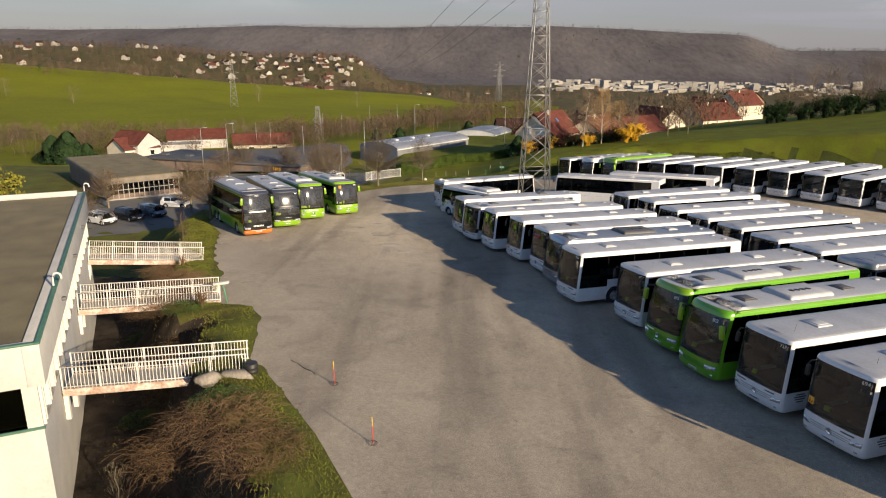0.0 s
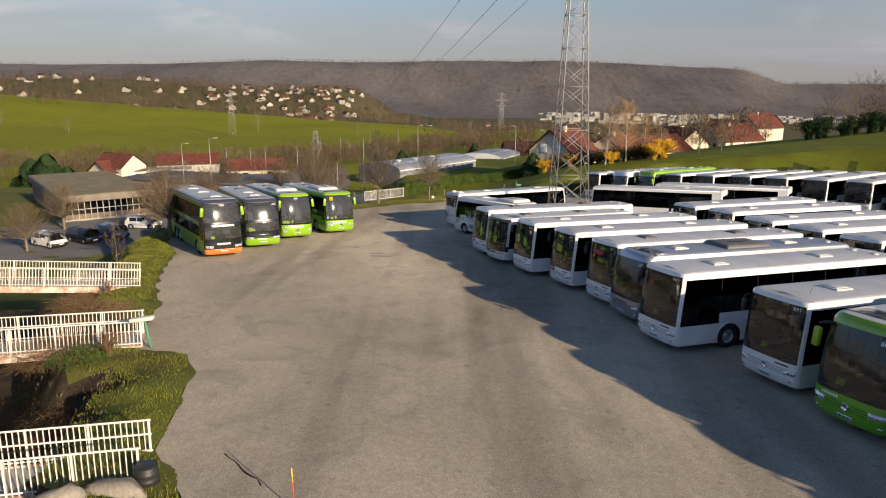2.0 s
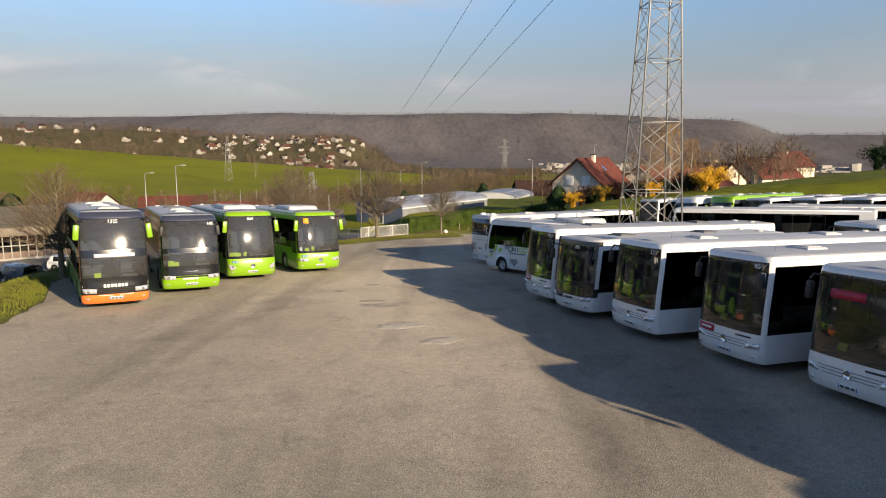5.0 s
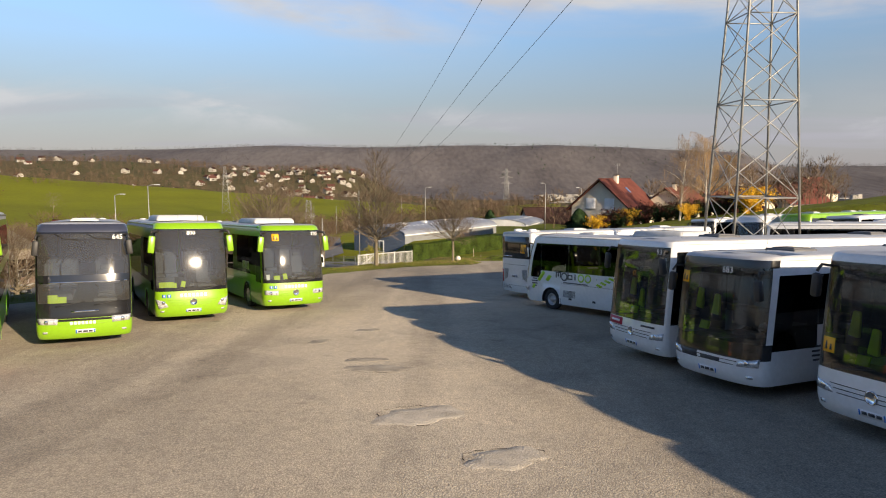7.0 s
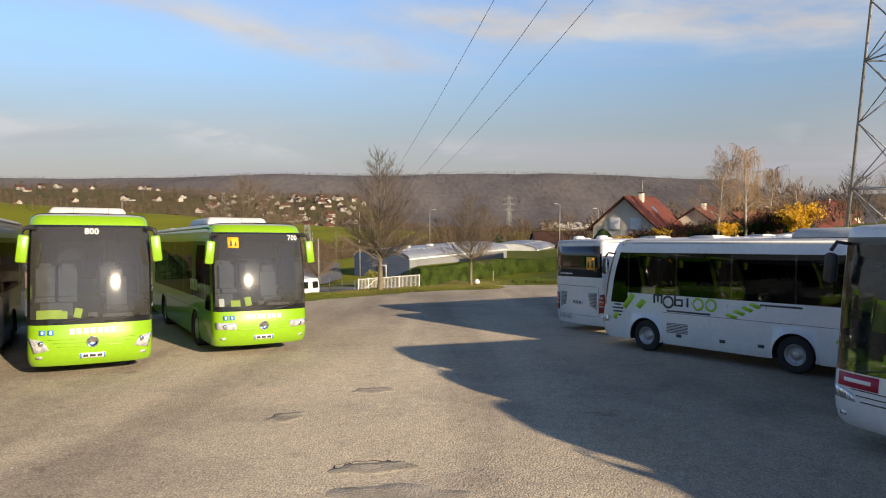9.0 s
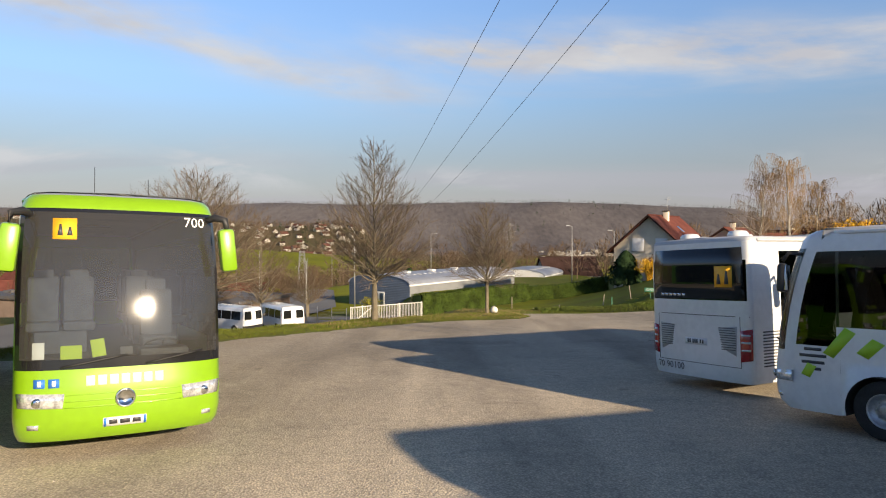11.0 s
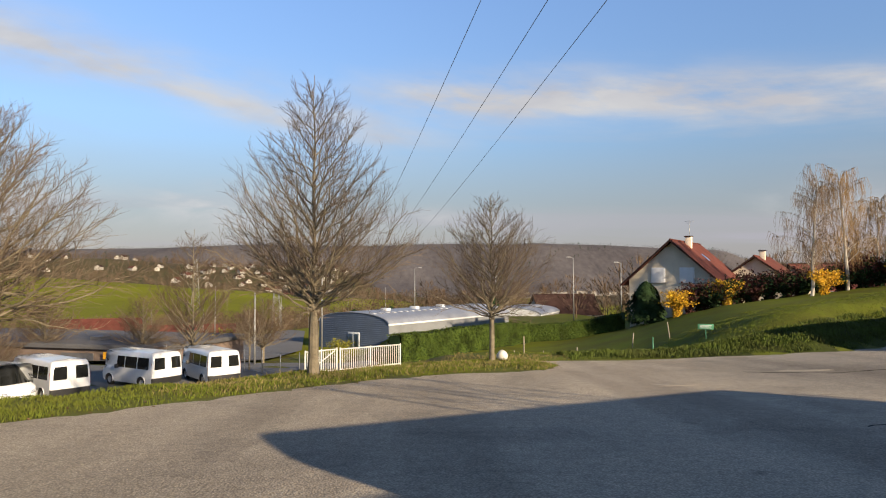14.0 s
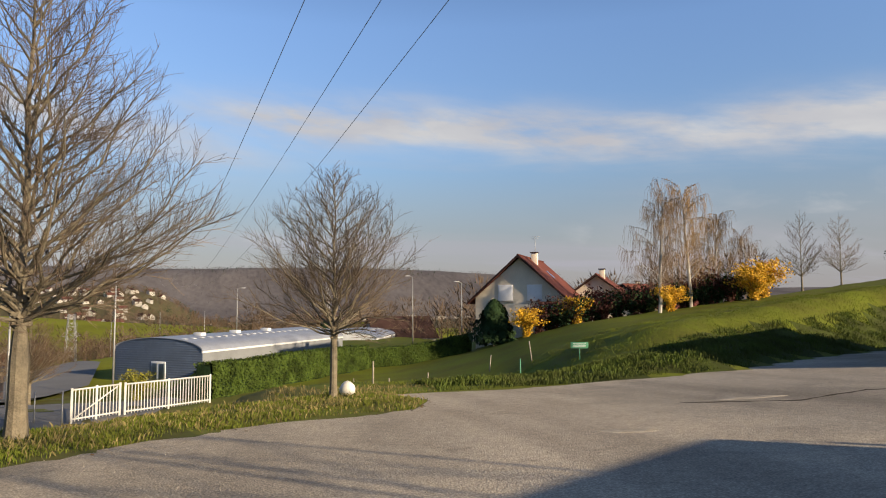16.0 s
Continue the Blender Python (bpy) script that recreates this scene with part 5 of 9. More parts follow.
for x in (-0.18, -0.12, -0.03, 0.02, 0.07, 0.15, 0.2):
    bm = bmesh.new()
    patch(bm, sh.rear, rect(x - 0.018, 1.01, x + 0.018, 1.09), 0.013, 1, 1)
    part("plate_mark", bm, M["letter_dark"], pl)
for k, txt in enumerate(("70", "90", "100")):
    letters(txt, 0.20, "speed_number", M["letter_dark"], b, lambda a, z, k=k: sh.rear(1.0 - 0.26 * k - a, 0.49 + z) + Vector((0, 0.008, 0)))
for s in (1, -1):
    bm = bmesh.new()
    patch(bm, sh.rear, ((s * 1.06, 0.72), (s * 1.262, 0.76), (s * 1.268, 1.36), (s * 1.06, 1.32)), 0.022, 3, 3)
    lamp = part("tail_lamp", bm, M["redlens"], b, "large dark red tail lamp")
    for z in (0.93, 1.08, 1.22):
        bm = bmesh.new()
        patch(bm, sh.rear, rect(s * 1.08, z, s * 1.24, z + 0.035), 0.027, 2, 1)
        part("lamp_strip", bm, M["lens"], lamp)
for x in (-0.62, 0.62):
    bm = bmesh.new()
    lathe(bm, [(0.20, 0.0), (0.21, 0.07), (0.17, 0.13), (0.06, 0.15)], Matrix.Translation((x, 11.6, 3.15)) @ Matrix.Rotation(radians(-90), 4, "Y"), 18)
    part("roof_vent", bm, M["white"], b, "white domed roof vent")
fl = sh.flank(-1)
bm = bmesh.new()
for k in range(12):
    patch(bm, fl, rect(L0 := 11.05, 0.62 + 0.06 * k, L0 + 0.75, 0.645 + 0.06 * k), 0.005, 1, 1)
part("flank_grille", bm, M["hatch_grey"], b)


# ---- more materials ----
M["roof_felt"] = material("roof_felt", (0.165, 0.138, 0.076), 0.95, spread=0.2, scale=0.5, fine=20, bump=0.4)
M["edge_green"] = material("green_edge", (0.055, 0.14, 0.10), 0.6, spread=0.15)
M["rail_white"] = material("rail_white", (0.60, 0.59, 0.55), 0.6, spread=0.10, scale=3, fine=25)
M["rust"] = material("rusty_beam", (0.55, 0.50, 0.44), 0.8, spread=0.2, scale=1.6, fine=9, dark=(0.24, 0.085, 0.03), blotch=0.50)
M["concrete"] = material("concrete", (0.30, 0.29, 0.27), 0.9, spread=0.15, scale=1.2, fine=18, bump=0.3)
M["rock"] = material("limestone", (0.24, 0.215, 0.18), 0.95, spread=0.25, scale=1.5, fine=9, bump=0.9)
M["bark"] = material("grey_bark", (0.165, 0.140, 0.098), 0.95, spread=0.3, scale=5, fine=30, bump=0.8, dark=(0.10, 0.085, 0.062), spec=0.08)
M["twig"] = material("brown_twigs", (0.135, 0.098, 0.068), 0.9, spread=0.3, scale=0.8, fine=6, spec=0.08)
M["twig_pale"] = material("pale_twigs", (0.160, 0.122, 0.086), 0.9, spread=0.3, scale=0.8, fine=6, spec=0.08)
M["catkin"] = material("birch_catkins", (0.215, 0.140, 0.068), 0.9, spread=0.3, scale=0.8, fine=6, spec=0.08)
M["twig_red"] = material("reddish_twigs", (0.110, 0.076, 0.050), 0.9, spread=0.3, scale=0.8, fine=6, spec=0.08)
M["dry"] = material("dry_bramble", (0.15, 0.098, 0.055), 0.95, spread=0.35, scale=1.2, fine=7, spec=0.08)
M["birch"] = material("birch_bark", (0.34, 0.31, 0.265), 0.85, spread=0.3, scale=3, fine=12, stretch=(1, 1, 0.25))
M["leaf"] = material("ivy_leaves", (0.055, 0.105, 0.020), 0.6, spread=0.4, scale=1.0, fine=9, spec=0.2)
M["hedge_leaf"] = material("hedge_leaves", (0.050, 0.076, 0.012), 0.7, spread=0.4, scale=1.0, fine=9, spec=0.12)
M["conifer"] = material("conifer_needles", (0.022, 0.042, 0.016), 0.8, spread=0.35, scale=1.0, fine=7, spec=0.08)
M["yellow"] = material("forsythia_bloom", (0.62, 0.36, 0.010), 0.7, spread=0.25, scale=2, fine=12)
M["blade"] = material("grass_blades", (0.092, 0.102, 0.020), 0.8, spread=0.35, scale=0.5, fine=4, dark=(0.10, 0.085, 0.03), spec=0.08)
M["blade_lush"] = material("lush_grass", (0.125, 0.142, 0.018), 0.8, spread=0.35, scale=0.5, fine=4, dark=(0.12, 0.105, 0.03), spec=0.08)
M["blade_lawn"] = material("lawn_blades", (0.085, 0.108, 0.014), 0.8, spread=0.35, scale=0.5, fine=4, dark=(0.085, 0.085, 0.02), spec=0.08)
# weed green also carries some of the shade on the bank
M["blade_bank"] = material("shaded_bank_weeds", (0.056, 0.078, 0.014), 0.8, spread=0.4, scale=0.7, fine=4, dark=(0.045, 0.045, 0.018), spec=0.08)
M["bush_red"] = material("reddish_buds", (0.085, 0.036, 0.030), 0.8, spread=0.3, scale=1.0, fine=8, spec=0.08)
M["blade_dry"] = material("dry_grass", (0.19, 0.155, 0.065), 0.85, spread=0.3, scale=1, fine=6, spec=0.08)
M["spring"] = material("budding_leaves", (0.20, 0.19, 0.030), 0.7, spread=0.3, scale=1.0, fine=8, spec=0.08)
M["tile_red"] = material("red_roof_tiles", (0.125, 0.044, 0.034), 0.85, spread=0.2, scale=0.7, fine=9, bump=0.4, piece=0.12, spec=0.08)
M["tile_far"] = material("weathered_roof_tiles", (0.105, 0.048, 0.038), 0.9, spread=0.2, scale=0.7, fine=9, piece=0.25, spec=0.08)
M["roof_slate"] = material("dark_sheet_roof", (0.085, 0.084, 0.088), 0.8, spread=0.15, scale=0.5, fine=8)
M["tile_brown"] = material("brown_roof_tiles", (0.042, 0.024, 0.021), 0.85, spread=0.2, scale=0.7, fine=9, bump=0.4, spec=0.08)
M["wall_cream"] = material("cream_render", (0.68, 0.60, 0.47), 0.9, spread=0.08, scale=0.8, fine=9, piece=0.12)
M["wall_far"] = material("pale_render", (0.38, 0.36, 0.32), 0.9, spread=0.08, scale=0.8, fine=9, piece=0.2)
M["shutter"] = material("white_shutter", (0.70, 0.70, 0.70), 0.6, spread=0.05, scale=2, fine=40)
M["clad_blue"] = material("blue_cladding", (0.105, 0.135, 0.195), 0.5, 0.2, spread=0.1, scale=0.8, fine=9)
M["clad_grey"] = material("grey_sheet_roof", (0.27, 0.29, 0.33), 0.5, 0.3, spread=0.12, scale=0.6, fine=7)
M["clad_white"] = material("white_sheet", (0.58, 0.59, 0.60), 0.55, spread=0.08, scale=0.6, fine=9)
M["clad_side"] = material("pale_grey_cladding", (0.19, 0.20, 0.21), 0.55, 0.1, spread=0.1, scale=0.8, fine=9)
M["tarp_blue"] = material("blue_panels", (0.03, 0.16, 0.42), 0.6, spread=0.2)
M["brick_wall"] = material("brownish_brick", (0.17, 0.125, 0.10), 0.9, spread=0.15, scale=1.0, fine=14, bump=0.3)
M["wood_post"] = material("weathered_post", (0.30, 0.26, 0.20), 0.9, spread=0.2, scale=4, fine=30)
M["post_green"] = material("green_post", (0.07, 0.24, 0.13), 0.6, spread=0.1)
M["red_paint"] = material("red_paint", (0.62, 0.045, 0.03), 0.5, spread=0.1)
M["yellow_paint"] = material("yellow_paint", (0.75, 0.50, 0.03), 0.5, spread=0.1)
M["car_white"] = material("car_white", (0.70, 0.71, 0.71), 0.3, spread=0.04, coat=0.8)
M["car_black"] = material("car_black", (0.015, 0.016, 0.02), 0.25, spread=0.1, coat=0.8)
M["car_blue"] = material("car_blue_grey", (0.16, 0.20, 0.26), 0.3, 0.3, spread=0.06, coat=0.8)
M["cable"] = material("dull_cable", (0.20, 0.20, 0.21), 0.7, spread=0.05)
M["fascia"] = material("brown_fascia", (0.185, 0.160, 0.128), 0.9, spread=0.15, scale=1.0, fine=14)
M["bollard"] = material("pale_stone", (0.62, 0.60, 0.55), 0.9, spread=0.1)


def gz(x, y):
    return float(ground_z(float(x), float(y)))


class Soup:
    """Many small faces gathered into one mesh."""

    def __init__(self):
        self.v, self.f = [], []

    def tube(self, pts, radii, sides=4):
        base = len(self.v)
        n = len(pts)
        for i, p in enumerate(pts):
            d = (pts[min(i + 1, n - 1)] - pts[max(i - 1, 0)])
            d = d.normalized() if d.length > 1e-9 else Vector((0, 0, 1))
            a = d.cross(Vector((0.31, 0.95, 0.05)) if abs(d.y) < 0.9 else Vector((1, 0, 0))).normalized()
            b = d.cross(a)
            for k in range(sides):
                t = k * math.tau / sides
                self.v.append(p + (a * math.cos(t) + b * math.sin(t)) * radii[i])
        for i in range(n - 1):
            for k in range(sides):
                q = base + i * sides
                self.f.append((q + k, q + (k + 1) % sides, q + sides + (k + 1) % sides, q + sides + k))

    def leaf(self, p, n, size, rnd, long=1.5):
        a = n.cross(Vector((rnd.uniform(-1, 1), rnd.uniform(-1, 1), rnd.uniform(-1, 1)))).normalized()
        b = n.cross(a).normalized()
        k = len(self.v)
        self.v += [p - a * size * 0.5, p + b * size * 0.5 * long, p + a * size * 0.5, p - b * size * 0.5 * long]
        self.f.append((k, k + 1, k + 2, k + 3))

    def blade(self, p, h, lean, w):
        k = len(self.v)
        side = Vector((-lean.y, lean.x, 0)).normalized() * w
        self.v += [p - side, p + side, p + lean * 0.5 + Vector((0, 0, h * 0.65)) + side * 0.6, p + lean + Vector((0, 0, h))]
        self.f += [(k, k + 1, k + 2), (k, k + 2, k + 3)]

    def link(self, name, mat, parent=None, label=""):
        me = bpy.data.meshes.new(name)
        me.from_pydata(self.v, [], self.f)
        me.materials.append(mat)
        me.update()
        ob = new(name, me)
        if parent is not None:
            ob.parent = parent
        if label:
            ob["label"] = label
        return ob


# ---- trees ----
def bare_tree(name, label, height, spread, trunk, seed, mats=("bark", "twig"), detail=1.0, rise=0.55, droop=0.0, limbs=13, cone=0.5, thick=0.11, twig_r=0.0042, fan=0.0):
    """A leafless tree: a tapered trunk, limbs that leave it from the fork upwards, and twigs on twigs."""
    rnd = random.Random(seed)
    root = tagged(new(name), label, "tree")
    wood, fine = Soup(), Soup()
    top = Vector((rnd.uniform(-0.2, 0.2), rnd.uniform(-0.2, 0.2), height * 0.96))

    def inside(q):
        t = (q.z - trunk * 0.75) / (height - trunk * 0.75)
        if not 0 <= t <= 1:
            return t < 0 and q.z > trunk * 0.6
        lim = (t / 0.34) ** 0.5 if t < 0.34 else (1 - (t - 0.34) / 0.66) ** (0.35 + 0.65 * cone)
        return math.hypot(q.x, q.y) < spread * lim * rnd.uniform(0.92, 1.08) + 0.25

    def bough(p, d, length, r, depth):
        n = 8 if depth == 0 else 4 if depth == 1 else 3
        pts, rad = [p], [r]
        for k in range(n):
            if k and not inside(pts[-1]):
                break
            bend = Vector((rnd.uniform(-1, 1), rnd.uniform(-1, 1), rnd.uniform(-0.6, 0.8))) * 0.16
            d = (d + bend + Vector((0, 0, rise * 0.22 - droop * 0.3 * depth))).normalized()
            pts.append(pts[-1] + d * (length / n))
            rad.append(max(r * (1 - 0.78 * (k + 1) / n), twig_r * 0.5))
        n = len(pts) - 1
        (wood if depth < 1 else fine).tube(pts, rad, 6 if depth == 0 else 4 if depth == 1 else 3)
        if depth >= 3:
            return
        kids = int(round(((9, 7, 4)[depth]) * detail * (0.7 + 0.5 * rnd.random())))
        for k in range(kids):
            t = 0.22 + 0.78 * (k + rnd.random()) / max(1, kids)
            i = min(n - 1, int(t * n))
            q = pts[i].lerp(pts[i + 1], t * n - i)
            ax = (pts[i + 1] - pts[i]).normalized()
            off = Vector((rnd.uniform(-1, 1), rnd.uniform(-1, 1), rnd.uniform(-0.2, 0.9)))
            off = (off - ax * off.dot(ax)).normalized()
            nd = (ax * 0.75 + off * rnd.uniform(0.45, 0.8)).normalized()
            bough(q, nd, length * rnd.uniform(0.34, 0.58), max(rad[i] * 0.55, twig_r), depth + 1)

    m = 9
    stem = [Vector((0.05 * math.sin(1.7 * k + seed) * (k / m), 0.05 * math.cos(1.3 * k) * (k / m), -0.25 + (height * 0.97 + 0.25) * k / m)) for k in range(m + 1)]
    srad = [thick * (1.35 if k == 0 else 1.0) * (1 - k / (m + 0.4)) ** (0.55 if k * height / m < trunk else 0.8) + 0.012 for k in range(m + 1)]
    wood.tube(stem, srad, 9)
    for k in range(limbs):
        t = (k + 0.3 * rnd.random()) / limbs
        z = trunk + (height * 0.86 - trunk) * t ** 1.5
        f = (z + 0.25) / (height * 0.97 + 0.25) * m
        i = min(m - 1, int(f))
        p = stem[i].lerp(stem[i + 1], f - i)
        az = k * 2.399 + rnd.uniform(-0.35, 0.35)
        reach = spread * (1 - cone * t) * rnd.uniform(0.85, 1.12)
        up = rise * (0.6 + 1.2 * t)
        if rnd.random() < fan:
            z = trunk + (height - trunk) * 0.30 * rnd.random()
            f = (z + 0.25) / (height * 0.97 + 0.25) * m
            i = min(m - 1, int(f))
            p = stem[i].lerp(stem[i + 1], f - i)
            e = rnd.random()
            up, reach = 0.02 + 1.8 * e ** 1.3, spread * (1.0 + 0.25 * e) * rnd.uniform(0.85, 1.1)
        d = Vector((math.cos(az), math.sin(az), up)).normalized()
        bough(p, d, min(1.25 * reach / max(0.45, math.hypot(d.x, d.y)), height * 0.66), thick * (0.36 - 0.2 * t), 0)
    wood.link("trunk", M[mats[0]], root)
    tagged(fine.link("crown", M[mats[1]], root, "bare twiggy crown"), kind="stuff")
    return root


def lime(name, label, height, spread, trunk, seed, limbs=62, point=0.8, thick=0.15, detail=1.0, mats=("bark", "twig_pale")):
    """A lime in winter: a straight leader, slender limbs that fan out from the fork and along it, low ones sagging, all ending on an egg-shaped outline."""
    rnd = random.Random(seed)
    root = tagged(new(name), label, "tree")
    wood, fine = Soup(), Soup()
    z0 = trunk * 0.82

    def reach(z):
        t = (z - z0) / (height - z0)
        if t <= 0 or t >= 1:
            return 0.0
        return spread * ((0.62 + 0.38 * math.sin(math.pi / 2 * t / 0.26)) if t < 0.26 else (1 - (t - 0.26) / 0.74) ** point)

    m = 12
    stem = [Vector((0.04 * math.sin(1.7 * k + seed) * k / m, 0.04 * math.cos(1.3 * k + seed) * k / m, -0.25 + (height * 0.985 + 0.25) * k / m)) for k in range(m + 1)]
    srad = []
    for q in stem:
        u = max(0.0, q.z) / height
        srad.append(thick * (1.0 - 0.12 * u) if q.z < trunk else thick * 0.62 * max(0.04, (1 - u)) ** 1.05 + 0.004)
    srad[0] *= 1.4
    wood.tube(stem, srad, 10)

    def on_stem(z):
        f = (z + 0.25) / (height * 0.985 + 0.25) * m
        i = min(m - 1, max(0, int(f)))
        return stem[i].lerp(stem[i + 1], f - i)

    def twig(p, d, length, r, depth):
        n = 3 if depth < 2 else 2
        pts, rad = [p], [r]
        for k in range(n):
            d = (d + Vector((rnd.gauss(0, 0.09), rnd.gauss(0, 0.09), rnd.gauss(0.05, 0.07)))).normalized()
            pts.append(pts[-1] + d * (length / n))
            rad.append(r * (1 - 0.62 * (k + 1) / n))
        fine.tube(pts, rad, 3)
        if depth >= 2:
            return
        kids = max(2, round((4.2, 1.9)[depth - 1 if depth else 0] * detail * rnd.uniform(0.7, 1.3)))
        sign = rnd.choice((1, -1))
        for k in range(kids):
            t = (0.25 + 0.75 * (k + 0.7 * rnd.random()) / kids) * n
            i = min(n - 1, int(t))
            ax = (pts[i + 1] - pts[i]).normalized()
            off = ax.cross(Vector((rnd.gauss(0, 1), rnd.gauss(0, 1), rnd.gauss(0, 1)))).normalized() * sign
            sign = -sign
            off.z += 0.25
            twig(pts[i].lerp(pts[i + 1], t - i), (ax * 0.8 + off * rnd.uniform(0.45, 0.75)).normalized(), length * rnd.uniform(0.36, 0.62), max(0.0034, r * 0.66), depth + 1)

    for k in range(limbs):
        u = (k + 0.6 * rnd.random()) / limbs
        za = trunk + (height * 0.92 - trunk) * u ** 2.1
        low = max(0.0, 1 - u / 0.55)
        el = radians(rnd.uniform(-12, 66) * low + rnd.uniform(34, 60) * (1 - low))
        az = k * 2.399 + rnd.uniform(-0.3, 0.3)
        flat = Vector((math.cos(az), math.sin(az), 0))
        p = on_stem(za)
        ln = 0.35
        while ln < height and ln * math.cos(el) < reach(za + ln * math.sin(el)):
            ln += 0.06
        ln *= rnd.uniform(0.86, 1.04)
        tip = p + (flat * math.cos(el) + Vector((0, 0, math.sin(el)))) * ln
        lift = 0.16 * ln if el < radians(14) else -0.07 * ln
        mid = p.lerp(tip, 0.5) + Vector((0, 0, lift)) + flat * (0.03 * ln)
        sway = Vector((-flat.y, flat.x, 0)) * rnd.uniform(-0.08, 0.08) * ln
        n = 8
        pts = []
        for j in range(n + 1):
            t = j / n
            q = p * (1 - t) ** 2 + (mid + sway) * (2 * t * (1 - t)) + tip * t * t
            pts.append(q + Vector((rnd.gauss(0, 1), rnd.gauss(0, 1), rnd.gauss(0, 1))) * (0.014 * ln * (1 if 0 < j < n else 0)))
        r0 = min(0.30 * thick, 0.010 + 0.0085 * ln)
        wood.tube(pts, [max(0.004, r0 * (1 - 0.85 * j / n)) for j in range(n + 1)], 5)
        kids = max(3, round((4 + 3.4 * ln) * detail))
        sign = 1
        for c in range(kids):
            t = (0.16 + 0.84 * (c + rnd.random()) / kids) * n
            i = min(n - 1, int(t))
            ax = (pts[i + 1] - pts[i]).normalized()
            off = ax.cross(Vector((rnd.gauss(0, 0.5), rnd.gauss(0, 0.5), 1.0))).normalized() * sign
            off = (off + Vector((0, 0, rnd.uniform(-0.25, 0.75)))).normalized()
            sign = -sign
            twig(pts[i].lerp(pts[i + 1], t - i), (ax * 0.85 + off * rnd.uniform(0.5, 0.8)).normalized(), (0.34 * ln * (1 - 0.62 * t / n) + 0.16) * rnd.uniform(0.7, 1.2), 0.0096 - 0.003 * t / n, 1)
    # old pruning knobs round the fork
    for k in range(7):
        a, z = k * 2.4 + seed, trunk * rnd.uniform(0.92, 1.25)
        q = on_stem(z)
        e = q + Vector((math.cos(a), math.sin(a), 0.1)) * thick * 1.15
        wood.tube([q, q.lerp(e, 0.7), e], [0.07 * thick / 0.15, 0.085 * thick / 0.15, 0.03], 6)
    wood.link("trunk", M[mats[0]], root)
    tagged(fine.link("crown", M[mats[1]], root, "bare twiggy crown"), kind="stuff")
    return root


def birch(name, label, height, seed, leaf="twig", lean=0.06):
    """A weeping birch: pale stems, rising limbs, long strands hanging from them."""
    rnd = random.Random(seed)
    root = tagged(new(name), label, "tree")
    wood, fine = Soup(), Soup()
    m = 8
    a0 = rnd.random() * math.tau
    stem = [Vector((lean * height * (k / m) ** 1.5 * math.cos(a0) + 0.06 * math.sin(2.1 * k), lean * height * (k / m) ** 1.5 * math.sin(a0) + 0.06 * math.cos(1.7 * k), -0.3 + (height * 0.94 + 0.3) * k / m)) for k in range(m + 1)]
    wood.tube(stem, [0.15 * (1 - k / m) ** 0.8 + 0.012 for k in range(m + 1)], 7)
    for k in range(34):
        u = (k + rnd.random()) / 34
        f = (0.22 + 0.74 * u) * m
        i = min(m - 1, int(f))
        p = stem[i].lerp(stem[i + 1], f - i)
        az = k * 2.399 + rnd.uniform(-0.5, 0.5)
        ln = height * (0.38 - 0.22 * u) * rnd.uniform(0.75, 1.2)
        pts = [p]
        d = Vector((math.cos(az), math.sin(az), rnd.uniform(0.9, 1.8))).normalized()
        for j in range(5):
            d = (d + Vector((rnd.gauss(0, 0.10), rnd.gauss(0, 0.10), -0.17))).normalized()
            pts.append(pts[-1] + d * ln / 5)
        wood.tube(pts, [0.034 * (1 - 0.16 * j) * (1 - 0.5 * u) for j in range(6)], 4)
        for _ in range(34):
            t = rnd.uniform(0.12, 1.0) * 5
            j = min(4, int(t))
            q = pts[j].lerp(pts[j + 1], t - j)
            out = Vector((rnd.gauss(0, 1), rnd.gauss(0, 1), 0))
            out = (out.normalized() * 0.7 + Vector((math.cos(az), math.sin(az), 0)) * 0.5) * rnd.uniform(0.2, 0.55)
            drop = height * rnd.uniform(0.05, 0.17)
            fine.tube([q, q + out * 0.6 + Vector((0, 0, 0.10)), q + out + Vector((rnd.gauss(0, .05), rnd.gauss(0, .05), -drop * 0.45)), q + out * 1.1 + Vector((rnd.gauss(0, .12), rnd.gauss(0, .12), -drop))], [0.010, 0.009, 0.008, 0.006], 3)
    wood.link("trunk", M["birch"], root)
    tagged(fine.link("crown", M[leaf], root, "hanging bare twigs"), kind="stuff")
    return root


def conifer(name, label, height, radius, seed, parent=None, at=(0, 0, 0)):
    rnd = random.Random(seed)
    root = tagged(new(name), label, "tree")
    w, s = Soup(), Soup()
    w.tube([Vector((0, 0, -0.2)), Vector((0, 0, height * 0.95))], [radius * 0.09, 0.02], 6)
    w.link("trunk", M["bark"], root)
    ph = [rnd.uniform(0, 6) for _ in range(4)]
    for k in range(4200):
        t = rnd.random() ** 0.85
        a = rnd.random() * math.tau
        lump = 1 + 0.20 * math.sin(3 * a + ph[0] + 5 * t) + 0.14 * math.sin(11 * t + ph[1] + 2 * a) + 0.08 * math.sin(23 * t + 5 * a + ph[2])
        r = radius * (1 - t) ** 0.55 * (0.55 + 0.45 * min(1, t / 0.12)) * lump * math.sqrt(rnd.uniform(0.35, 1.0))
        p = Vector((r * math.cos(a), r * math.sin(a), height * (0.03 + 0.97 * t)))
        s.leaf(p, Vector((math.cos(a), math.sin(a), rnd.uniform(-0.2, 1.0))).normalized(), radius * rnd.uniform(0.05, 0.12), rnd, 1.9)
    s.link("crown", M["conifer"], root)
    return root


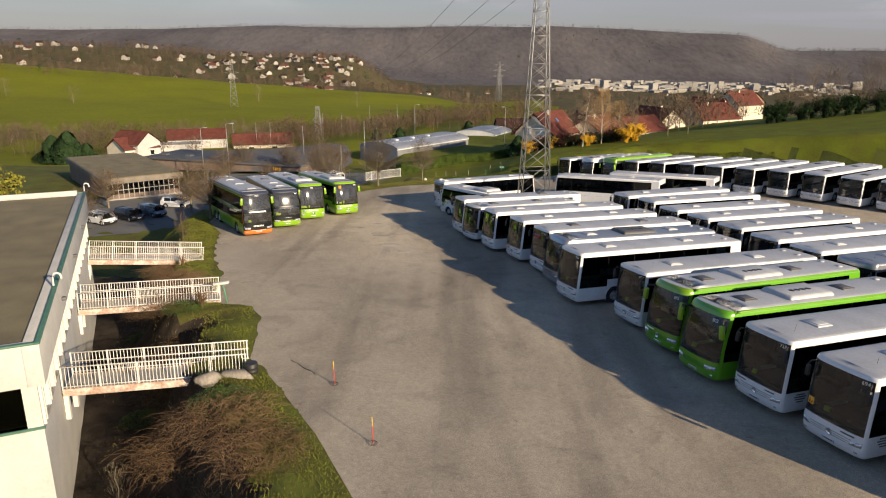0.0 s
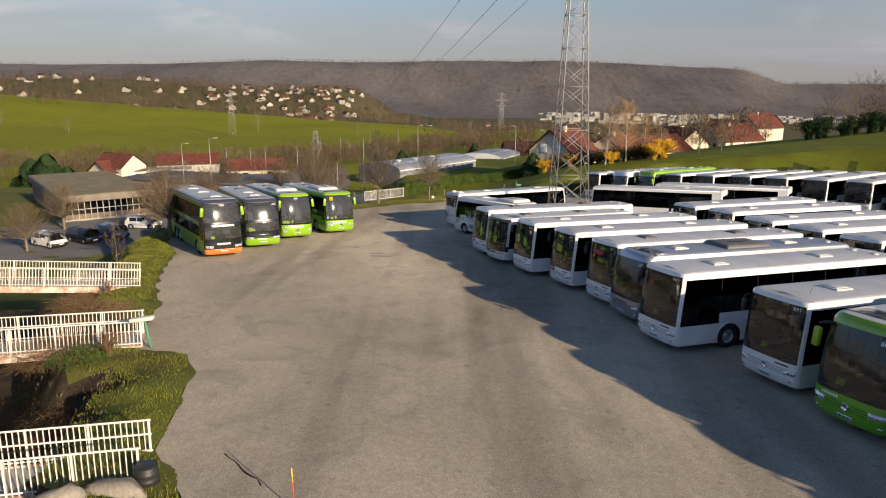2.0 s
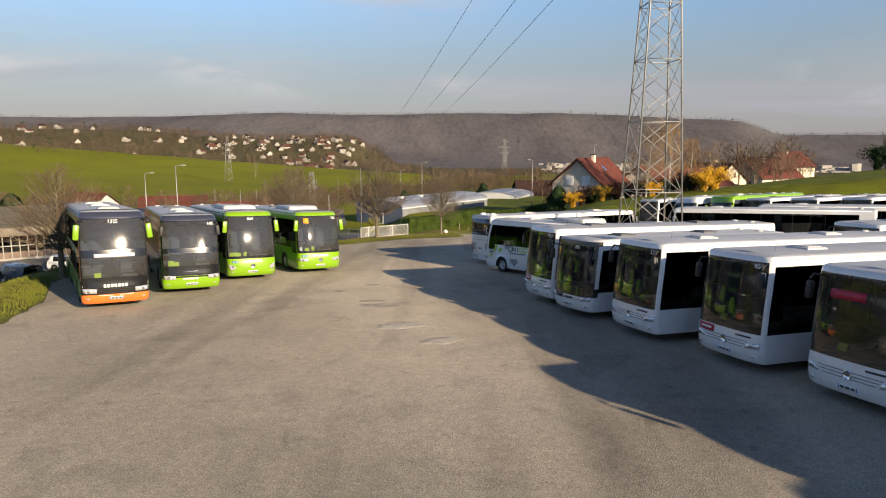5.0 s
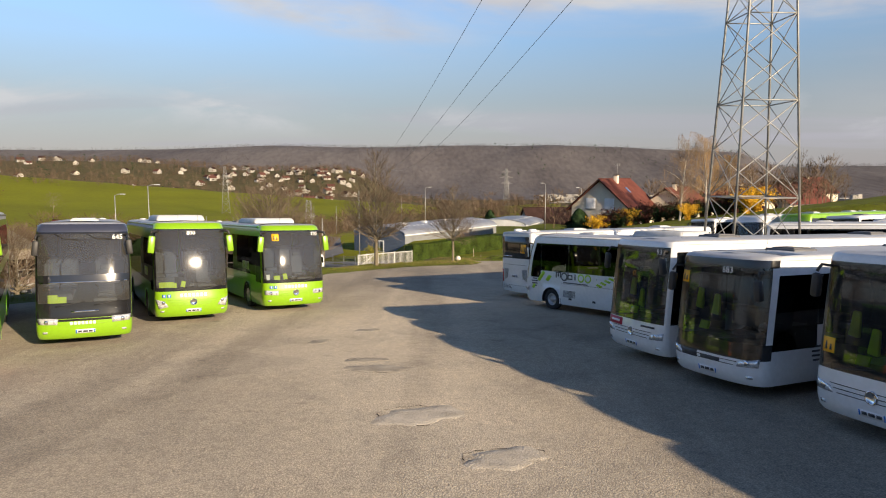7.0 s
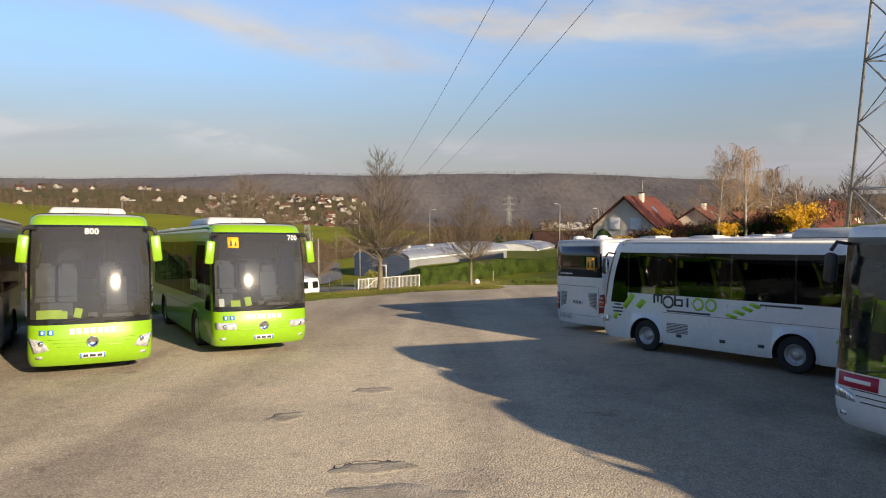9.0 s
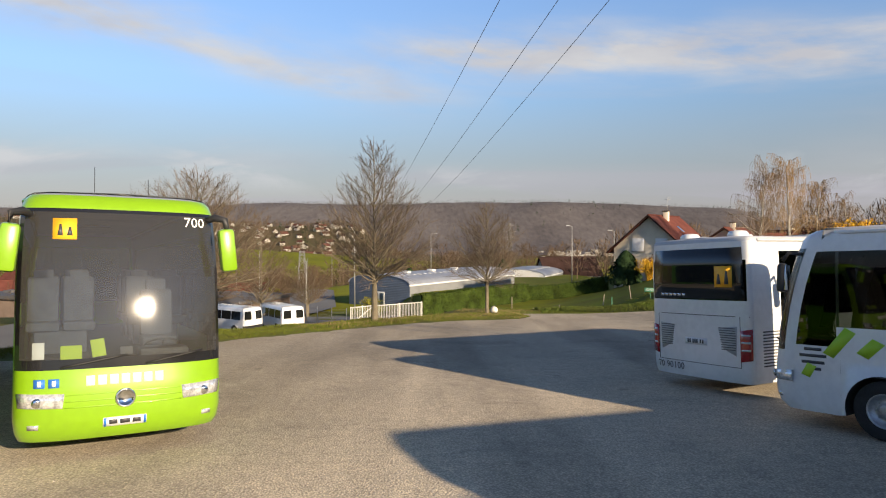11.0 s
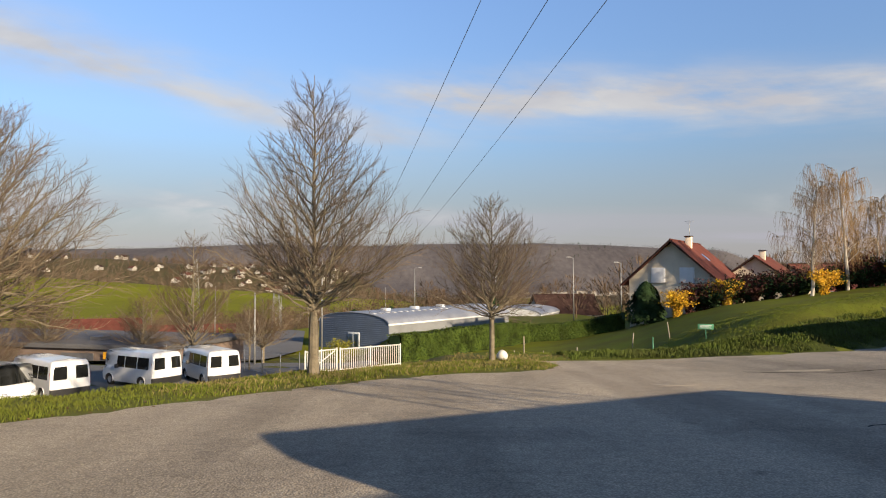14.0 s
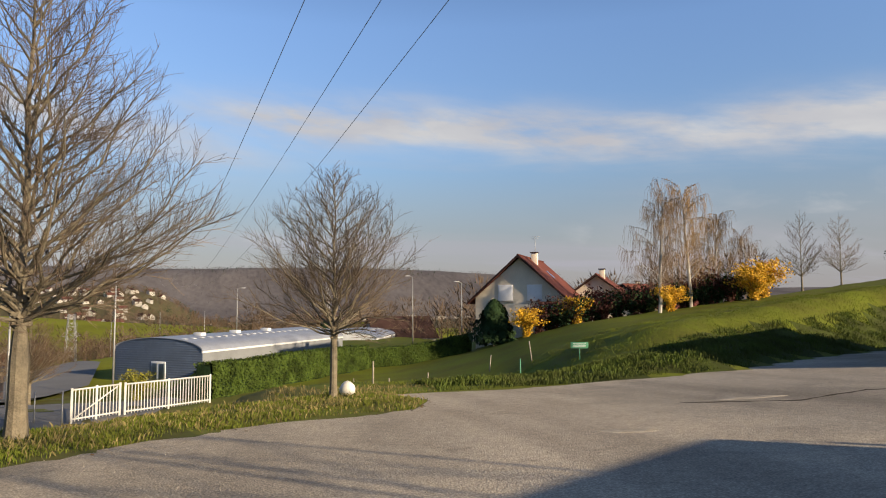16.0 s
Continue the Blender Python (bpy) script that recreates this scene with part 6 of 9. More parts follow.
def shrub(name, label, height, radius, seed, leaf, twig="twig", leaves=900, size=0.09, category="shrub", lean=0.5):
    """Arching stems with leaves or blossom along them."""
    rnd = random.Random(seed)
    root = tagged(new(name), label, category)
    s, lv = Soup(), Soup()
    stems = 46
    for k in range(stems):
        a = rnd.random() * math.tau
        r = radius * rnd.uniform(0.3, 1.0)
        h = height * rnd.uniform(0.55, 1.05) * (1 - 0.35 * r / radius)
        pts = [Vector((0.12 * radius * math.cos(a + 1), 0.12 * radius * math.sin(a + 1), -0.1))]
        for j in range(1, 6):
            t = j / 5
            pts.append(Vector((r * t ** 1.4 * math.cos(a) + rnd.uniform(-.06, .06), r * t ** 1.4 * math.sin(a) + rnd.uniform(-.06, .06), h * (1 - (1 - t) ** (1.6 + lean)))))
        s.tube(pts, [0.022, 0.017, 0.013, 0.01, 0.007, 0.004], 3)
        for j in range(leaves // stems):
            t = rnd.uniform(0.03, 1.0) * 5
            i = min(4, int(t))
            p = pts[i].lerp(pts[i + 1], t - i) + Vector((rnd.gauss(0, 1), rnd.gauss(0, 1), rnd.gauss(0, 1))) * size * 1.1
            lv.leaf(p, Vector((rnd.gauss(0, 1), rnd.gauss(0, 1), rnd.gauss(0.5, 1))).normalized(), size * rnd.uniform(0.6, 1.3), rnd, 1.4)
    s.link("branchwork", M[twig], root)
    if leaf:
        lv.link("foliage", M[leaf], root)
    return root


def at(ob, x, y, turn=0.0, k=1.0, dz=0.0):
    ob.matrix_world = Matrix.Translation((x, y, gz(x, y) + dz)) @ Matrix.Rotation(turn, 4, "Z") @ Matrix.Scale(k, 4)
    return ob


def again(ob, x, y, turn=0.0, k=1.0, dz=0.0):
    c = copy_thing(ob, Matrix())
    c.matrix_basis = Matrix.Translation((x, y, gz(x, y) + dz)) @ Matrix.Rotation(turn, 4, "Z") @ Matrix.Scale(k, 4)
    return c


at(lime("lime_tree", "bare lime tree with a tall pointed crown on the verge", 9.2, 3.3, 1.9, 11, 84, 0.76, 0.155, 1.15), -9.0, 92.9)
at(lime("lime_tree", "bare young lime tree with a round crown on the mound", 6.7, 2.95, 1.75, 23, 64, 0.62, 0.105, 1.15), -3.0, 99.6)
at(lime("lime_tree", "bare lime tree with a broad round crown on the verge", 6.5, 3.6, 1.6, 37, 84, 0.50, 0.14, 1.15), -15.4, 86.6)
at(lime("bare_tree", "bare brown tree with upright limbs behind the vans", 7.5, 2.7, 1.0, 44, 60, 0.6, 0.12, 1.0, ("bark", "twig_red")), -21.8, 119.5, 0.0, 1.3)
at(lime("bare_tree", "small bare tree beside the vans", 3.8, 1.0, 1.2, 45, 24, 0.6, 0.045, 0.8, ("bark", "twig_pale")), -17.4, 117.6, 0.0, 1.25)
low_tree = at(lime("bare_tree", "bare spreading tree beside the car park", 6.4, 3.5, 1.6, 51, 70, 0.45, 0.16, 1.0, ("bark", "twig_red")), -27.7, 107.0, 0.0, 0.68)
for x, y, a, k in ((-36.5, 112, 1.0, 0.9), (-33.6, 88.0, 2.2, 1.05), (-45.9, 90.5, 3.1, 0.85), (-43.7, 79.5, 4.0, 0.8), (-23.5, 66.5, 5.2, 0.95), (-30, 131, 1.6, 0.95), (-21, 136, 2.8, 1.0), (-40, 134, 0.3, 1.0)):
    again(low_tree, x, y, a, k)
bi = at(birch("birch_tree", "tall birch with yellowish catkin-laden hanging twigs", 11.2, 71, "catkin"), 30.4, 129.4)
again(bi, 33.8, 130.6, 2.6, 0.74)
bg = at(birch("birch_tree", "weeping birch with grey hanging twigs", 10.6, 72, "twig", 0.10), 26.6, 128.2)
again(bg, 36.6, 129.6, 1.9, 0.58)
rt = at(lime("bare_tree", "slender bare tree on the hill crest", 7.6, 2.2, 1.2, 83, 40, 0.6, 0.085, 0.9, ("bark", "twig")), 43.5, 131.0)
for x, y, a, k in ((47.0, 130, 0.8, 0.9), (70, 139, 1.7, 1.35), (73.5, 137, 2.9, 1.55), (77, 138, 4.4, 1.6), (80, 139, 0.4, 1.5), (84, 137, 2.0, 1.7), (88, 139, 3.3, 1.6), (93, 136, 5.3, 1.5)):
    again(rt, x, y, a, k)
db = at(shrub("dark_bush", "dense dark bush on the hill crest", 4.2, 3.0, 91, "conifer", "twig", 2600, 0.20), 66, 138)
for k in range(20):
    again(db, 67.5 + 1.7 * k + 0.8 * math.sin(k * 3.7), 137 + 2 * math.sin(k * 2.1), k * 1.3, 0.85 + 0.25 * math.sin(k * 1.7))

# garden edge: dark conifer, forsythias, red and dark bushes
at(conifer("cypress", "dark broad cypress at the garden edge", 4.0, 2.3, 5), 15.3, 136.6)
fo = at(shrub("forsythia", "forsythia bush in yellow bloom", 2.9, 2.0, 7, "yellow", "twig", 3400, 0.11), 17.0, 133.2)
for x, y, a, k in ((21.4, 132.6, 1.0, 0.95), (27.6, 128.2, 2.0, 0.9), (34.4, 126.6, 3.0, 1.15), (36.4, 128.0, 3.9, 1.35)):
    again(fo, x, y, a, k)
rb = at(shrub("red_bush", "bare reddish bush along the garden", 2.3, 1.9, 9, "bush_red", "twig_red", 1500, 0.12), 23.6, 131.8)
for k in range(14):
    again(rb, 18.6 + 1.3 * k, 134.2 - 0.36 * k + 0.7 * math.sin(k * 2.0), k * 1.1, 1.2 + 0.22 * math.sin(k * 1.9))
dk = at(shrub("laurel_bush", "dark evergreen bush along the garden", 2.1, 1.7, 13, "conifer", "twig", 1500, 0.14), 19.5, 134.4)
for k in range(12):
    again(dk, 20.5 + 1.45 * k, 133.2 - 0.38 * k, k * 0.9, 1.15 + 0.2 * math.sin(k * 2.3))


# ---- hedge, gate, fence posts ----
def hedge(name, label, a, b, h, w, seed, n):
    rnd = random.Random(seed)
    root = tagged(new(name), label, "hedge")
    a, b = Vector((*a, 0)), Vector((*b, 0))
    d = (b - a)
    ln = d.length
    d.normalize()
    s = Vector((-d.y, d.x, 0))
    bm = bmesh.new()
    steps = int(ln / 1.5)
    ring = []
    for k in range(steps + 1):
        p = a + d * (ln * k / steps)
        z = gz(p.x, p.y)
        ring.append([bm.verts.new(p + s * o * w * 0.42 + Vector((0, 0, z + q * h))) for o, q in ((-1, -0.1), (-1.03, 0.5), (-0.85, 0.92), (0.85, 0.92), (1.03, 0.5), (1, -0.1))])
    for q, r in zip(ring, ring[1:]):
        for k in range(5):
            bm.faces.new((q[k], q[k + 1], r[k + 1], r[k]))
    bm.faces.new(ring[0])
    bm.faces.new(ring[-1][::-1])
    part("core", bm, M["conifer"], root)
    lv = Soup()
    zs = [gz(*(a + d * (ln * k / 40)).xy) for k in range(41)]
    for k in range(n):
        t = rnd.random()
        p = a + d * (ln * t)
        z = zs[round(40 * t)]
        e = rnd.random()
        if e < 0.3:
            o, q, nn = rnd.uniform(-0.5, 0.5), 0.95 + rnd.gauss(0, 0.03), Vector((0, 0, 1))
        else:
            sg = 1 if e < 0.5 else -1
            o, q, nn = sg * 0.5 + rnd.gauss(0, 0.03), rnd.uniform(0.02, 0.97), s * sg
        p = p + s * o * w + Vector((0, 0, z + q * h))
        lv.leaf(p, (nn + Vector((rnd.gauss(0, .5), rnd.gauss(0, .5), rnd.gauss(0.3, .5)))).normalized(), rnd.uniform(0.065, 0.13), rnd, 1.3)
    tagged(lv.link("foliage", M["hedge_leaf"], root), kind="stuff")
    return root


hedge("hedge", "clipped evergreen hedge beside the drive", (-8.0, 121.6), (4.0, 139.5), 2.1, 1.3, 3, 26000)
hedge("hedge", "darker clipped hedge in front of the brown-roofed house", (4.6, 140.2), (14.0, 139.6), 1.7, 1.2, 4, 12000)


def white_gate(p0, p1, h, label):
    a, b = Vector((p0[0], p0[1], gz(*p0))), Vector((p1[0], p1[1], gz(*p1)))
    root = tagged(new("gate"), label, "gate")
    d = b - a
    n = int(Vector((d.x, d.y)).length / 0.17)
    for k in range(n + 1):
        p = a + d * (k / n)
        bm = bmesh.new()
        wide = 0.09 if k in (0, n, n // 2) else 0.035
        box(bm, p + Vector((0, 0, h / 2 + 0.06)), (wide, wide, h + (0.12 if wide > 0.05 else 0)), None, 0.006)
        part("post" if wide > 0.05 else "bar", bm, M["rail_white"], root)
    for q in (0.14, h):
        bm = bmesh.new()
        tube(bm, [a + Vector((0, 0, q + 0.03)), b + Vector((0, 0, q + 0.03))], 0.045, 4)
        part("rail", bm, M["rail_white"], root)
    return root


white_gate((-13.1, 114.2), (-11.4, 115.9), 1.45, "white slatted gate leaf")
white_gate((-11.2, 116.1), (-7.5, 119.6), 1.45, "white slatted sliding gate")
g = tagged(new("gate_brace"), "white brace of the gate leaf", "gate")
bm = bmesh.new()
tube(bm, [(-13.0, 114.28, gz(-13, 114.3) + 0.2), (-11.5, 115.8, gz(-11.5, 115.8) + 1.4)], 0.035, 4)
part("brace", bm, M["rail_white"], g)
for k in range(9):
    x, y = -13.4 - 1.35 * k, 113.9 + 0.9 * k
    f = tagged(new("wire_fence"), "grey wire fence panel between steel posts", "fence", "wire fence")
    z = gz(x, y)
    bm = bmesh.new()
    tube(bm, [(x, y, z - 0.1), (x, y, z + 1.5)], 0.03, 6)
    part("post", bm, M["steel"], f)
    for q in range(6):
        bm = bmesh.new()
        z1 = gz(x - 1.35, y + 0.9)
        tube(bm, [(x, y, z + 0.15 + 0.25 * q), (x - 1.35, y + 0.9, z1 + 0.15 + 0.25 * q)], 0.006, 3)
        part("wire", bm, M["steel"], f)
POSTS = [((8.4, 118.5), 1.0, 0.12, "wood_post"), ((7.2, 110.6), 1.15, 0.0, "post_green"), ((10.3, 116.4), 1.15, -0.16, "wood_post"), ((4.6, 118.6), 0.9, 0.05, "wood_post"), ((2.4, 119.0), 0.9, 0.0, "wood_post"), ((-1.0, 104.6), 0.8, 0.0, "wood_post"), ((0.6, 121.0), 0.9, 0.03, "wood_post")]
for (x, y), h, ln, mt in POSTS:
    bm = bmesh.new()
    tube(bm, [(0, 0, -0.2), (ln * h, 0, h)], [0.035, 0.03], 6)
    o = link_mesh("fence_post", bm, M[mt])
    tagged(o, "leaning wooden fence post in the grass" if mt == "wood_post" else "green metal fence post in the grass", "post", "fence posts")
    o.location = (x, y, gz(x, y))
s = tagged(new("sign_board"), "small green sign board on a post in the grass", "sign")
s.matrix_world = Matrix.Translation((9.7, 109.3, gz(9.7, 109.3))) @ Matrix.Rotation(radians(-24), 4, "Z")
bm = bmesh.new()
tube(bm, [(0, 0.02, -0.2), (0, 0.02, 0.85)], 0.022, 6)
part("post", bm, M["post_green"], s)
bm = bmesh.new()
box(bm, (0, 0, 0.72), (0.82, 0.03, 0.30), None, 0.008)
bd = part("board", bm, M["post_green"], s)
bm = bmesh.new()
for z in (0.79, 0.72, 0.65):
    box(bm, (0, -0.018, z), (0.6, 0.006, 0.022))
part("board_marks", bm, M["sign_white"], bd)
bm = bmesh.new()
bmesh.ops.create_icosphere(bm, subdivisions=2, radius=0.24)
for v in bm.verts:
    v.co.z *= 0.9
    v.co += v.normal * 0.02 * math.sin(17 * v.co.x + 11 * v.co.z)
o = tagged(link_mesh("boundary_stone", bm, M["bollard"]), "rounded pale stone at the foot of a young tree", "stone")
o.location = (-2.55, 99.9, gz(-2.55, 99.9) + 0.18)


# ---- pylon and cables ----
def lattice(name, foot, width, top, height, turn, thick, label, step=1.30, arms=()):
    root = tagged(new(name), label, "pylon")
    root.matrix_world = Matrix.Translation(foot) @ Matrix.Rotation(turn, 4, "Z")

    def half(z):
        return width / 2 + (top / 2 - width / 2) * min(1, z / height)
    levels = [0.0]
    while levels[-1] < height:
        levels.append(levels[-1] + max(0.7, step * half(levels[-1]) * 1.2))
    levels[-1] = height
    c4 = ((1, 1), (-1, 1), (-1, -1), (1, -1))
    for sx, sy in c4:
        bm = bmesh.new()
        tube(bm, [(sx * half(z), sy * half(z), z) for z in (0, height)], thick, 4)
        part("leg", bm, M["steel"], root)
    for k in range(4):
        (ax, ay), (bx, by) = c4[k], c4[(k + 1) % 4]
        for n, (z0, z1) in enumerate(zip(levels, levels[1:])):
            h0, h1 = half(z0), half(z1)
            bm = bmesh.new()
            tube(bm, [(ax * h0, ay * h0, z0), (bx * h1, by * h1, z1)], thick * 0.42, 4)
            tube(bm, [(bx * h0, by * h0, z0), (ax * h1, ay * h1, z1)], thick * 0.42, 4)
            part("bracing", bm, M["steel"], root)
            if n % 2:
                bm = bmesh.new()
                tube(bm, [(ax * h1, ay * h1, z1), (bx * h1, by * h1, z1)], thick * 0.5, 4)
                part("crossbar", bm, M["steel"], root)
    for z, r in arms:
        for s in (1, -1):
            bm = bmesh.new()
            for y in (-half(z), half(z)):
                tube(bm, [(s * half(z), y, z), (s * r, 0, z + 0.3)], thick * 0.6, 4)
                tube(bm, [(s * half(z), y, z + 1.3), (s * r, 0, z + 0.3)], thick * 0.5, 4)
            part("arm", bm, M["steel"], root)
    return root


PYLON = Vector((9.9, 71.7, float(yard_z(9.9, 71.7)) - 0.1))
lattice("pylon", PYLON, 3.14, 0.5, 31, radians(2.3), 0.058, "grey steel lattice pylon between the parked buses", arms=((23.0, 3.6), (26.5, 4.2), (29.5, 3.0)))
cr = Matrix.Rotation(radians(24), 3, "Z")
FAR = Vector((-92, 760, 18))
for r, z, fx in ((-4.2, 26.6, 0), (0.0, 26.2, 13), (4.2, 26.6, 26)):
    bm = bmesh.new()
    a, b = Vector((9.55, 70.5, PYLON.z)) + cr @ Vector((r, 0, z)), FAR + Vector((fx, 0, 0))
    pts = [a.lerp(b, k / 40) - Vector((0, 0, 4 * 16.0 * (k / 40) * (1 - k / 40))) for k in range(41)]
    tube(bm, pts, 0.030, 6)
    tagged(link_mesh("power_cable", bm, M["cable"]), "thin dark power cable from the pylon", "cable", "power cables")


# ---- hall with footbridges ----
def hall_frame():
    u, n = Vector((-0.41, 0.912, 0)).normalized(), Vector((0.912, 0.41, 0)).normalized()
    m = Matrix((n, u, Vector((0, 0, 1)))).transposed().to_4x4()
    m.translation = (-16.4, 26.1, -2.25)
    return m


HALL = hall_frame()
S0, S1, DEEP = -4.9, 24.2, 15.0
hall = tagged(new("office_hall"), "white rendered flat-roofed hall with green roof edge", "building")
hall.matrix_world = HALL


def blk(name, lo, hi, mat, parent=None, bevel=0.0, label=""):
    bm = bmesh.new()
    lo, hi = Vector(lo), Vector(hi)
    box(bm, (lo + hi) / 2, hi - lo, None, bevel)
    return part(name, bm, mat, parent or hall, label)


mid = (S0 + S1) / 2
blk("lower_wall", (-DEEP, S0, -4.6), (0.0, S1, 0.0), M["render_white"])
blk("breast_wall", (-0.25, S0 + 0.25, 0.0), (0.0, S1 - 0.25, 1.0), M["render_white"])
blk("end_wall", (-DEEP, S0, 0.0), (0.0, S0 + 0.25, 1.0), M["render_white"])
blk("end_wall", (-DEEP, S1 - 0.25, 0.0), (0.0, S1, 4.2), M["render_white"])
blk("rear_wall", (-DEEP, S0 + 0.25, 0.0), (-DEEP + 0.25, S1 - 0.25, 4.2), M["render_white"])
blk("fascia", (-0.25, S0 - 0.15, 2.7), (0.30, S1 + 0.15, 4.28), M["render_white"], None, 0.02)
blk("fascia", (-DEEP, S0 - 0.15, 2.7), (-0.25, S0 + 0.3, 4.28), M["render_white"], None, 0.02)
blk("floor_slab", (-DEEP + 0.25, S0 + 0.25, -0.02), (-0.25, S1 - 0.25, 0.06), M["concrete"])
blk("roof", (-DEEP, S0 + 0.3, 4.0), (-0.25, S1 - 0.1, 4.16), M["roof_felt"], None, 0, "dark felt flat roof")
for lo, hi in (((0.16, S0 - 0.2, 4.28), (0.34, S1 + 0.2, 4.36)), ((-DEEP, S0 - 0.2, 4.28), (0.16, S0 - 0.04, 4.36)), ((-DEEP, S1 + 0.04, 4.28), (0.16, S1 + 0.2, 4.36))):
    blk("roof_edge", lo, hi, M["edge_green"], None, 0.01, "green metal roof edge")
blk("kerb_strip", (-DEEP, S1 - 0.1, 4.0), (-0.25, S1 + 0.04, 4.5), M["render_white"])
blk("sill_band", (-DEEP, S0 - 0.06, 0.96), (0.06, S0 + 0.0, 1.06), M["edge_green"])
blk("sill_band", (0.0, S0, 0.98), (0.07, S1, 1.04), M["concrete"])
n = 19
for k in range(n):
    y = S0 + 0.2 + (S1 - S0 - 0.4) * k / (n - 1)
    for dy in (0.0, 0.34):
        if k == n - 1 and dy:
            continue
        blk("mullion", (-0.14, y - 0.05 + dy, 1.04), (0.10, y + 0.05 + dy, 2.7), M["rail_white"])
for k in range(n - 1):
    y = S0 + 0.2 + (S1 - S0 - 0.4) * k / (n - 1)
    y1 = S0 + 0.2 + (S1 - S0 - 0.4) * (k + 1) / (n - 1)
    blk("window_pane", (-0.12, y + 0.06, 1.06), (-0.10, y1 - 0.06, 2.68), M["tint"])
blk("corner_post", (-0.5, S0, 1.0), (0.0, S0 + 0.25, 2.7), M["render_white"])
for k in range(5):
    x = -3.2 * k - 3.4
    blk("corner_post", (x - 0.2, S0, 1.0), (x + 0.2, S0 + 0.25, 2.7), M["render_white"])
    blk("window_pane", (x + 0.2, S0 + 0.1, 1.0), (x + 2.7 if k else -0.5, S0 + 0.12, 2.7), M["tint"])
for y in (1.5, 24.6):
    bm = bmesh.new()
    tube(bm, [(0.2, y, 4.2)] + [(0.2 + 0.17 - 0.17 * math.cos(a), y, 4.75 + 0.17 * math.sin(a)) for a in (0, 0.6, 1.2, 1.9, 2.5, math.pi)] + [(0.54, y, 4.62)], 0.05, 8)
    part("vent_pipe", bm, M["rail_white"], hall)
for y in (2.6, 10.0, 17.0):
    blk("wall_lamp", (0.30, y - 0.12, 3.3), (0.48, y + 0.12, 3.45), M["hatch_grey"], None, 0.02)

# inside the hall, dim behind the panes
blk("partition", (-6.2, S0 + 0.3, 0.06), (-6.0, S1 - 0.3, 4.0), M["render_white"])


def footbridge(s, drop, skew=0.0):
    root = tagged(new("footbridge"), "white railed footbridge from the hall to the yard", "footbridge", "footbridges")
    root.matrix_world = HALL @ Matrix.Translation((0.0, s, 0.0)) @ Matrix.Rotation(radians(skew), 4, "Z") @ Matrix.Rotation(math.atan2(drop, 7.7), 4, "Y")
    ln, w = 7.8, 1.55
    blk("deck", (0.07, 0.06, -0.13), (ln, w - 0.06, 0.0), M["concrete"], root)
    for y in (0.0, w):
        blk("beam", (0.07, y - 0.06, -0.30), (ln, y + 0.06, 0.03), M["rust"], root, 0.01, "white beam with rust streaks")
        for z in (0.12, 0.62, 1.04):
            if z == 0.62 and y == 0.0:
                continue
            bm = bmesh.new()
            tube(bm, [(0.07, y, z), (ln, y, z)], 0.028, 6)
            part("rail", bm, M["rail_white"], root)
        nb = 52
        bar = mesh_of("baluster", lambda b: box(b, (0, 0, 0.5), (0.026, 0.026, 1.0)), M["rail_white"], 0)
        for k in range(nb + 1):
            use("baluster", bar, root, (0.10 + (ln - 0.14) * k / nb, y, 0.04))
        for k in range(6):
            blk("post", (0.08 + (ln - 0.14) * k / 5 - 0.025, y - 0.03, -0.2), (0.08 + (ln - 0.14) * k / 5 + 0.025, y + 0.03, 1.07), M["rail_white"], root)
    blk("bracket", (0.02, 0.1, -1.5), (0.22, 0.3, -0.3), M["rail_white"], root)
    blk("bracket", (0.02, w - 0.3, -1.5), (0.22, w - 0.1, -0.3), M["rail_white"], root)
    return root


for s, d, skew in ((0.25, 0.12, -11.0), (10.55, 0.42, -3.0), (21.2, 0.95, 0.0)):
    footbridge(s, d, skew)

# at the yard's edge: drum, lamp on a post, marker stakes
bm = bmesh.new()
lathe(bm, [(0.27, 0.0), (0.29, 0.03), (0.285, 0.18), (0.30, 0.20), (0.285, 0.22), (0.285, 0.36), (0.30, 0.38), (0.285, 0.40), (0.285, 0.54), (0.26, 0.57), (0.05, 0.56)], Matrix.Rotation(radians(-90), 4, "Y"), 20)
o = tagged(link_mesh("drum", bm, M["black"]), "black metal drum beside the footbridge", "drum")
o.location = (-8.6, 27.75, float(yard_z(-8.6, 27.75)))
o = tagged(new("post_lamp"), "white lamp head on a leaning green post", "lamp")
o.location = (-13.0, 38.3, gz(-13.0, 38.3))
bm = bmesh.new()
tube(bm, [(0, 0, -0.2), (-0.18, 0, 1.25)], 0.045, 8)
part("post", bm, M["post_green"], o)
bm = bmesh.new()
box(bm, (-0.3, 0.02, 1.30), (0.95, 0.28, 0.16), Matrix.Rotation(radians(-8), 3, "Y"), 0.04)
part("lamp_head", bm, M["rail_white"], o)
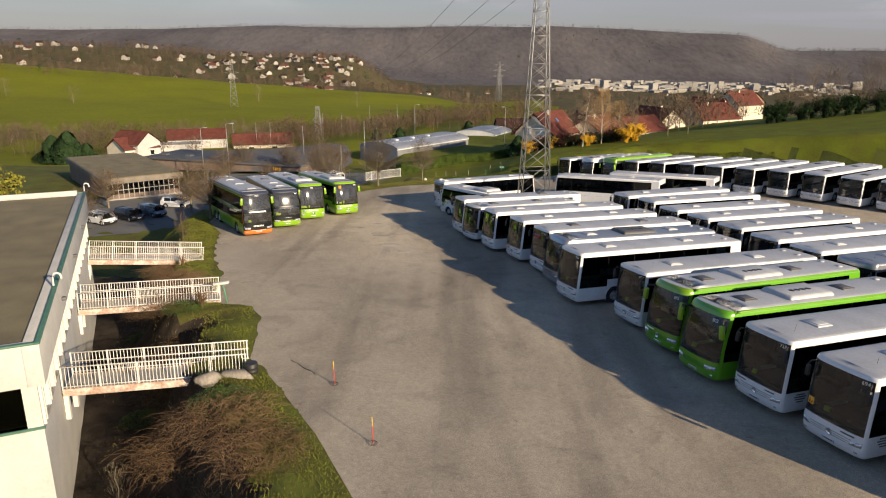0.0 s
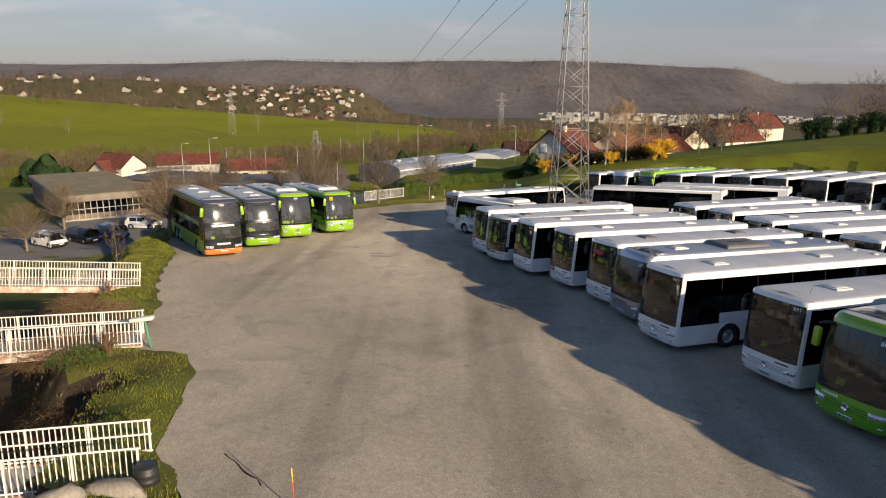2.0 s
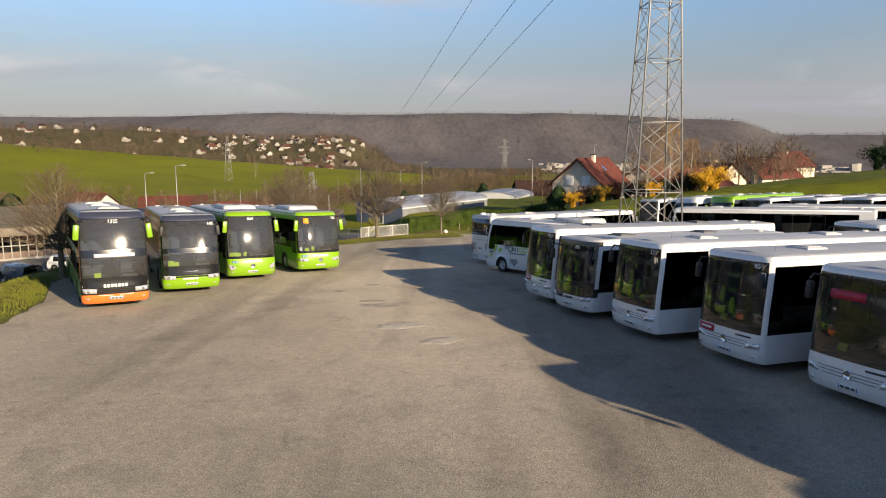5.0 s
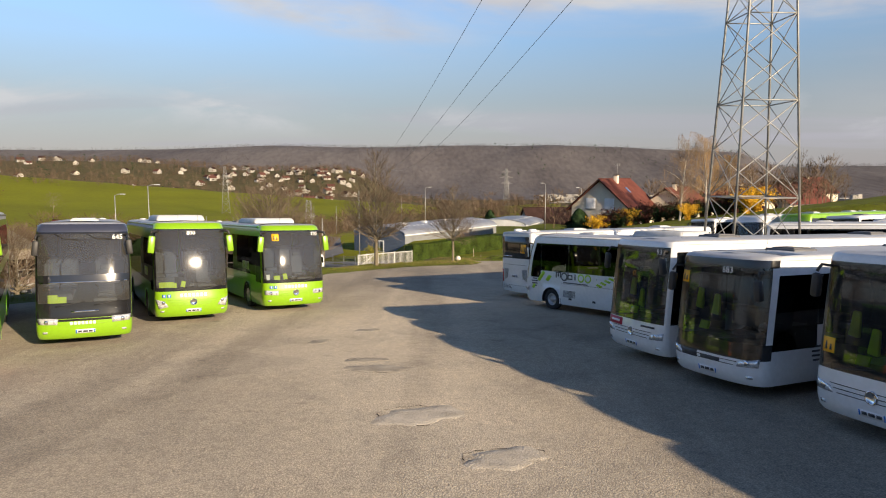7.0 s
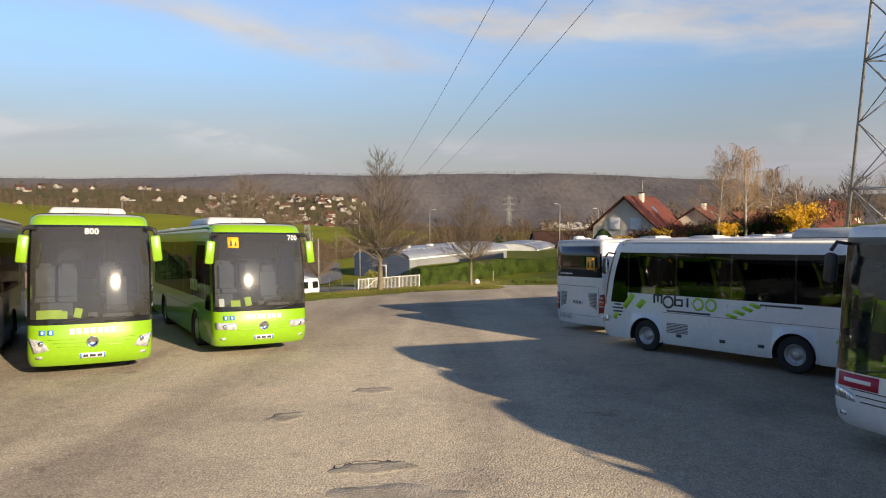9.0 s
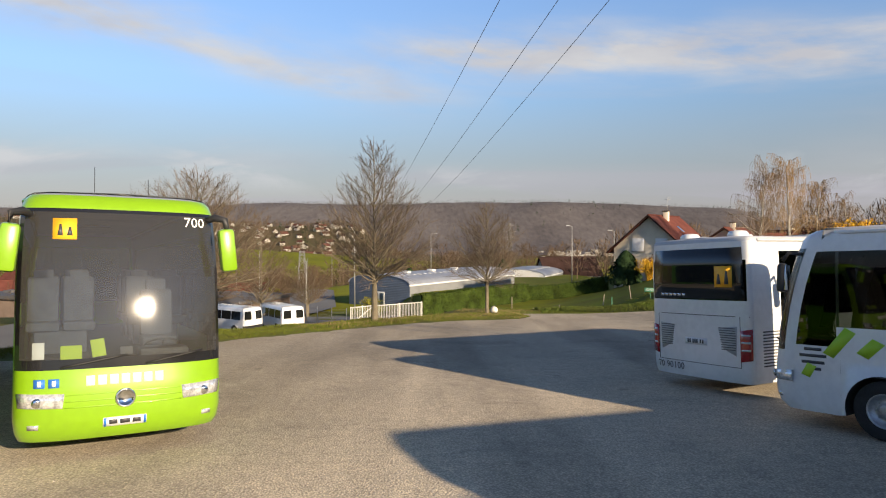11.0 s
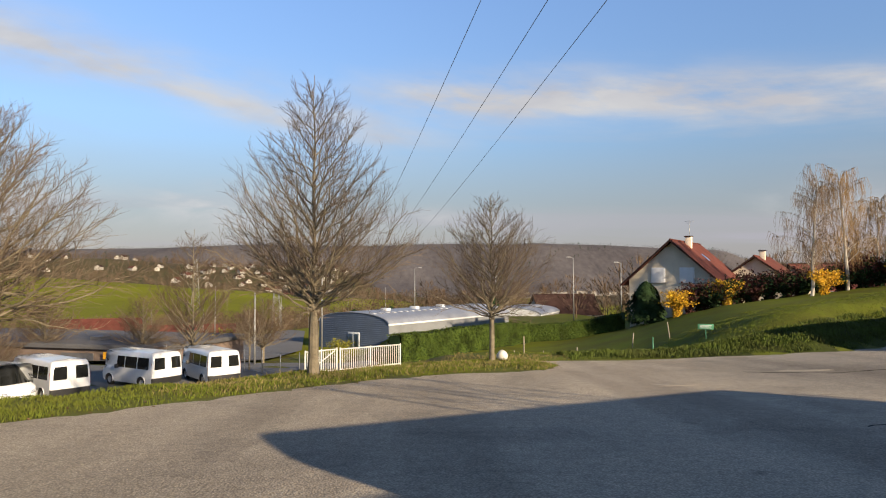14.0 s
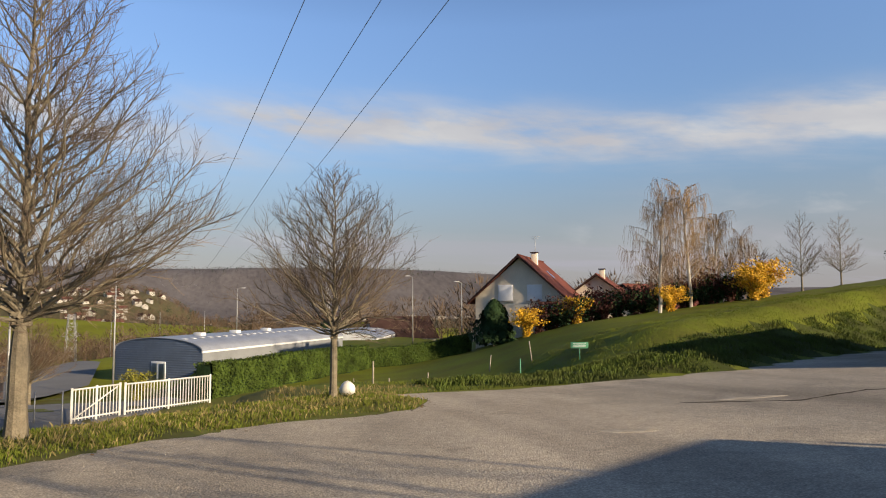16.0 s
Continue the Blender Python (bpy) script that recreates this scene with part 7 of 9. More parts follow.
for x, y in ((-2.49, 21.63), (-4.69, 26.69)):
    o = tagged(new("marker_stake"), "red and yellow marker stake in a ring foot", "stake", "marker stakes")
    o.location = (x, y, float(yard_z(x, y)))
    bm = bmesh.new()
    tube(bm, [(0, 0, 0.02), (0, 0, 0.72)], 0.015, 8)
    part("shaft", bm, M["red_paint"], o)
    bm = bmesh.new()
    tube(bm, [(0, 0, 0.72), (-0.01, 0, 1.1)], 0.015, 8)
    part("tip", bm, M["yellow_paint"], o)
    bm = bmesh.new()
    tube(bm, [(0.17 * math.cos(k * math.tau / 16), 0.17 * math.sin(k * math.tau / 16), 0.03) for k in range(17)], 0.008, 5, False)
    for a in (0.3, 2.4, 4.5):
        tube(bm, [(0.17 * math.cos(a), 0.17 * math.sin(a), 0.03), (0, 0, 0.16)], 0.007, 4)
    part("foot_ring", bm, M["black"], o)


# ---- houses and sheds below the yard ----
def frame_at(x, y, z, deg):
    return Matrix.Translation((x, y, z)) @ Matrix.Rotation(radians(deg), 4, "Z")


def house(label, m, w, l, eave, ridge, wall="wall_cream", roof="tile_red", over=0.45, gable_windows=(), side_windows=(), chimneys=(), skylights=(), base=1.2, name="house", category="house", shutters=True, plain=False):
    """A gabled house: the gable w wide faces -y at y = 0, the ridge runs l back along y; heights over its floor."""
    root = tagged(new(name), label, category)
    root.matrix_world = m
    bm = bmesh.new()
    h = w / 2
    pts = [(-h, 0, -base), (h, 0, -base), (h, 0, eave), (0, 0, ridge - 0.12), (-h, 0, eave)]
    prism(bm, [Vector(p) for p in pts], (0, l, 0))
    bmesh.ops.recalc_face_normals(bm, faces=bm.faces)
    part("wall", bm, M[wall], root, smooth=0)
    slope = (ridge - eave) / h
    for s in (1, -1):
        bm = bmesh.new()
        e = Vector((s * (h + over), -over, eave - slope * over))
        q = [e, Vector((0, -over, ridge)), Vector((0, l + over, ridge)), Vector((s * (h + over), l + over, eave - slope * over))]
        prism(bm, q, (0, 0, 0.16))
        bmesh.ops.recalc_face_normals(bm, faces=bm.faces)
        part("roof_slope", bm, M[roof], root, smooth=0)
        if plain:
            continue
        bm = bmesh.new()
        tube(bm, [q[0] + Vector((s * 0.03, 0, 0.05)), q[3] + Vector((s * 0.03, 0, 0.05))], 0.06, 6)
        part("gutter", bm, M["hatch_grey"], root)
        bm = bmesh.new()
        d = (q[1] - q[0])
        prism(bm, [q[0] + Vector((0, -0.03, -0.06)), q[1] + Vector((0, -0.03, -0.06)), q[1] + Vector((0, -0.03, 0.18)), q[0] + Vector((0, -0.03, 0.18))], (0, 0.05, 0))
        bmesh.ops.recalc_face_normals(bm, faces=bm.faces)
        part("barge_board", bm, M["tile_brown"], root, smooth=0)
    if not plain:
        bm = bmesh.new()
        tube(bm, [(0, -over, ridge + 0.15), (0, l + over, ridge + 0.15)], 0.10, 6)
        part("ridge_cap", bm, M[roof], root)
    for x, z, ww, hh in gable_windows:
        bm = bmesh.new()
        box(bm, (x, -0.03, z), (ww + 0.16, 0.10, hh + 0.16), None, 0.01)
        wd = part("window", bm, M["shutter"], root)
        bm = bmesh.new()
        box(bm, (x, -0.10, z), (ww, 0.05, hh), None, 0.006)
        part("shutter" if shutters else "pane", bm, M["shutter"] if shutters else M["rear_glass"], wd)
        bm = bmesh.new()
        box(bm, (x, -0.10, z - hh / 2 - 0.12), (ww + 0.3, 0.22, 0.08), None, 0.01)
        part("sill", bm, M["concrete"], wd)
    for s, y, z, ww, hh in side_windows:
        bm = bmesh.new()
        box(bm, (s * (h + 0.02), y, z), (0.08, ww + 0.14, hh + 0.14), None, 0.01)
        wd = part("window", bm, M["shutter"], root)
        bm = bmesh.new()
        box(bm, (s * (h + 0.05), y, z), (0.05, ww, hh), None, 0.006)
        part("pane", bm, M["rear_glass"], wd)
    for x, y, hh in chimneys:
        zr = ridge - slope * abs(x)
        bm = bmesh.new()
        box(bm, (x, y, zr + hh / 2 - 0.2), (0.62, 0.62, hh + 0.4), None, 0.02)
        ch = part("chimney", bm, M["wall_cream"], root)
        bm = bmesh.new()
        box(bm, (x, y, zr + hh + 0.05), (0.8, 0.8, 0.10), None, 0.02)
        part("chimney_cap", bm, M["tile_brown"], ch)
    for s, y, t in skylights:
        bm = bmesh.new()
        a = math.atan(slope)
        box(bm, (s * h * t, y, ridge - slope * h * t + 0.2), (1.1, 0.8, 0.06), Matrix.Rotation(s * a, 3, "Y"), 0.01)
        part("skylight", bm, M["chrome"], root)
    return root


big = house("cream house with a red-brown tiled roof and closed shutters", frame_at(18.8, 139.2, -6.6, -34), 8.6, 12.5, 3.3, 7.15, chimneys=((0.5, 5.2, 1.1),), gable_windows=((-1.35, 3.75, 1.25, 1.35), (1.45, 3.75, 1.25, 1.35)), skylights=((1, 6.5, 0.45),), over=0.7, roof="tile_red", base=2.5)
bm = bmesh.new()
tube(bm, [(0.5, 5.6, 7.3), (0.5, 5.6, 9.6)], 0.025, 5)
for z, r in ((9.5, 0.5), (9.3, 0.35)):
    tube(bm, [(0.5 - r, 5.6, z), (0.5 + r, 5.6, z)], 0.015, 4)
part("aerial", bm, M["steel"], big)
house("second tiled house behind the garden", frame_at(30.5, 146.0, -6.8, -34), 9, 14, 2.6, 5.9, chimneys=((0.3, 4, 1.0),), base=3)
house("low cream house with a red tiled roof", frame_at(41, 158, -7.2, -55), 9, 12, 2.5, 5.5, base=4)
house("white house with a brown tiled roof", frame_at(17.2, 216.0, -13.4, -80), 9.0, 13, 2.3, 6.2, wall="wall_far", roof="tile_brown", gable_windows=((0, 3.2, 1.0, 1.0),), shutters=False, side_windows=((1, 4, 1.3, 1.2, 1.2), (1, 8, 1.3, 1.2, 1.2)), base=3)
for x, y, z, deg, w, l, e, r, tag in ((60, 178, -7.8, 22, 9, 13, 3.0, 6.6, "pinkish house with a red tiled hipped roof"), (71, 196, -8.0, -62, 10, 15, 3.0, 7.0, "cream house with a long red tiled roof"), (88, 214, -8.0, 30, 10, 12, 3.2, 7.4, "house with a bright red tiled roof"),
                                (98, 237, -7.2, -60, 10, 13, 3.6, 7.8, "large house with a red tiled roof"), (112, 246, -6.4, 15, 8, 9, 3.0, 6.2, "small white house with a red roof"), (52, 190, -9.5, -50, 8, 10, 3.0, 6.4, "house with a dormer under red tiles"), (44, 205, -10.5, 10, 8, 10, 2.8, 6, "house with a dark red roof")):
    house(tag, frame_at(x, y, z, deg), w, l, e, r, chimneys=((0.4, l * 0.4, 0.9),), side_windows=((-1, 3, 1.4, 1.0, 1.2), (-1, 6, 1.4, 1.0, 1.2), (1, 4, 1.4, 1.0, 1.2)), gable_windows=((-1.5, 1.6, 1.0, 1.2), (1.5, 1.6, 1.0, 1.2)), shutters=False, base=4)
# red-roofed buildings on the far side of the car park
house("white house with a red roof at the field's foot", frame_at(-81.5, 187.3, -16.0, 66), 8.0, 10, 4.2, 7.2, wall="render_white", roof="tile_red", gable_windows=((0.8, 1.6, 1.3, 1.2),), shutters=False, base=3)
house("low house with red roof and two skylights", frame_at(-89.5, 184.5, -15.6, -35), 9, 10, 2.6, 5.2, roof="tile_red", skylights=((-1, 3, 0.5), (-1, 6, 0.5)), base=3)
house("long white depot building with a dark red roof", frame_at(-97.0, 239.0, -20.6, -70), 9, 19.5, 4.0, 6.9, wall="render_white", roof="tile_red", base=4)
house("workshop with a long red roof", frame_at(-74.5, 241.0, -22.2, -75), 9, 20, 3.8, 6.9, wall="wall_cream", roof="tile_red", side_windows=((1, 6, 2.0, 1.8, 1.6), (1, 14, 2.0, 1.8, 1.6)), base=4)
house("white outbuilding with small parapet", frame_at(-97, 229, -20.6, -70), 6, 14, 3.2, 3.6, wall="render_white", roof="concrete", over=0.1, base=4)


def vault_shed(label, m, w, l, eave, rise, wall, roof, cap=()):
    """A shed with a vaulted roof and a ribbed front."""
    root = tagged(new("shed"), label, "shed")
    root.matrix_world = m
    n = 14
    arc = [(w / 2 * math.cos(math.pi * k / n), eave + rise * math.sin(math.pi * k / n)) for k in range(n + 1)]
    bm = bmesh.new()
    prism(bm, [Vector((w / 2, 0, -1.5))] + [Vector((x, 0, z)) for x, z in arc] + [Vector((-w / 2, 0, -1.5))], (0, l, 0))
    bmesh.ops.recalc_face_normals(bm, faces=bm.faces)
    part("wall", bm, M["clad_side"], root, smooth=0)
    bm = bmesh.new()
    prism(bm, [Vector((w / 2, -0.03, -1.5))] + [Vector((x, -0.03, z)) for x, z in arc] + [Vector((-w / 2, -0.03, -1.5))], (0, 0.026, 0))
    bmesh.ops.recalc_face_normals(bm, faces=bm.faces)
    part("front_cladding", bm, M[wall], root, smooth=0)
    z = -0.2
    while z < eave + rise * 0.9:
        t = 0 if z <= eave else math.asin(min(1, (z - eave) / rise))
        bm = bmesh.new()
        half = w / 2 * math.cos(t) - 0.04
        box(bm, (0, -0.04, z), (2 * half, 0.05, 0.10), None, 0.012)
        part("cladding_rib", bm, M[wall], root)
        z += 0.24
    bm = bmesh.new()
    o = [(x * 1.02, z + 0.06) for x, z in arc]
    i2 = [(x, z) for x, z in arc]
    prism(bm, [Vector((x, -0.15, z)) for x, z in o] + [Vector((x, -0.15, z)) for x, z in i2[::-1]], (0, l + 0.3, 0))
    bmesh.ops.recalc_face_normals(bm, faces=bm.faces)
    part("roof", bm, M[roof], root)
    for k in range(int(l / 1.25)):
        bm = bmesh.new()
        y = 0.6 + 1.25 * k
        a = 1.05
        box(bm, (w / 2 * math.cos(a) * 1.02, y, eave + rise * math.sin(a) + 0.10), (0.5, 0.45, 0.05), Matrix.Rotation(math.atan2(rise * math.cos(a), w / 2 * math.sin(a)), 3, "Y"), 0.01)
        part("roof_light", bm, M["clad_white"], root)
    bm = bmesh.new()
    box(bm, (w / 2 - 0.02, l / 2, eave - 0.05), (0.20, l + 0.2, 0.24), None, 0.03)
    part("eaves_gutter", bm, M["clad_white"], root)
    return root


side, up = Vector((0.60, 0.80)), Vector((-0.80, 0.60))
m = Matrix(((-up.x, side.x, 0, 0), (-up.y, side.y, 0, 0), (0, 0, 1, 0), (0, 0, 0, 1)))
m = Matrix.Translation((-14.8, 155.6, -11.5)) @ m
sh1 = vault_shed("blue-grey clad shed with a vaulted grey sheet roof", m, 11.6, 28.0, 2.9, 1.25, "clad_blue", "clad_grey")
bm = bmesh.new()
box(bm, (0.2, -0.05, 0.6), (1.9, 0.12, 2.3), None, 0.02)
dr = part("door", bm, M["clad_white"], sh1)
for x in (-0.35, 0.65):
    bm = bmesh.new()
    box(bm, (x + 0.05, -0.12, 0.7), (0.75, 0.04, 1.7), None, 0.01)
    part("pane", bm, M["pane"], dr)
for y in (5.0, 11.0, 17.0):
    bm = bmesh.new()
    box(bm, (1.0, y, 4.25), (1.1, 0.8, 0.5), None, 0.05)
    part("roof_vent", bm, M["clad_white"], sh1)
sh2 = vault_shed("white shed with a shallow vaulted roof", Matrix.Translation((9.5, 199.0, -13.6)) @ Matrix.Rotation(radians(-24), 4, "Z"), 12.5, 15, 3.3, 1.3, "clad_white", "clad_grey")
bm = bmesh.new()
box(bm, (2.0, -0.08, 1.8), (0.9, 0.08, 0.9), None, 0.01)
part("window", bm, M["tarp_blue"], sh2)
o = tagged(new("container"), "blue sheeted lean-to between the sheds", "container")
bm = bmesh.new()
box(bm, (13.0, 188.0, -13.2), (5.5, 4.0, 2.4), Matrix.Rotation(radians(30), 3, "Z"), 0.06)
part("body", bm, M["tarp_blue"], o)
o = tagged(new("container"), "dark box trailer near the hedge", "container")
bm = bmesh.new()
box(bm, (16.4, 190.0, -12.8), (3.4, 2.4, 2.0), Matrix.Rotation(radians(20), 3, "Z"), 0.06)
part("body", bm, M["clad_blue"], o)

W_DEEP = 26.0
# flat-roofed workshop with a row of tall windows
ws = tagged(new("workshop"), "low brown workshop with flat roof and long window band", "workshop")
e1, e2 = Vector((0.29, 0.957, 0)), Vector((-0.957, 0.29, 0))
w1, w2 = Vector((0.786, 0.618, 0)), Vector((-0.618, 0.786, 0))
wm = Matrix((w1 * 0.77, w2, Vector((0, 0, 1)))).transposed().to_4x4()
wm.translation = (-48.2, 94.8, -8.75)
ws.matrix_world = wm
blk("wall", (0, 0.15, -0.6), (13.6, W_DEEP, 1.0), M["brick_wall"], ws)
blk("rear_wall", (0, 10, 1.0), (13.6, W_DEEP, 2.6), M["brick_wall"], ws)
blk("end_wall", (0, 0.15, 1.0), (0.3, 10, 2.6), M["brick_wall"], ws)
blk("end_wall", (13.3, 0.15, 1.0), (13.6, 10, 2.6), M["brick_wall"], ws)
blk("fascia", (-0.5, -0.5, 2.6), (14.1, W_DEEP + 0.4, 3.4), M["fascia"], ws, 0.03)
blk("roof", (-0.3, -0.3, 3.4), (13.9, W_DEEP + 0.2, 3.48), M["roof_felt"], ws)
blk("plinth", (-0.1, 0.0, 0.0), (13.7, 0.15, 0.35), M["concrete"], ws)
for k in range(15):
    blk("mullion", (0.3 + 13.0 * k / 14 - 0.06, 0.02, 0.35), (0.3 + 13.0 * k / 14 + 0.06, 0.16, 2.6), M["concrete"], ws)
for k in range(14):
    blk("window_pane", (0.36 + 13.0 * k / 14, 0.09, 1.0), (0.24 + 13.0 * (k + 1) / 14, 0.11, 2.6), M["pane"], ws)
blk("transom", (0.3, 0.03, 1.55), (13.3, 0.15, 1.65), M["concrete"], ws)
long_ = tagged(new("long_workshop"), "long low building with a flat grey roof", "workshop")
lm = Matrix((e1, e2, Vector((0, 0, 1)))).transposed().to_4x4()
lm.translation = (-27.5, 129.0, -11.2)
long_.matrix_world = lm
blk("wall", (0, 0, -0.6), (12, 36, 2.2), M["brick_wall"], long_)
blk("roof", (-0.4, -0.4, 2.2), (12.4, 36.4, 2.6), M["roof_slate"], long_, 0.03)
for k in range(6):
    blk("roof_vent", (3, 3 + 6 * k, 2.6), (4.2, 4.2 + 6 * k, 2.9), M["hatch_grey"], long_)
blk("fascia_sign", (-0.46, 4.0, 1.4), (-0.40, 5.6, 2.0), M["school"], long_)
blk("door", (-0.06, 7.0, -0.4), (0.0, 10.4, 1.8), M["hatch_grey"], long_)

# car park and drive
drape("car_park", [(-70, 74), (-52, 72), (-38, 76), (-30, 82), (-24.5, 92), (-20, 101), (-14.5, 110), (-10, 116.5), (-9, 122), (-16, 132), (-24, 124), (-40, 123), (-44, 104), (-60, 84)], M["road"], 0.05, 2.0, ground_z, "dark asphalt car park below the yard", "pavement")
drape("depot_yard", [(-24, 126), (-20, 150), (-26, 185), (-40, 215), (-50, 236), (-98, 224), (-80, 180), (-66, 150), (-44, 126)], M["road"], 0.35, 4.0, ground_z, "dark asphalt yard round the depot buildings", "pavement")


# ---- cars and vans ----
def car(label, m, L, half, levels, paint, glass_from, glass_to, sides, van=False, name="car", school=None, group=""):
    root = tagged(new(name), label, name, group)
    root.matrix_world = m
    ax = (0.9, L - (1.05 if van else 0.85))
    aw = 0.40
    ys = sorted({ax[0] - aw, ax[0] + aw, ax[1] - aw, ax[1] + aw, L - 0.35} | {q for s in sides for q in s})
    lv = with_heights(levels, [0.68])
    sh = Shell(L, half, lv, ys, 0.34, 0.14, 2.6)

    def region(kind, a, z, side):
        if kind == "T":
            return "roof"
        if kind == "F":
            return "windscreen" if glass_from[0] < z < glass_from[1] and a < 0.93 else "bonnet" if z > 0.55 else "bumper"
        if kind == "R":
            if van and z < 0.62:
                return "rear_bumper"
            return ("rear_window" + (("l" if side > 0 else "r") if van else "")) if glass_to[0] < z < glass_to[1] and (0.2 if van else -1) < a < (0.85 if van else 0.9) else "tailgate"
        if z < 0.68 and any(abs(a - q) < aw - 0.01 for q in ax):
            return None
        if glass_to[0] < z < glass_to[1]:
            for k, (y0, y1) in enumerate(sides):
                if y0 < a < y1:
                    return f"side_window{k}" + ("l" if side > 0 else "r")
        return "body"
    for key, bm in sorted(sh.skin(region).items()):
        base = key[:11] if key.startswith(("side_window", "rear_window")) else key
        mat = M["rear_glass"] if "window" in base or base == "windscreen" else M["black"] if base == "rear_bumper" or base == "bumper" and not van else M[paint]
        part(base, bm, mat, root)
    for a in ax:
        for s in (1, -1):
            pan, well = arch_bm(half, a, levels[0][0], 0.68, 0.36, 0.31, s, aw)
            part("arch_panel", pan, M[paint], root)
            part("wheel_well", well, M["black"], root)
            w = use("wheel", CACHE["tyre"], root, (s * (half - 0.12), a, 0.31), (0, 0, 0 if s > 0 else math.pi), (0.62,) * 3)
            use("rim", CACHE["rim"], w)
    for s in (1, -1):
        bm = bmesh.new()
        patch(bm, sh.front, ((s * half * 0.52, 0.60), (s * half * 0.92, 0.64), (s * half * 0.93, 0.80), (s * half * 0.6, 0.74)), 0.01)
        part("headlamp", bm, M["lens"], root)
        bm = bmesh.new()
        patch(bm, sh.rear, rect(s * half * 0.86, 0.72, s * half * 0.99, 1.42 if van else 0.95), 0.014, 2, 2)
        part("rear_lamp", bm, M["redlens"], root)
        bm = bmesh.new()
        box(bm, (s * (half + 0.10), sides[0][0] + 0.12, glass_to[0] + 0.08), (0.2, 0.12, 0.22 if van else 0.15), None, 0.03)
        part("door_mirror", bm, M["black"] if van else M[paint], root)
    bm = bmesh.new()
    patch(bm, sh.front, rect(-0.45, 0.42, 0.45, 0.54), 0.006, 4, 1)
    part("grille", bm, M["black"], root)
    for at_ in (sh.front, sh.rear):
        bm = bmesh.new()
        patch(bm, at_, rect(-0.25, 0.40 if at_ == sh.front else 0.62, 0.25, 0.50 if at_ == sh.front else 0.72), 0.012, 2, 1)
        part("number_plate", bm, M["plate"], root)
    if van:
        bm = bmesh.new()
        patch(bm, sh.rear, rect(-0.008, 0.45, 0.008, 1.8), 0.003, 1, 3)
        part("door_seam", bm, M["black"], root)
        if school:
            bm = bmesh.new()
            patch(bm, sh.rear, rect(school[0] - 0.17, school[1] - 0.17, school[0] + 0.17, school[1] + 0.17), 0.012, 2, 2)
            sg = part("school_sign", bm, M["yellow_paint"], root)
            bm = bmesh.new()
            patch(bm, sh.rear, ((school[0] - 0.07, school[1] - 0.1), (school[0] + 0.07, school[1] - 0.1), (school[0] + 0.03, school[1] + 0.1), (school[0] - 0.03, school[1] + 0.1)), 0.016, 1, 1)
            part("school_mark", bm, M["letter_dark"], sg)
    return root


HATCH = [(0.20, 0.95, 0.10, 0.05), (0.32, 0.99, 0.02, 0.0), (0.58, 1.0, 0.0, 0.0), (0.74, 0.99, 0.10, 0.02), (0.86, 0.97, 0.42, 0.03), (0.95, 0.95, 0.95, 0.05), (1.18, 0.88, 1.32, 0.22), (1.38, 0.80, 1.68, 0.42), (1.46, 0.70, 1.95, 0.62), (1.49, 0.5, 2.25, 0.95)]
VAN = [(0.24, 0.95, 0.12, 0.06), (0.36, 0.99, 0.03, 0.0), (0.62, 1.0, 0.0, 0.0), (0.90, 1.0, 0.10, 0.0), (1.06, 0.995, 0.42, 0.0), (1.14, 0.99, 0.62, 0.0), (1.40, 0.97, 0.92, 0.01), (1.68, 0.94, 1.22, 0.04), (1.84, 0.90, 1.45, 0.08), (1.92, 0.83, 1.72, 0.16), (1.95, 0.68, 2.1, 0.4)]


def ground_frame(x, y, deg, lift=0.05):
    """Front middle of a car at x, y; its tail points deg degrees from the x axis."""
    return Matrix.Translation((x, y, gz(x, y) + lift)) @ Matrix.Rotation(radians(deg - 90), 4, "Z")


for x, y, deg, paint, tag in ((-40.6, 80.4, 150, "car_white", "white hatchback parked in the car park"), (-38.4, 83.0, 150, "car_black", "black hatchback parked in the car park"), (-36.2, 84.9, 150, "car_blue", "blue-grey hatchback parked in the car park"), (-34.9, 91.5, 175, "car_white", "white hatchback parked under a bare tree")):
    car(tag, ground_frame(x, y, deg), 4.15, 0.88, HATCH, paint, (0.90, 1.40), (0.95, 1.40), ((1.55, 2.5), (2.56, 3.45)), group="cars in the car park")
for x, y, deg, sg in ((-26.2, 101.2, -205, None), (-24.0, 103.6, -205, None), (-26.6, 108.6, -38, (0.35, 1.42)), (-23.8, 112.4, -33, (0.35, 1.42)), (-20.0, 114.8, -52, (0.3, 0.95))):
    car("white minibus van parked below the yard" if sg else "white van facing the yard in the car park", ground_frame(x, y, deg), 4.85, 0.95, VAN, "car_white", (1.06, 1.80), (1.04, 1.74), ((1.62, 2.3), (2.36, 3.4), (3.46, 4.45)), True, "van", sg, "vans below the yard")
# a lower line of poles
def lamp_post(x, y, h, label="tall grey street lamp", arm=0.9):
    root = tagged(new("street_lamp"), label, "street lamp", "street lamps")
    root.location = (x, y, gz(x, y))
    bm = bmesh.new()
    tube(bm, [(0, 0, -0.2), (0, 0, h)], [0.09, 0.05], 8)
    part("pole", bm, M["steel"], root)
    if arm:
        bm = bmesh.new()
        tube(bm, [(0, 0, h - 0.05), (arm * 0.5, 0, h + 0.12), (arm, 0, h + 0.15)], 0.035, 6)
        part("arm", bm, M["steel"], root)
        bm = bmesh.new()
        box(bm, (arm + 0.2, 0, h + 0.14), (0.6, 0.22, 0.10), None, 0.03)
        part("lamp_head", bm, M["hatch_white"], root)


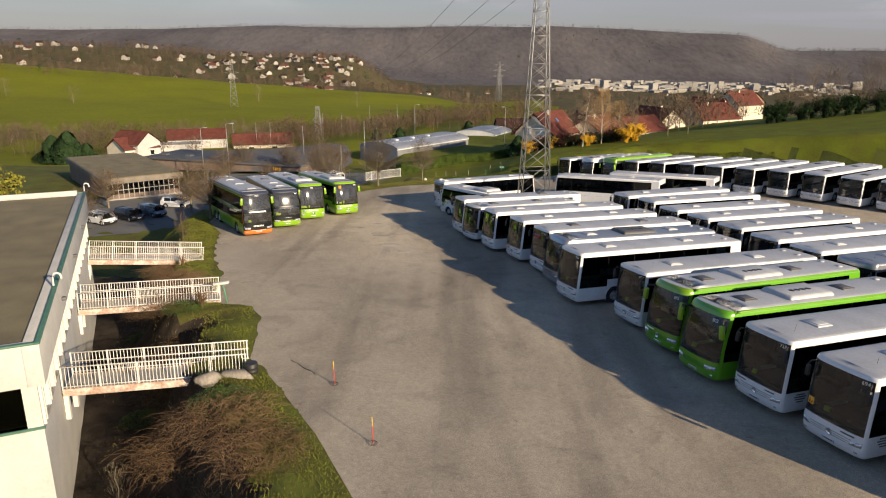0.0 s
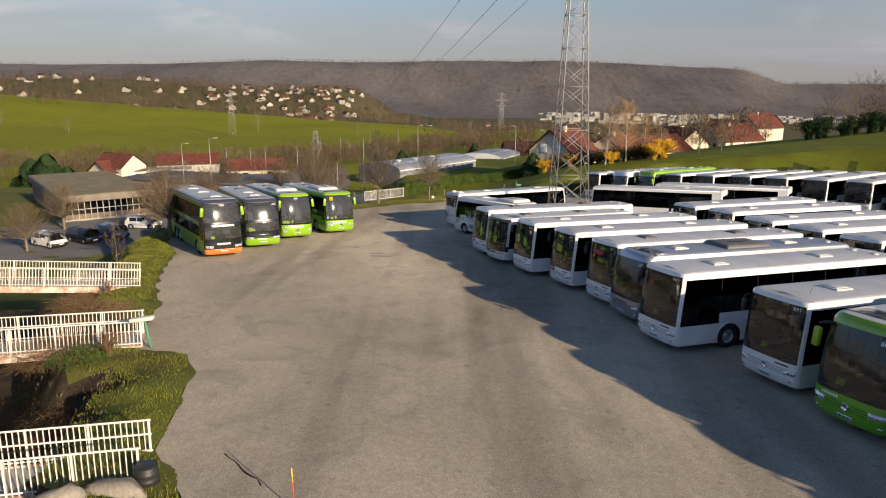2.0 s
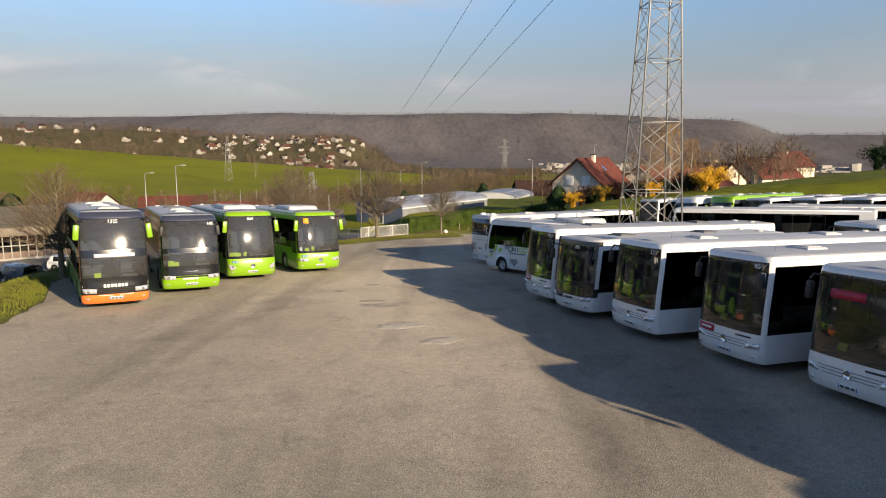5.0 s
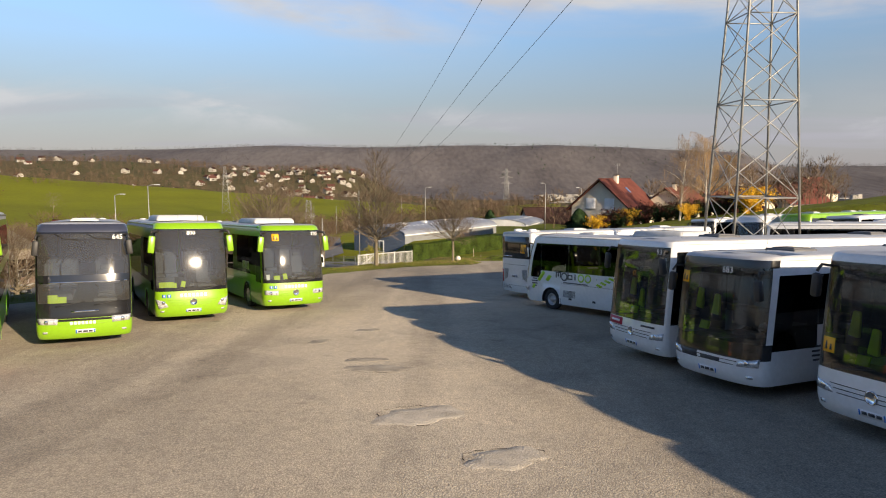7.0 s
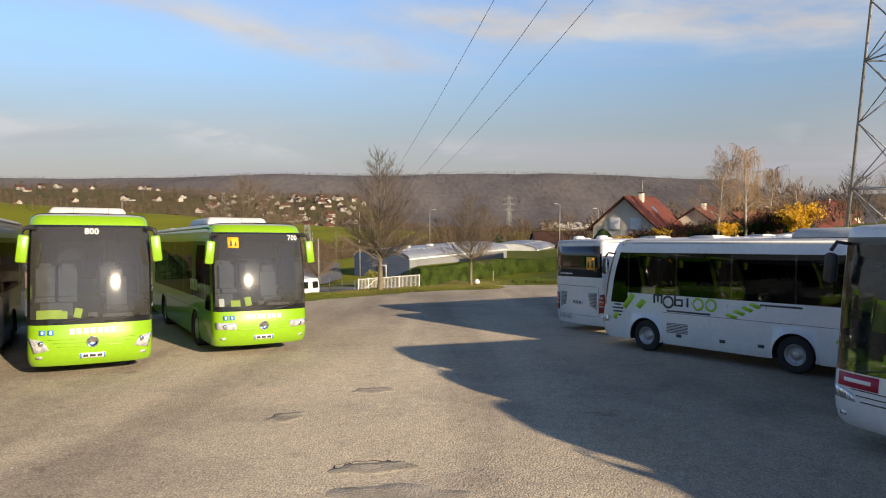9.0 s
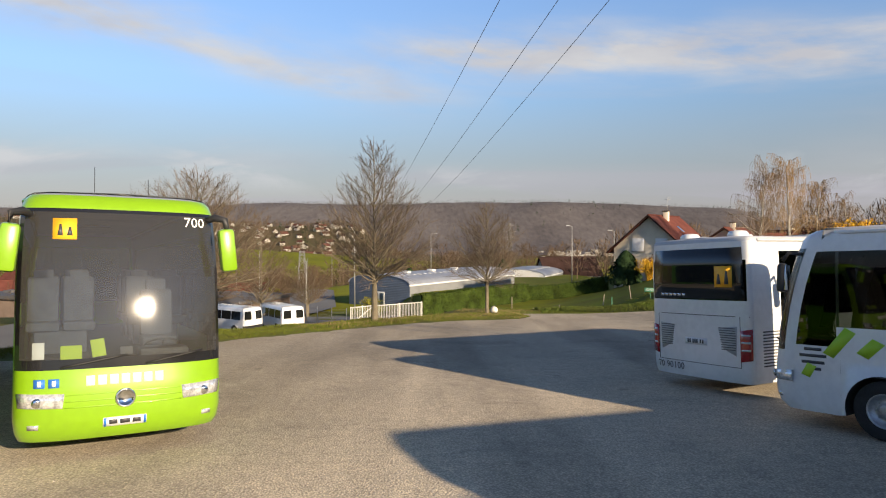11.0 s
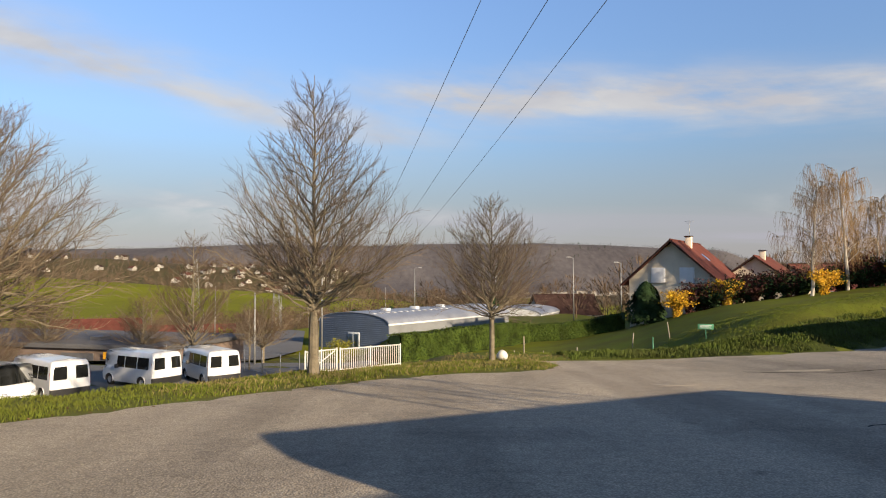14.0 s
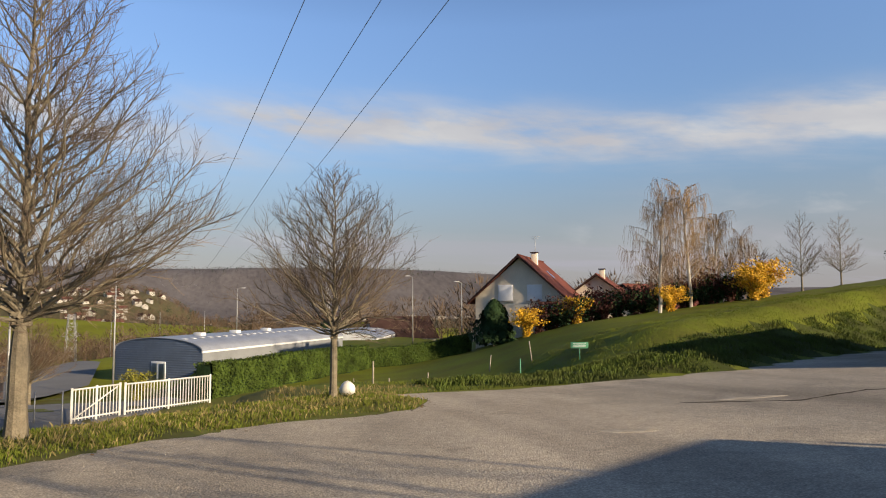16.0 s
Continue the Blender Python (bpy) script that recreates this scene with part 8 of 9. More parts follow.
for x, y, h, a in ((-38.6, 121, 9.2, 0.9), (-16.3, 141, 10.5, 0), (15.6, 170, 9.6, -0.9), (22.0, 168, 8.4, -0.9), (-33, 160, 8, 0), (-8, 196, 9, 0.8), (-18.7, 124, 5.5, 0), (-45, 126, 8.5, 0.8)):
    lamp_post(x, y, h, arm=a)
for x, y, h in ((-66, 240, 9), (-61, 240, 9), (-44, 250, 10), (-38, 256, 9), (-76, 246, 9), (-28, 262, 10), (-18, 270, 10)):
    lamp_post(x, y, h, "bare wooden line pole", 0)
lattice("small_pylon", (-48, 262, gz(-48, 262) - 0.2), 2.6, 1.3, 13.0, 0.4, 0.08, "small steel lattice tower by the depot", arms=((7.5, 2.2),))
lattice("far_pylon", (-152, 500, gz(-152, 500) - 0.3), 5.5, 1.2, 32, 0.3, 0.14, "grey lattice pylon on the green hill", arms=((20, 4), (24, 5)))
lattice("far_pylon", (52, 640, gz(52, 640) - 0.3), 5.0, 1.2, 40, 0.5, 0.16, "far lattice pylon in the valley", arms=((27, 6), (32, 7), (37, 5)))


# ---- far village, woods and town ----
rnd = random.Random(77)
protos = []
for k, (w, l, e, r, wall, roof) in enumerate(((9, 11, 4.4, 8.0, "wall_far", "tile_far"), (8, 13, 3.2, 6.4, "wall_far", "tile_far"), (10, 10, 5.2, 8.6, "wall_far", "tile_brown"))):
    h = house("pale village house with a tiled roof", frame_at(-300 + 30 * k, 1400, gz(-300 + 30 * k, 1400), 20 * k), w, l, e, r, wall=wall, roof=roof, over=0.6, gable_windows=(), side_windows=((1, l / 2, e * 0.55, 1.6, 1.5), (-1, l / 2, e * 0.55, 1.6, 1.5)), shutters=False, base=4, plain=True)
    h["group"] = "village houses"
    protos.append(h)


def scatter_houses(n, b0, b1, r0, r1, skew=0.0, big=1.0):
    for _ in range(n):
        b, r = radians(rnd.uniform(b0, b1)), rnd.uniform(r0, r1)
        x, y = r * math.sin(b), r * math.cos(b)
        z = gz(x, y)
        h = rnd.choice(protos)
        m = frame_at(x, y, z, rnd.uniform(-70, 70))
        c = copy_thing(h, m)
        k = rnd.uniform(0.75, 1.1) * big
        c.scale = (k, k, k)


scatter_houses(58, -19.0, -7.5, 800, 1120, big=0.82)
scatter_houses(16, -21.0, -6.0, 860, 1250, big=0.85)
scatter_houses(30, -34, -20, 900, 1350, big=0.85)
scatter_houses(9, -6, 6, 1000, 1700, big=0.9)
scatter_houses(26, 12, 30, 1500, 2500, big=1.0)

# the town in the valley: one far mass of pale blocks
tw = Soup()
for _ in range(260):
    b, r = radians(rnd.uniform(8, 31)), rnd.uniform(1900, 2750)
    x, y = r * math.sin(b), r * math.cos(b)
    z = gz(x, y)
    w, d, h = rnd.uniform(9, 38), rnd.uniform(10, 26), rnd.choice((4, 5, 5, 6, 7, 9)) * rnd.uniform(0.8, 1.2)
    if rnd.random() < 0.02:
        w, h = 16, rnd.uniform(18, 26)
    a = rnd.uniform(-0.4, 0.4)
    ca, sa = math.cos(a), math.sin(a)
    k = len(tw.v)
    for zz in (z - 4, z + h):
        for sx, sy in ((-1, -1), (1, -1), (1, 1), (-1, 1)):
            px, py = sx * w / 2, sy * d / 2
            tw.v.append(Vector((x + px * ca - py * sa, y + px * sa + py * ca, zz)))
    tw.f += [(k, k + 1, k + 5, k + 4), (k + 1, k + 2, k + 6, k + 5), (k + 2, k + 3, k + 7, k + 6), (k + 3, k, k + 4, k + 7), (k + 4, k + 5, k + 6, k + 7)]
tagged(tw.link("far_town", M["wall_far"]), "pale low buildings of a far town in the valley", "town", kind="stuff")


def wood_mass(name, label, spots, mat, h0, h1, n, size, seed, slim=0.34, leafy=False):
    """Far trees: each a thin stem with a cloud of fine twigs or leaves."""
    r2 = random.Random(seed)
    s = Soup()
    for x, y, z in spots:
        h = r2.uniform(h0, h1)
        w = h * slim * r2.uniform(0.8, 1.3)
        k = len(s.v)
        s.v += [Vector((x - 0.018 * h, y, z - 1)), Vector((x + 0.018 * h, y, z - 1)), Vector((x, y, z + h * 0.8))]
        s.f.append((k, k + 1, k + 2))
        for _ in range(n):
            u = r2.random()
            rr = w * math.sqrt(r2.random()) * (0.35 + 1.0 * math.sin(math.pi * min(1, 0.12 + u * 0.85)))
            a = r2.random() * math.tau
            p = Vector((x + rr * math.cos(a), y + rr * math.sin(a), z + h * (0.16 + 0.84 * u)))
            if leafy:
                s.leaf(p, Vector((r2.gauss(0, 1), r2.gauss(-0.5, 1), r2.gauss(0.5, 1))).normalized(), size * h * r2.uniform(0.6, 1.4), r2, 1.2)
            else:
                d = Vector((p.x - x, p.y - y, h * 0.3 * r2.uniform(0.5, 1.3))).normalized() * h * r2.uniform(0.10, 0.2)
                q = Vector((-d.y, d.x, d.z * 0.2)).normalized() * size * h * 0.28
                k = len(s.v)
                s.v += [p - q, p + q, p + d]
                s.f.append((k, k + 1, k + 2))
    return tagged(s.link(name, M[mat]), label, "woodland", kind="stuff")


def spots_in(n, b0, b1, r0, r1, seed, keep=None):
    r2 = random.Random(seed)
    b = np.radians([r2.uniform(b0, b1) for _ in range(n)])
    r = np.array([math.sqrt(r2.uniform(r0 * r0, r1 * r1)) for _ in range(n)])
    x, y = r * np.sin(b), r * np.cos(b)
    ok = np.ones(n, bool) if keep is None else keep(x, y)
    z = ground_z(x, y)
    return [(float(a), float(c), float(d)) for a, c, d, o in zip(x, y, z, ok) if o]


wood_mass("woodland", "bare brown trees between field and village", spots_in(2000, -36, 12, 750, 1300, 1), "twig", 6, 11, 60, 0.085, 2, 0.42)
wood_mass("woodland", "bare trees among the village houses", spots_in(2000, -36, -2, 780, 1900, 3), "twig_red", 5, 9, 46, 0.10, 4, 0.42)
wood_mass("woodland", "dark evergreens about the village", spots_in(420, -36, 6, 780, 1700, 5), "conifer", 5, 12, 60, 0.075, 6, 0.24, True)
wood_mass("woodland", "bare trees along the valley", spots_in(1500, 0, 36, 600, 2000, 7), "twig", 7, 12, 46, 0.09, 8, 0.42)
wood_mass("woodland", "bare brown scrub at the foot of the field", spots_in(520, -36, 4, 235, 345, 9), "twig", 3.0, 6.5, 170, 0.045, 10, 0.5)
wood_mass("woodland", "bare brown trees behind the sheds", spots_in(150, -14, 7, 205, 360, 11), "twig_red", 4, 8, 190, 0.038, 12, 0.45)
wood_mass("woodland", "bare trees behind the garden houses", spots_in(90, 6, 24, 165, 260, 13), "twig", 5, 9, 190, 0.038, 14, 0.45)
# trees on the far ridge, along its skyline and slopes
# both tones carry the haze of distance in their colour
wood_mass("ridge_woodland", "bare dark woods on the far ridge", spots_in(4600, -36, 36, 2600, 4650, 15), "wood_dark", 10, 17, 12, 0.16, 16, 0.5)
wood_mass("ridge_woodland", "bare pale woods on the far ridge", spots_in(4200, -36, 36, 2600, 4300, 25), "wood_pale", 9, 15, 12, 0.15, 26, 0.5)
wood_mass("ridge_woodland", "dark firs on the far ridge", spots_in(420, -8, 30, 3300, 4600, 17, lambda x, y: fbm(x, y, 0.006, 4.0) > 0.45), "conifer", 11, 18, 20, 0.14, 18, 0.25, True)
wood_mass("field_bush", "lone pale bushes on the green hill", [(x, y, gz(x, y)) for x, y in ((-261, 485), (-330, 520), (-345, 512), (-150, 560), (-70, 560), (20, 540))], "bark", 9, 13, 260, 0.03, 19, 0.5)
wood_mass("woodland", "large bare brown trees behind the red-roofed house", [(x, y, gz(x, y)) for x, y in ((-104, 213), (-99, 215), (-94, 214), (-90, 217), (-108, 216))], "twig_red", 9, 12.5, 420, 0.022, 41, 0.5)
cf = at(conifer("fir_tree", "broad dark green fir by the red-roofed houses", 8.4, 4.9, 31), -105.5, 190, k=1.1)
for x, y, a, k in ((-110.8, 191.5, 1.0, 0.95), (-101.8, 192.5, 2.2, 0.7), (-20, 205, 3.0, 0.4), (-13, 207, 0.5, 0.45), (8, 212, 1.5, 0.42)):
    again(cf, x, y, a, k)
sb = at(shrub("budding_tree", "large bush with fresh yellow-green buds", 6.5, 3.6, 33, "spring", "twig", 3200, 0.20, "tree"), -41.5, 66.5)
again(sb, -50.5, 74.0, 1.2, 1.5)
again(sb, -54.0, 71.0, 1.2, 1.5)
again(sb, -14, 138, 2.2, 0.45)
again(sb, -26, 141, 0.7, 0.6)


# ---- ground cover ----
def blades(name, label, xs, ys, h0, h1, mat, seed, width=0.012, zfun=None):
    """Grass: one bent blade at each place."""
    g = np.random.RandomState(seed)
    n = len(xs)
    z = (zfun or ground_z)(xs, ys)
    h = g.uniform(h0, h1, n)
    a = g.uniform(0, math.tau, n)
    ln = h * g.uniform(0.15, 0.8, n)
    dx, dy = np.cos(a) * ln, np.sin(a) * ln
    wx, wy = -np.sin(a) * width * g.uniform(0.6, 1.5, n), np.cos(a) * width * g.uniform(0.6, 1.5, n)
    v = np.empty((n, 4, 3))
    v[:, 0] = np.column_stack([xs - wx, ys - wy, z - 0.03])
    v[:, 1] = np.column_stack([xs + wx, ys + wy, z - 0.03])
    v[:, 2] = np.column_stack([xs + 0.45 * dx + 0.7 * wx, ys + 0.45 * dy + 0.7 * wy, z + h * 0.66])
    v[:, 3] = np.column_stack([xs + dx, ys + dy, z + h])
    k = np.arange(n)[:, None] * 4
    f = np.hstack([k, k + 1, k + 2, k, k + 2, k + 3]).reshape(-1, 3)
    me = bpy.data.meshes.new(name)
    me.from_pydata(v.reshape(-1, 3).tolist(), [], f.tolist())
    me.materials.append(M[mat])
    me.update()
    return tagged(new(name, me), label, "grass", kind="stuff")


def verge(n, lo, hi, x0, x1, y0, y1, seed, clump=1.6):
    """Places outside the yard, at lo to hi metres from its edge, in uneven clumps."""
    g = np.random.RandomState(seed)
    x, y = g.uniform(x0, x1, n * 6), g.uniform(y0, y1, n * 6)
    d, _ = outside(x, y)
    keep = (d > lo) & (d < hi) & (fbm(x, y, clump, seed) + g.normal(0, 0.6, len(x)) > -0.35)
    x, y = x[keep][:n], y[keep][:n]
    return x, y


def off_hall(x, y):
    """How far a point lies in front of the hall's wall, and how far along it."""
    p = np.column_stack([np.asarray(x) + 16.4, np.asarray(y) - 26.1])
    return p @ np.array([0.912, 0.41]), p @ np.array([-0.41, 0.912])


x, y = verge(60000, 0.03, 3.2, -20, 0.5, 76, 101, 1)
blades("verge_grass", "green grass along the yard's far edge", x, y, 0.02, 0.085, "blade_lawn", 1, 0.005)
x, y = verge(5500, 0.0, 3.6, -12, 0.5, 88, 103, 2)
blades("verge_grass", "taller tufts and dry stalks on the mound", x, y, 0.04, 0.15, "blade_dry", 2, 0.004)
x, y = verge(50000, 3.0, 14, -2, 46, 100, 128, 3, 0.8)
blades("bank_grass", "mown grass above the bank", x, y, 0.03, 0.09, "blade_lawn", 3, 0.008)
x, y = verge(60000, 0.05, 3.9, 0.5, 52, 97, 118, 13, 1.4)
blades("bank_grass", "dark rough grass and weeds on the steep bank", x, y, 0.05, 0.22, "blade_bank", 13, 0.014)
x, y = verge(70000, 0.05, 2.8, -26, 2, 12, 66, 4)
blades("verge_grass", "green grass between yard and hall", x, y, 0.03, 0.10, "blade_lush", 4, 0.006)
x, y = verge(4500, 1.8, 7.0, -26, 2, 8, 66, 5)
blades("dry_grass", "dry stalks on the slope beside the hall", x, y, 0.06, 0.22, "blade_dry", 5, 0.004)
x, y = verge(9000, 0.2, 6, -34, -16, 52, 78, 6)
blades("verge_grass", "grass on the slope above the car park", x, y, 0.05, 0.15, "blade_lush", 6, 0.008)


def bramble(label, seed, radius=1.8, height=0.8, stems=620, leaf=None, leaves=0, mat="dry"):
    r2 = random.Random(seed)
    root = tagged(new("bramble"), label, "shrub", "brambles on the slope")
    s = Soup()
    for _ in range(stems):
        a, r = r2.random() * math.tau, radius * math.sqrt(r2.random())
        b, ln = r2.random() * math.tau, r2.uniform(0.5, 1.5)
        p = Vector((r * math.cos(a), r * math.sin(a), -0.1))
        top = height * r2.uniform(0.35, 1.0) * (1 - 0.55 * (r / radius) ** 2)
        pts = []
        for j in range(6):
            t = j / 5
            pts.append(p + Vector((ln * t * math.cos(b) + r2.uniform(-.06, .06), ln * t * math.sin(b) + r2.uniform(-.06, .06), top * math.sin(math.pi * min(1, 0.1 + 0.8 * t)))))
        s.tube(pts, [0.006, 0.006, 0.005, 0.004, 0.003, 0.002], 3)
    tagged(s.link("branchwork", M[mat], root), kind="stuff")
    if leaf:
        lv = Soup()
        for _ in range(leaves):
            a, r = r2.random() * math.tau, radius * math.sqrt(r2.random()) * 1.05
            hgt = height * (1 - 0.6 * (r / radius) ** 2) * r2.uniform(0.2, 0.95)
            lv.leaf(Vector((r * math.cos(a), r * math.sin(a), hgt)), Vector((r2.gauss(0, .6), r2.gauss(0, .6), 1)).normalized(), r2.uniform(0.04, 0.08), r2, 1.2)
        tagged(lv.link("foliage", M[leaf], root), kind="stuff")
    return root


def hall_spot(out, along):
    return -16.4 + 0.912 * out - 0.41 * along, 26.1 + 0.41 * out + 0.912 * along


br = bramble("tangle of dry brown bramble on the slope", 1)
at(br, *hall_spot(4.6, 5.5))
for o, s, a, k in ((3.8, 8.0, 1.2, 0.9), (5.2, 3.4, 2.0, 0.8), (4.2, 13.8, 0.6, 1.0), (5.4, 16.2, 1.8, 0.9), (4.4, 18.8, 3.0, 0.85), (4.6, -3.4, 2.2, 1.15), (6.0, -6.2, 0.9, 1.1), (3.6, -7.0, 4.0, 1.0), (5.4, -10.5, 5.0, 1.2), (3.8, 24.6, 1.0, 0.8), (7.0, -9.0, 3.4, 0.9), (5.6, 6.4, 0.3, 0.9), (5.0, 10.6, 2.6, 1.0), (5.9, 13.0, 4.4, 0.9), (5.6, 15.0, 1.1, 0.9), (5.2, 20.6, 3.3, 0.9)):
    again(br, *hall_spot(o, s), a, k)
iv = bramble("low ivy and bramble with green leaves on the slope", 2, 1.7, 0.65, 60, "leaf", 2600)
at(iv, *hall_spot(3.6, -4.6))
for o, s, a, k in ((4.8, -8.6, 1.2, 1.1), (6.2, -4.4, 2.1, 0.8), (3.0, -10.5, 2.9, 1.2), (5.6, 9.0, 0.7, 0.7), (2.8, 4.2, 1.9, 0.6), (3.2, 16.0, 0.2, 0.7)):
    again(iv, *hall_spot(o, s), a, k)
ts = at(shrub("dry_shrub", "pale dry shrub with upright stems", 1.3, 0.7, 21, None, "dry", 0), *hall_spot(6.6, 9.0))
again(ts, *hall_spot(6.2, 20.0), 1.0, 0.8)
again(ts, *hall_spot(5.8, 24.5), 2.0, 0.9)
at(bare_tree("sapling", "thin bare sapling behind a footbridge", 3.4, 0.8, 0.9, 61, ("twig", "twig"), 0.6, limbs=9, rise=0.9, thick=0.03), *hall_spot(6.6, 24.0))
sp = at(bare_tree("sapling", "thin bare sapling in the sunken alley", 2.2, 0.8, 0.4, 62, ("bark", "bark"), 0.5, limbs=7, rise=0.8, thick=0.025), *hall_spot(1.9, -3.2))
again(sp, *hall_spot(2.2, -5.2), 2.0, 0.8)


def rock(label, seed, sx, sy, sz):
    r2 = random.Random(seed)
    bm = bmesh.new()
    bmesh.ops.create_icosphere(bm, subdivisions=3, radius=1.0)
    off = Vector((r2.uniform(0, 9), r2.uniform(0, 9), r2.uniform(0, 9)))
    for v in bm.verts:
        q = v.co.copy()
        k = 1 + 0.42 * noise.noise(q * 1.3 + off) + 0.20 * noise.noise(q * 3.1 + off) + 0.08 * noise.noise(q * 7.0 + off)
        # broken faces: the outline is cut back by a few planes
        for n in (Vector((0.8, 0.5, 0.3)), Vector((-0.6, 0.7, 0.4)), Vector((0.1, -0.8, 0.6)), Vector((-0.3, 0.1, 0.95))):
            k = min(k, 0.82 / max(0.2, q.dot(n.normalized()))) if q.dot(n) > 0.4 else k
        v.co = Vector((q.x * sx * k, q.y * sy * k, max(-0.3, q.z) * sz * k))
    return tagged(link_mesh("boulder", bm, M["rock"], smooth=18), label, "rock")


r = rock("weathered limestone boulder under a footbridge", 5, 0.62, 0.42, 0.40)
at(r, *hall_spot(5.9, -1.9), 0.4)
r = rock("long flat limestone slab under a footbridge", 6, 0.85, 0.40, 0.32)
at(r, *hall_spot(7.1, -1.9), -0.2)

# ---- wear in the yard: patched holes, cracks, loose stones ----
def splash(label, x, y, r, seed, mat, lift=0.006, name="asphalt_patch", squash=0.7, rot=0.0):
    """A flat, uneven patch on the yard with a slightly raised rim."""
    r2 = random.Random(seed)
    n = 26
    ph = [r2.uniform(0, 6) for _ in range(4)]
    bm = bmesh.new()
    c = bm.verts.new((x, y, float(yard_z(x, y)) + lift))
    rings = []
    for f, dz in ((0.55, 0.0), (0.92, 0.002), (1.0, -0.012)):
        ring = []
        for k in range(n):
            a = k * math.tau / n
            q = r * f * (1 + 0.18 * math.sin(2 * a + ph[0]) + 0.12 * math.sin(5 * a + ph[1]) + 0.06 * math.sin(9 * a + ph[2]))
            px, py = q * math.cos(a), q * squash * math.sin(a)
            wx, wy = x + px * math.cos(rot) - py * math.sin(rot), y + px * math.sin(rot) + py * math.cos(rot)
            ring.append(bm.verts.new((wx, wy, float(yard_z(wx, wy)) + lift + dz)))
        rings.append(ring)
    for k in range(n):
        bm.faces.new((c, rings[0][k], rings[0][(k + 1) % n]))
        for p, q in zip(rings, rings[1:]):
            bm.faces.new((p[k], q[k], q[(k + 1) % n], p[(k + 1) % n]))
    o = link_mesh(name, bm, M[mat])
    return tagged(o, label, "pavement", "yard wear")


M["patch_dark"] = material("dark_asphalt_patch", (0.385, 0.340, 0.272), 0.95, spread=0.22, scale=2.2, fine=30, bump=0.9, spec=0.05)
M["patch_pale"] = material("pale_dusty_patch", (0.49, 0.437, 0.357), 0.95, spread=0.20, scale=2.0, fine=26, bump=0.9, spec=0.05)
for k, (x, y, r, sq, rt_, mt) in enumerate(((-5.9, 59.5, 0.55, 0.5, 0.1, "patch_dark"), (-5.5, 58.5, 0.9, 0.45, 0.1, "patch_dark"), (-4.3, 54.5, 0.85, 0.75, 0.3, "patch_pale"), (-2.8, 52.2, 0.75, 0.6, 0.2, "patch_pale"), (-7.7, 62.1, 0.4, 0.7, 0.6, "patch_dark"),
                                      (-6.4, 64.2, 0.5, 0.5, 0.0, "patch_dark"), (1.0, 90.5, 0.6, 0.35, -0.2, "patch_dark"), (6.5, 94.0, 0.8, 0.35, -0.15, "patch_dark"))):
    splash("shallow worn hole in the asphalt" if mt == "patch_dark" else "pale mended patch in the asphalt", x, y, r, 100 + k, mt, squash=sq, rot=rt_)


def crack(pts, seed, width=0.03):
    r2 = random.Random(seed)
    bm = bmesh.new()
    path = []
    for (ax, ay), (bx, by) in zip(pts, pts[1:]):
        n = max(2, int(math.hypot(bx - ax, by - ay) / 0.25))
        for k in range(n):
            t = k / n
            path.append((ax + (bx - ax) * t + r2.gauss(0, 0.035), ay + (by - ay) * t + r2.gauss(0, 0.035)))
    prev = None
    for i, (x, y) in enumerate(path):
        w = width * r2.uniform(0.3, 1.2)
        z = float(yard_z(x, y)) + 0.005
        pair = (bm.verts.new((x - w * 0.5, y - w, z)), bm.verts.new((x + w * 0.5, y + w, z)))
        if prev:
            bm.faces.new((prev[0], pair[0], pair[1], prev[1]))
        prev = pair
    tagged(link_mesh("asphalt_crack", bm, M["soil"]), "dark crack in the asphalt", "pavement", "yard wear")


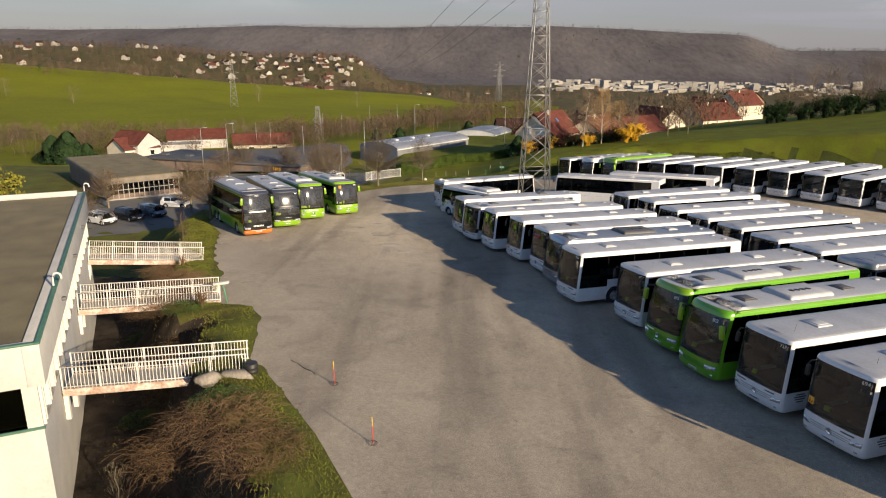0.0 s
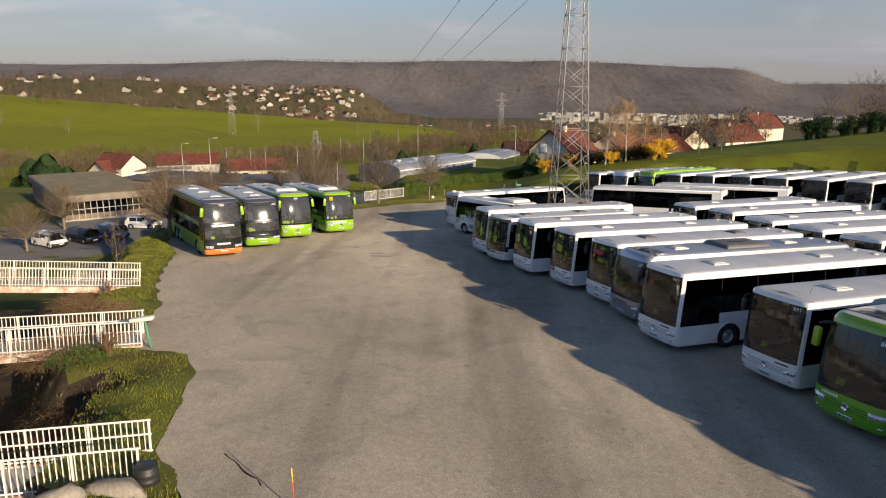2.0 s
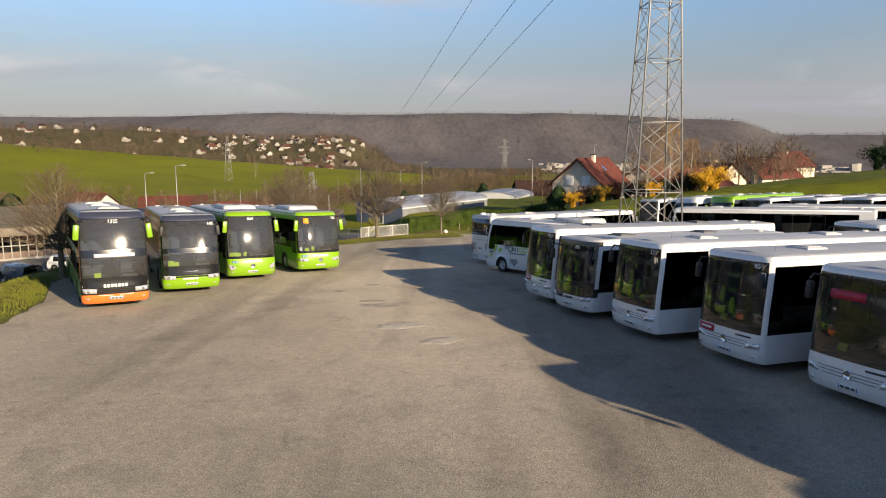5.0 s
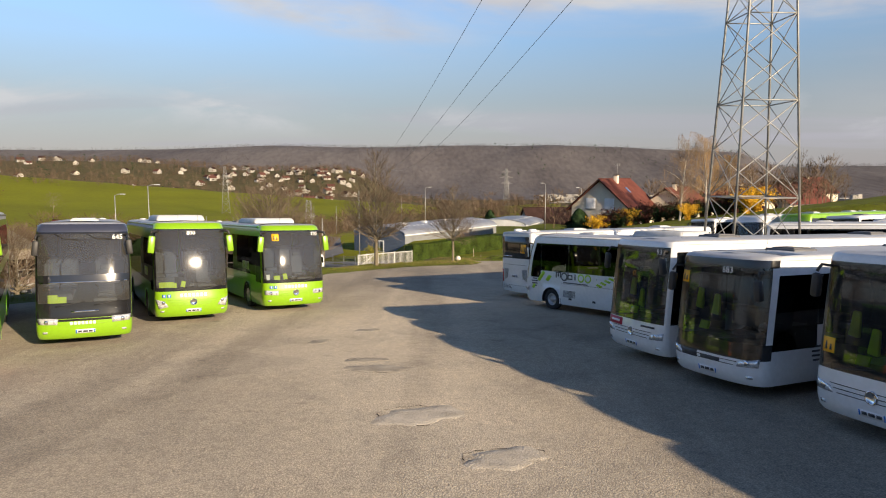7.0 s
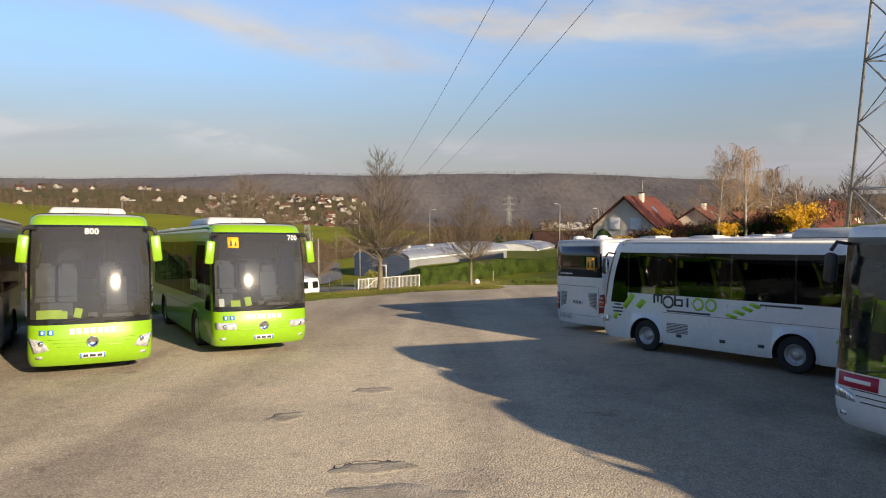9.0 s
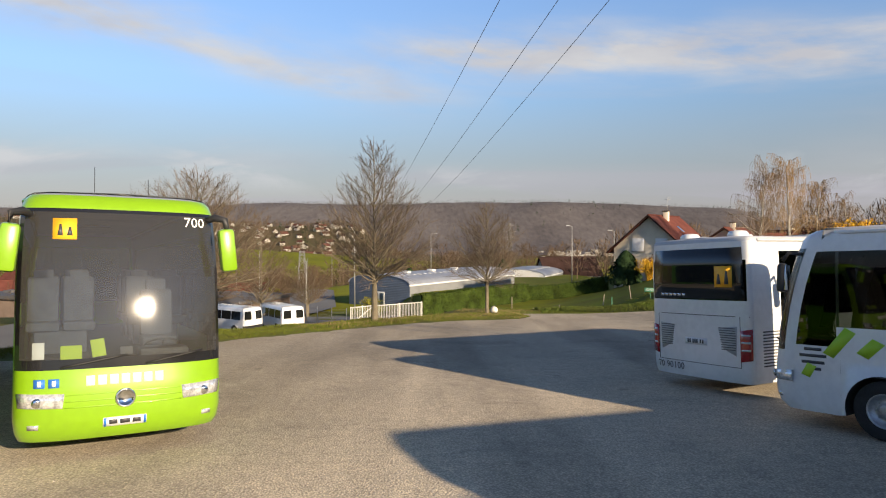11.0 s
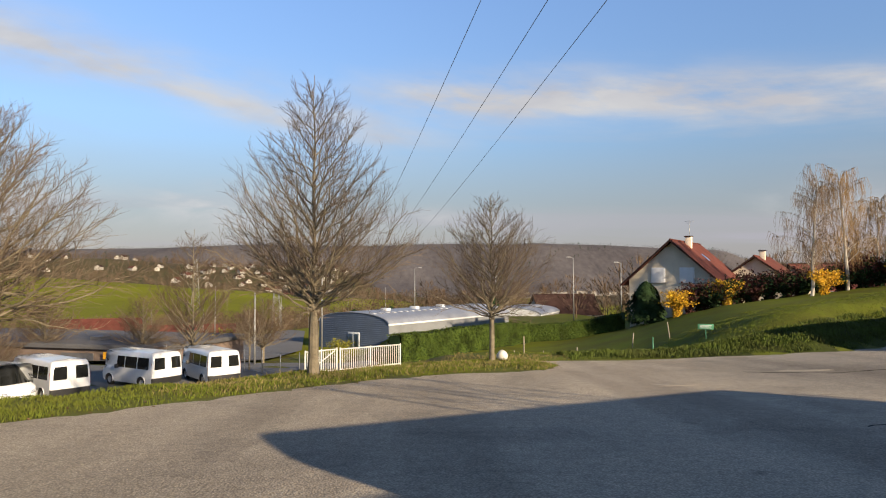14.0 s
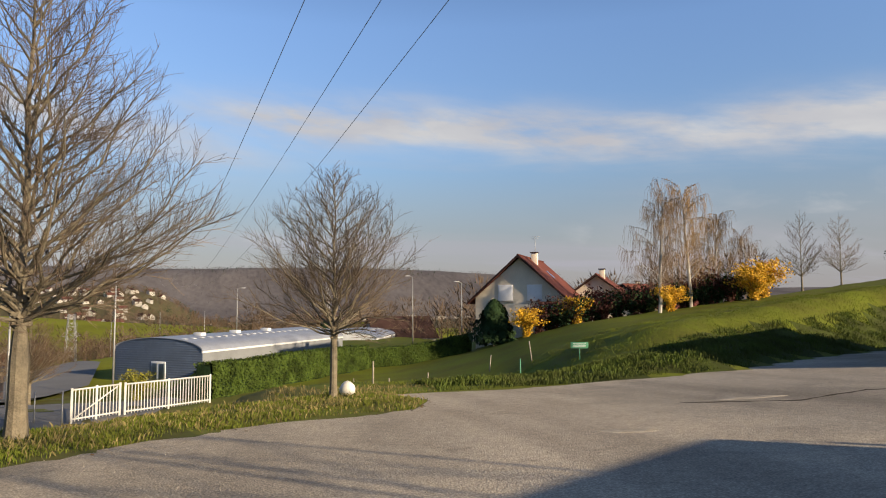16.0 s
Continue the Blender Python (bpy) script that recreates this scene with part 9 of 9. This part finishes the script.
crack([(4.6, 94.2), (6.8, 92.8), (9.6, 93.6), (12.4, 92.6)], 1, 0.06)
crack([(1.6, 83.6), (3.4, 84.3), (4.6, 84.0)], 2, 0.05)
crack([(-7.2, 29.4), (-5.6, 27.6)], 4, 0.03)
for k, (x, y, r, sq, a0, a1) in enumerate(((-5.9, 59.5, 0.56, 0.5, 0.2, 3.6), (-4.3, 54.5, 0.88, 0.75, 1.2, 5.2), (-2.8, 52.2, 0.78, 0.6, 0.6, 4.4), (-5.5, 58.5, 0.92, 0.45, 3.4, 6.0))):
    crack([(x + r * math.cos(a0 + (a1 - a0) * j / 9), y + r * sq * math.sin(a0 + (a1 - a0) * j / 9)) for j in range(10)], 20 + k, 0.013)

g = np.random.RandomState(9)
n = 5200
x = np.concatenate([g.uniform(-16, 6, n), g.uniform(-12, 4, n // 3)])
y = np.concatenate([g.uniform(70, 98, n), g.uniform(50, 72, n // 3)])
d, e = outside(x, y)
keep = (d <= 0) & (g.uniform(0, 1, len(x)) < np.exp(-e / 2.2) + 0.22)
x, y = x[keep], y[keep]
z = yard_z(x, y)
st = Soup()
for px, py, pz in zip(x.tolist(), y.tolist(), z.tolist()):
    q = random.uniform(0.004, 0.012)
    k = len(st.v)
    a = random.random() * math.tau
    for j in range(3):
        st.v.append(Vector((px + q * math.cos(a + j * 2.1), py + q * math.sin(a + j * 2.1), pz)))
    st.v.append(Vector((px, py, pz + q * 1.1)))
    st.f += [(k, k + 1, k + 3), (k + 1, k + 2, k + 3), (k + 2, k, k + 3)]
tagged(st.link("loose_gravel", M["patch_pale"]), "loose small stones on the asphalt", "gravel", kind="stuff")
# fallen leaves and soil line along the verge
lf = Soup()
r2 = random.Random(4)
x, y = verge(1500, 0.0, 0.7, -20, 1, 76, 101, 12)
for px, py in zip(x.tolist(), y.tolist()):
    lf.leaf(Vector((px + r2.gauss(0, 0.25), py + r2.gauss(-0.15, 0.25), 0)), Vector((r2.gauss(0, .3), r2.gauss(0, .3), 1)).normalized(), r2.uniform(0.03, 0.07), r2, 1.3)
zz = np.maximum(ground_z(np.array([v.x for v in lf.v]), np.array([v.y for v in lf.v])), yard_z(np.array([v.x for v in lf.v]), np.array([v.y for v in lf.v])))
for v, q in zip(lf.v, zz.tolist()):
    v.z += q + 0.012
tagged(lf.link("fallen_leaves", M["dry"]), "fallen brown leaves along the verge", "leaves", kind="stuff")
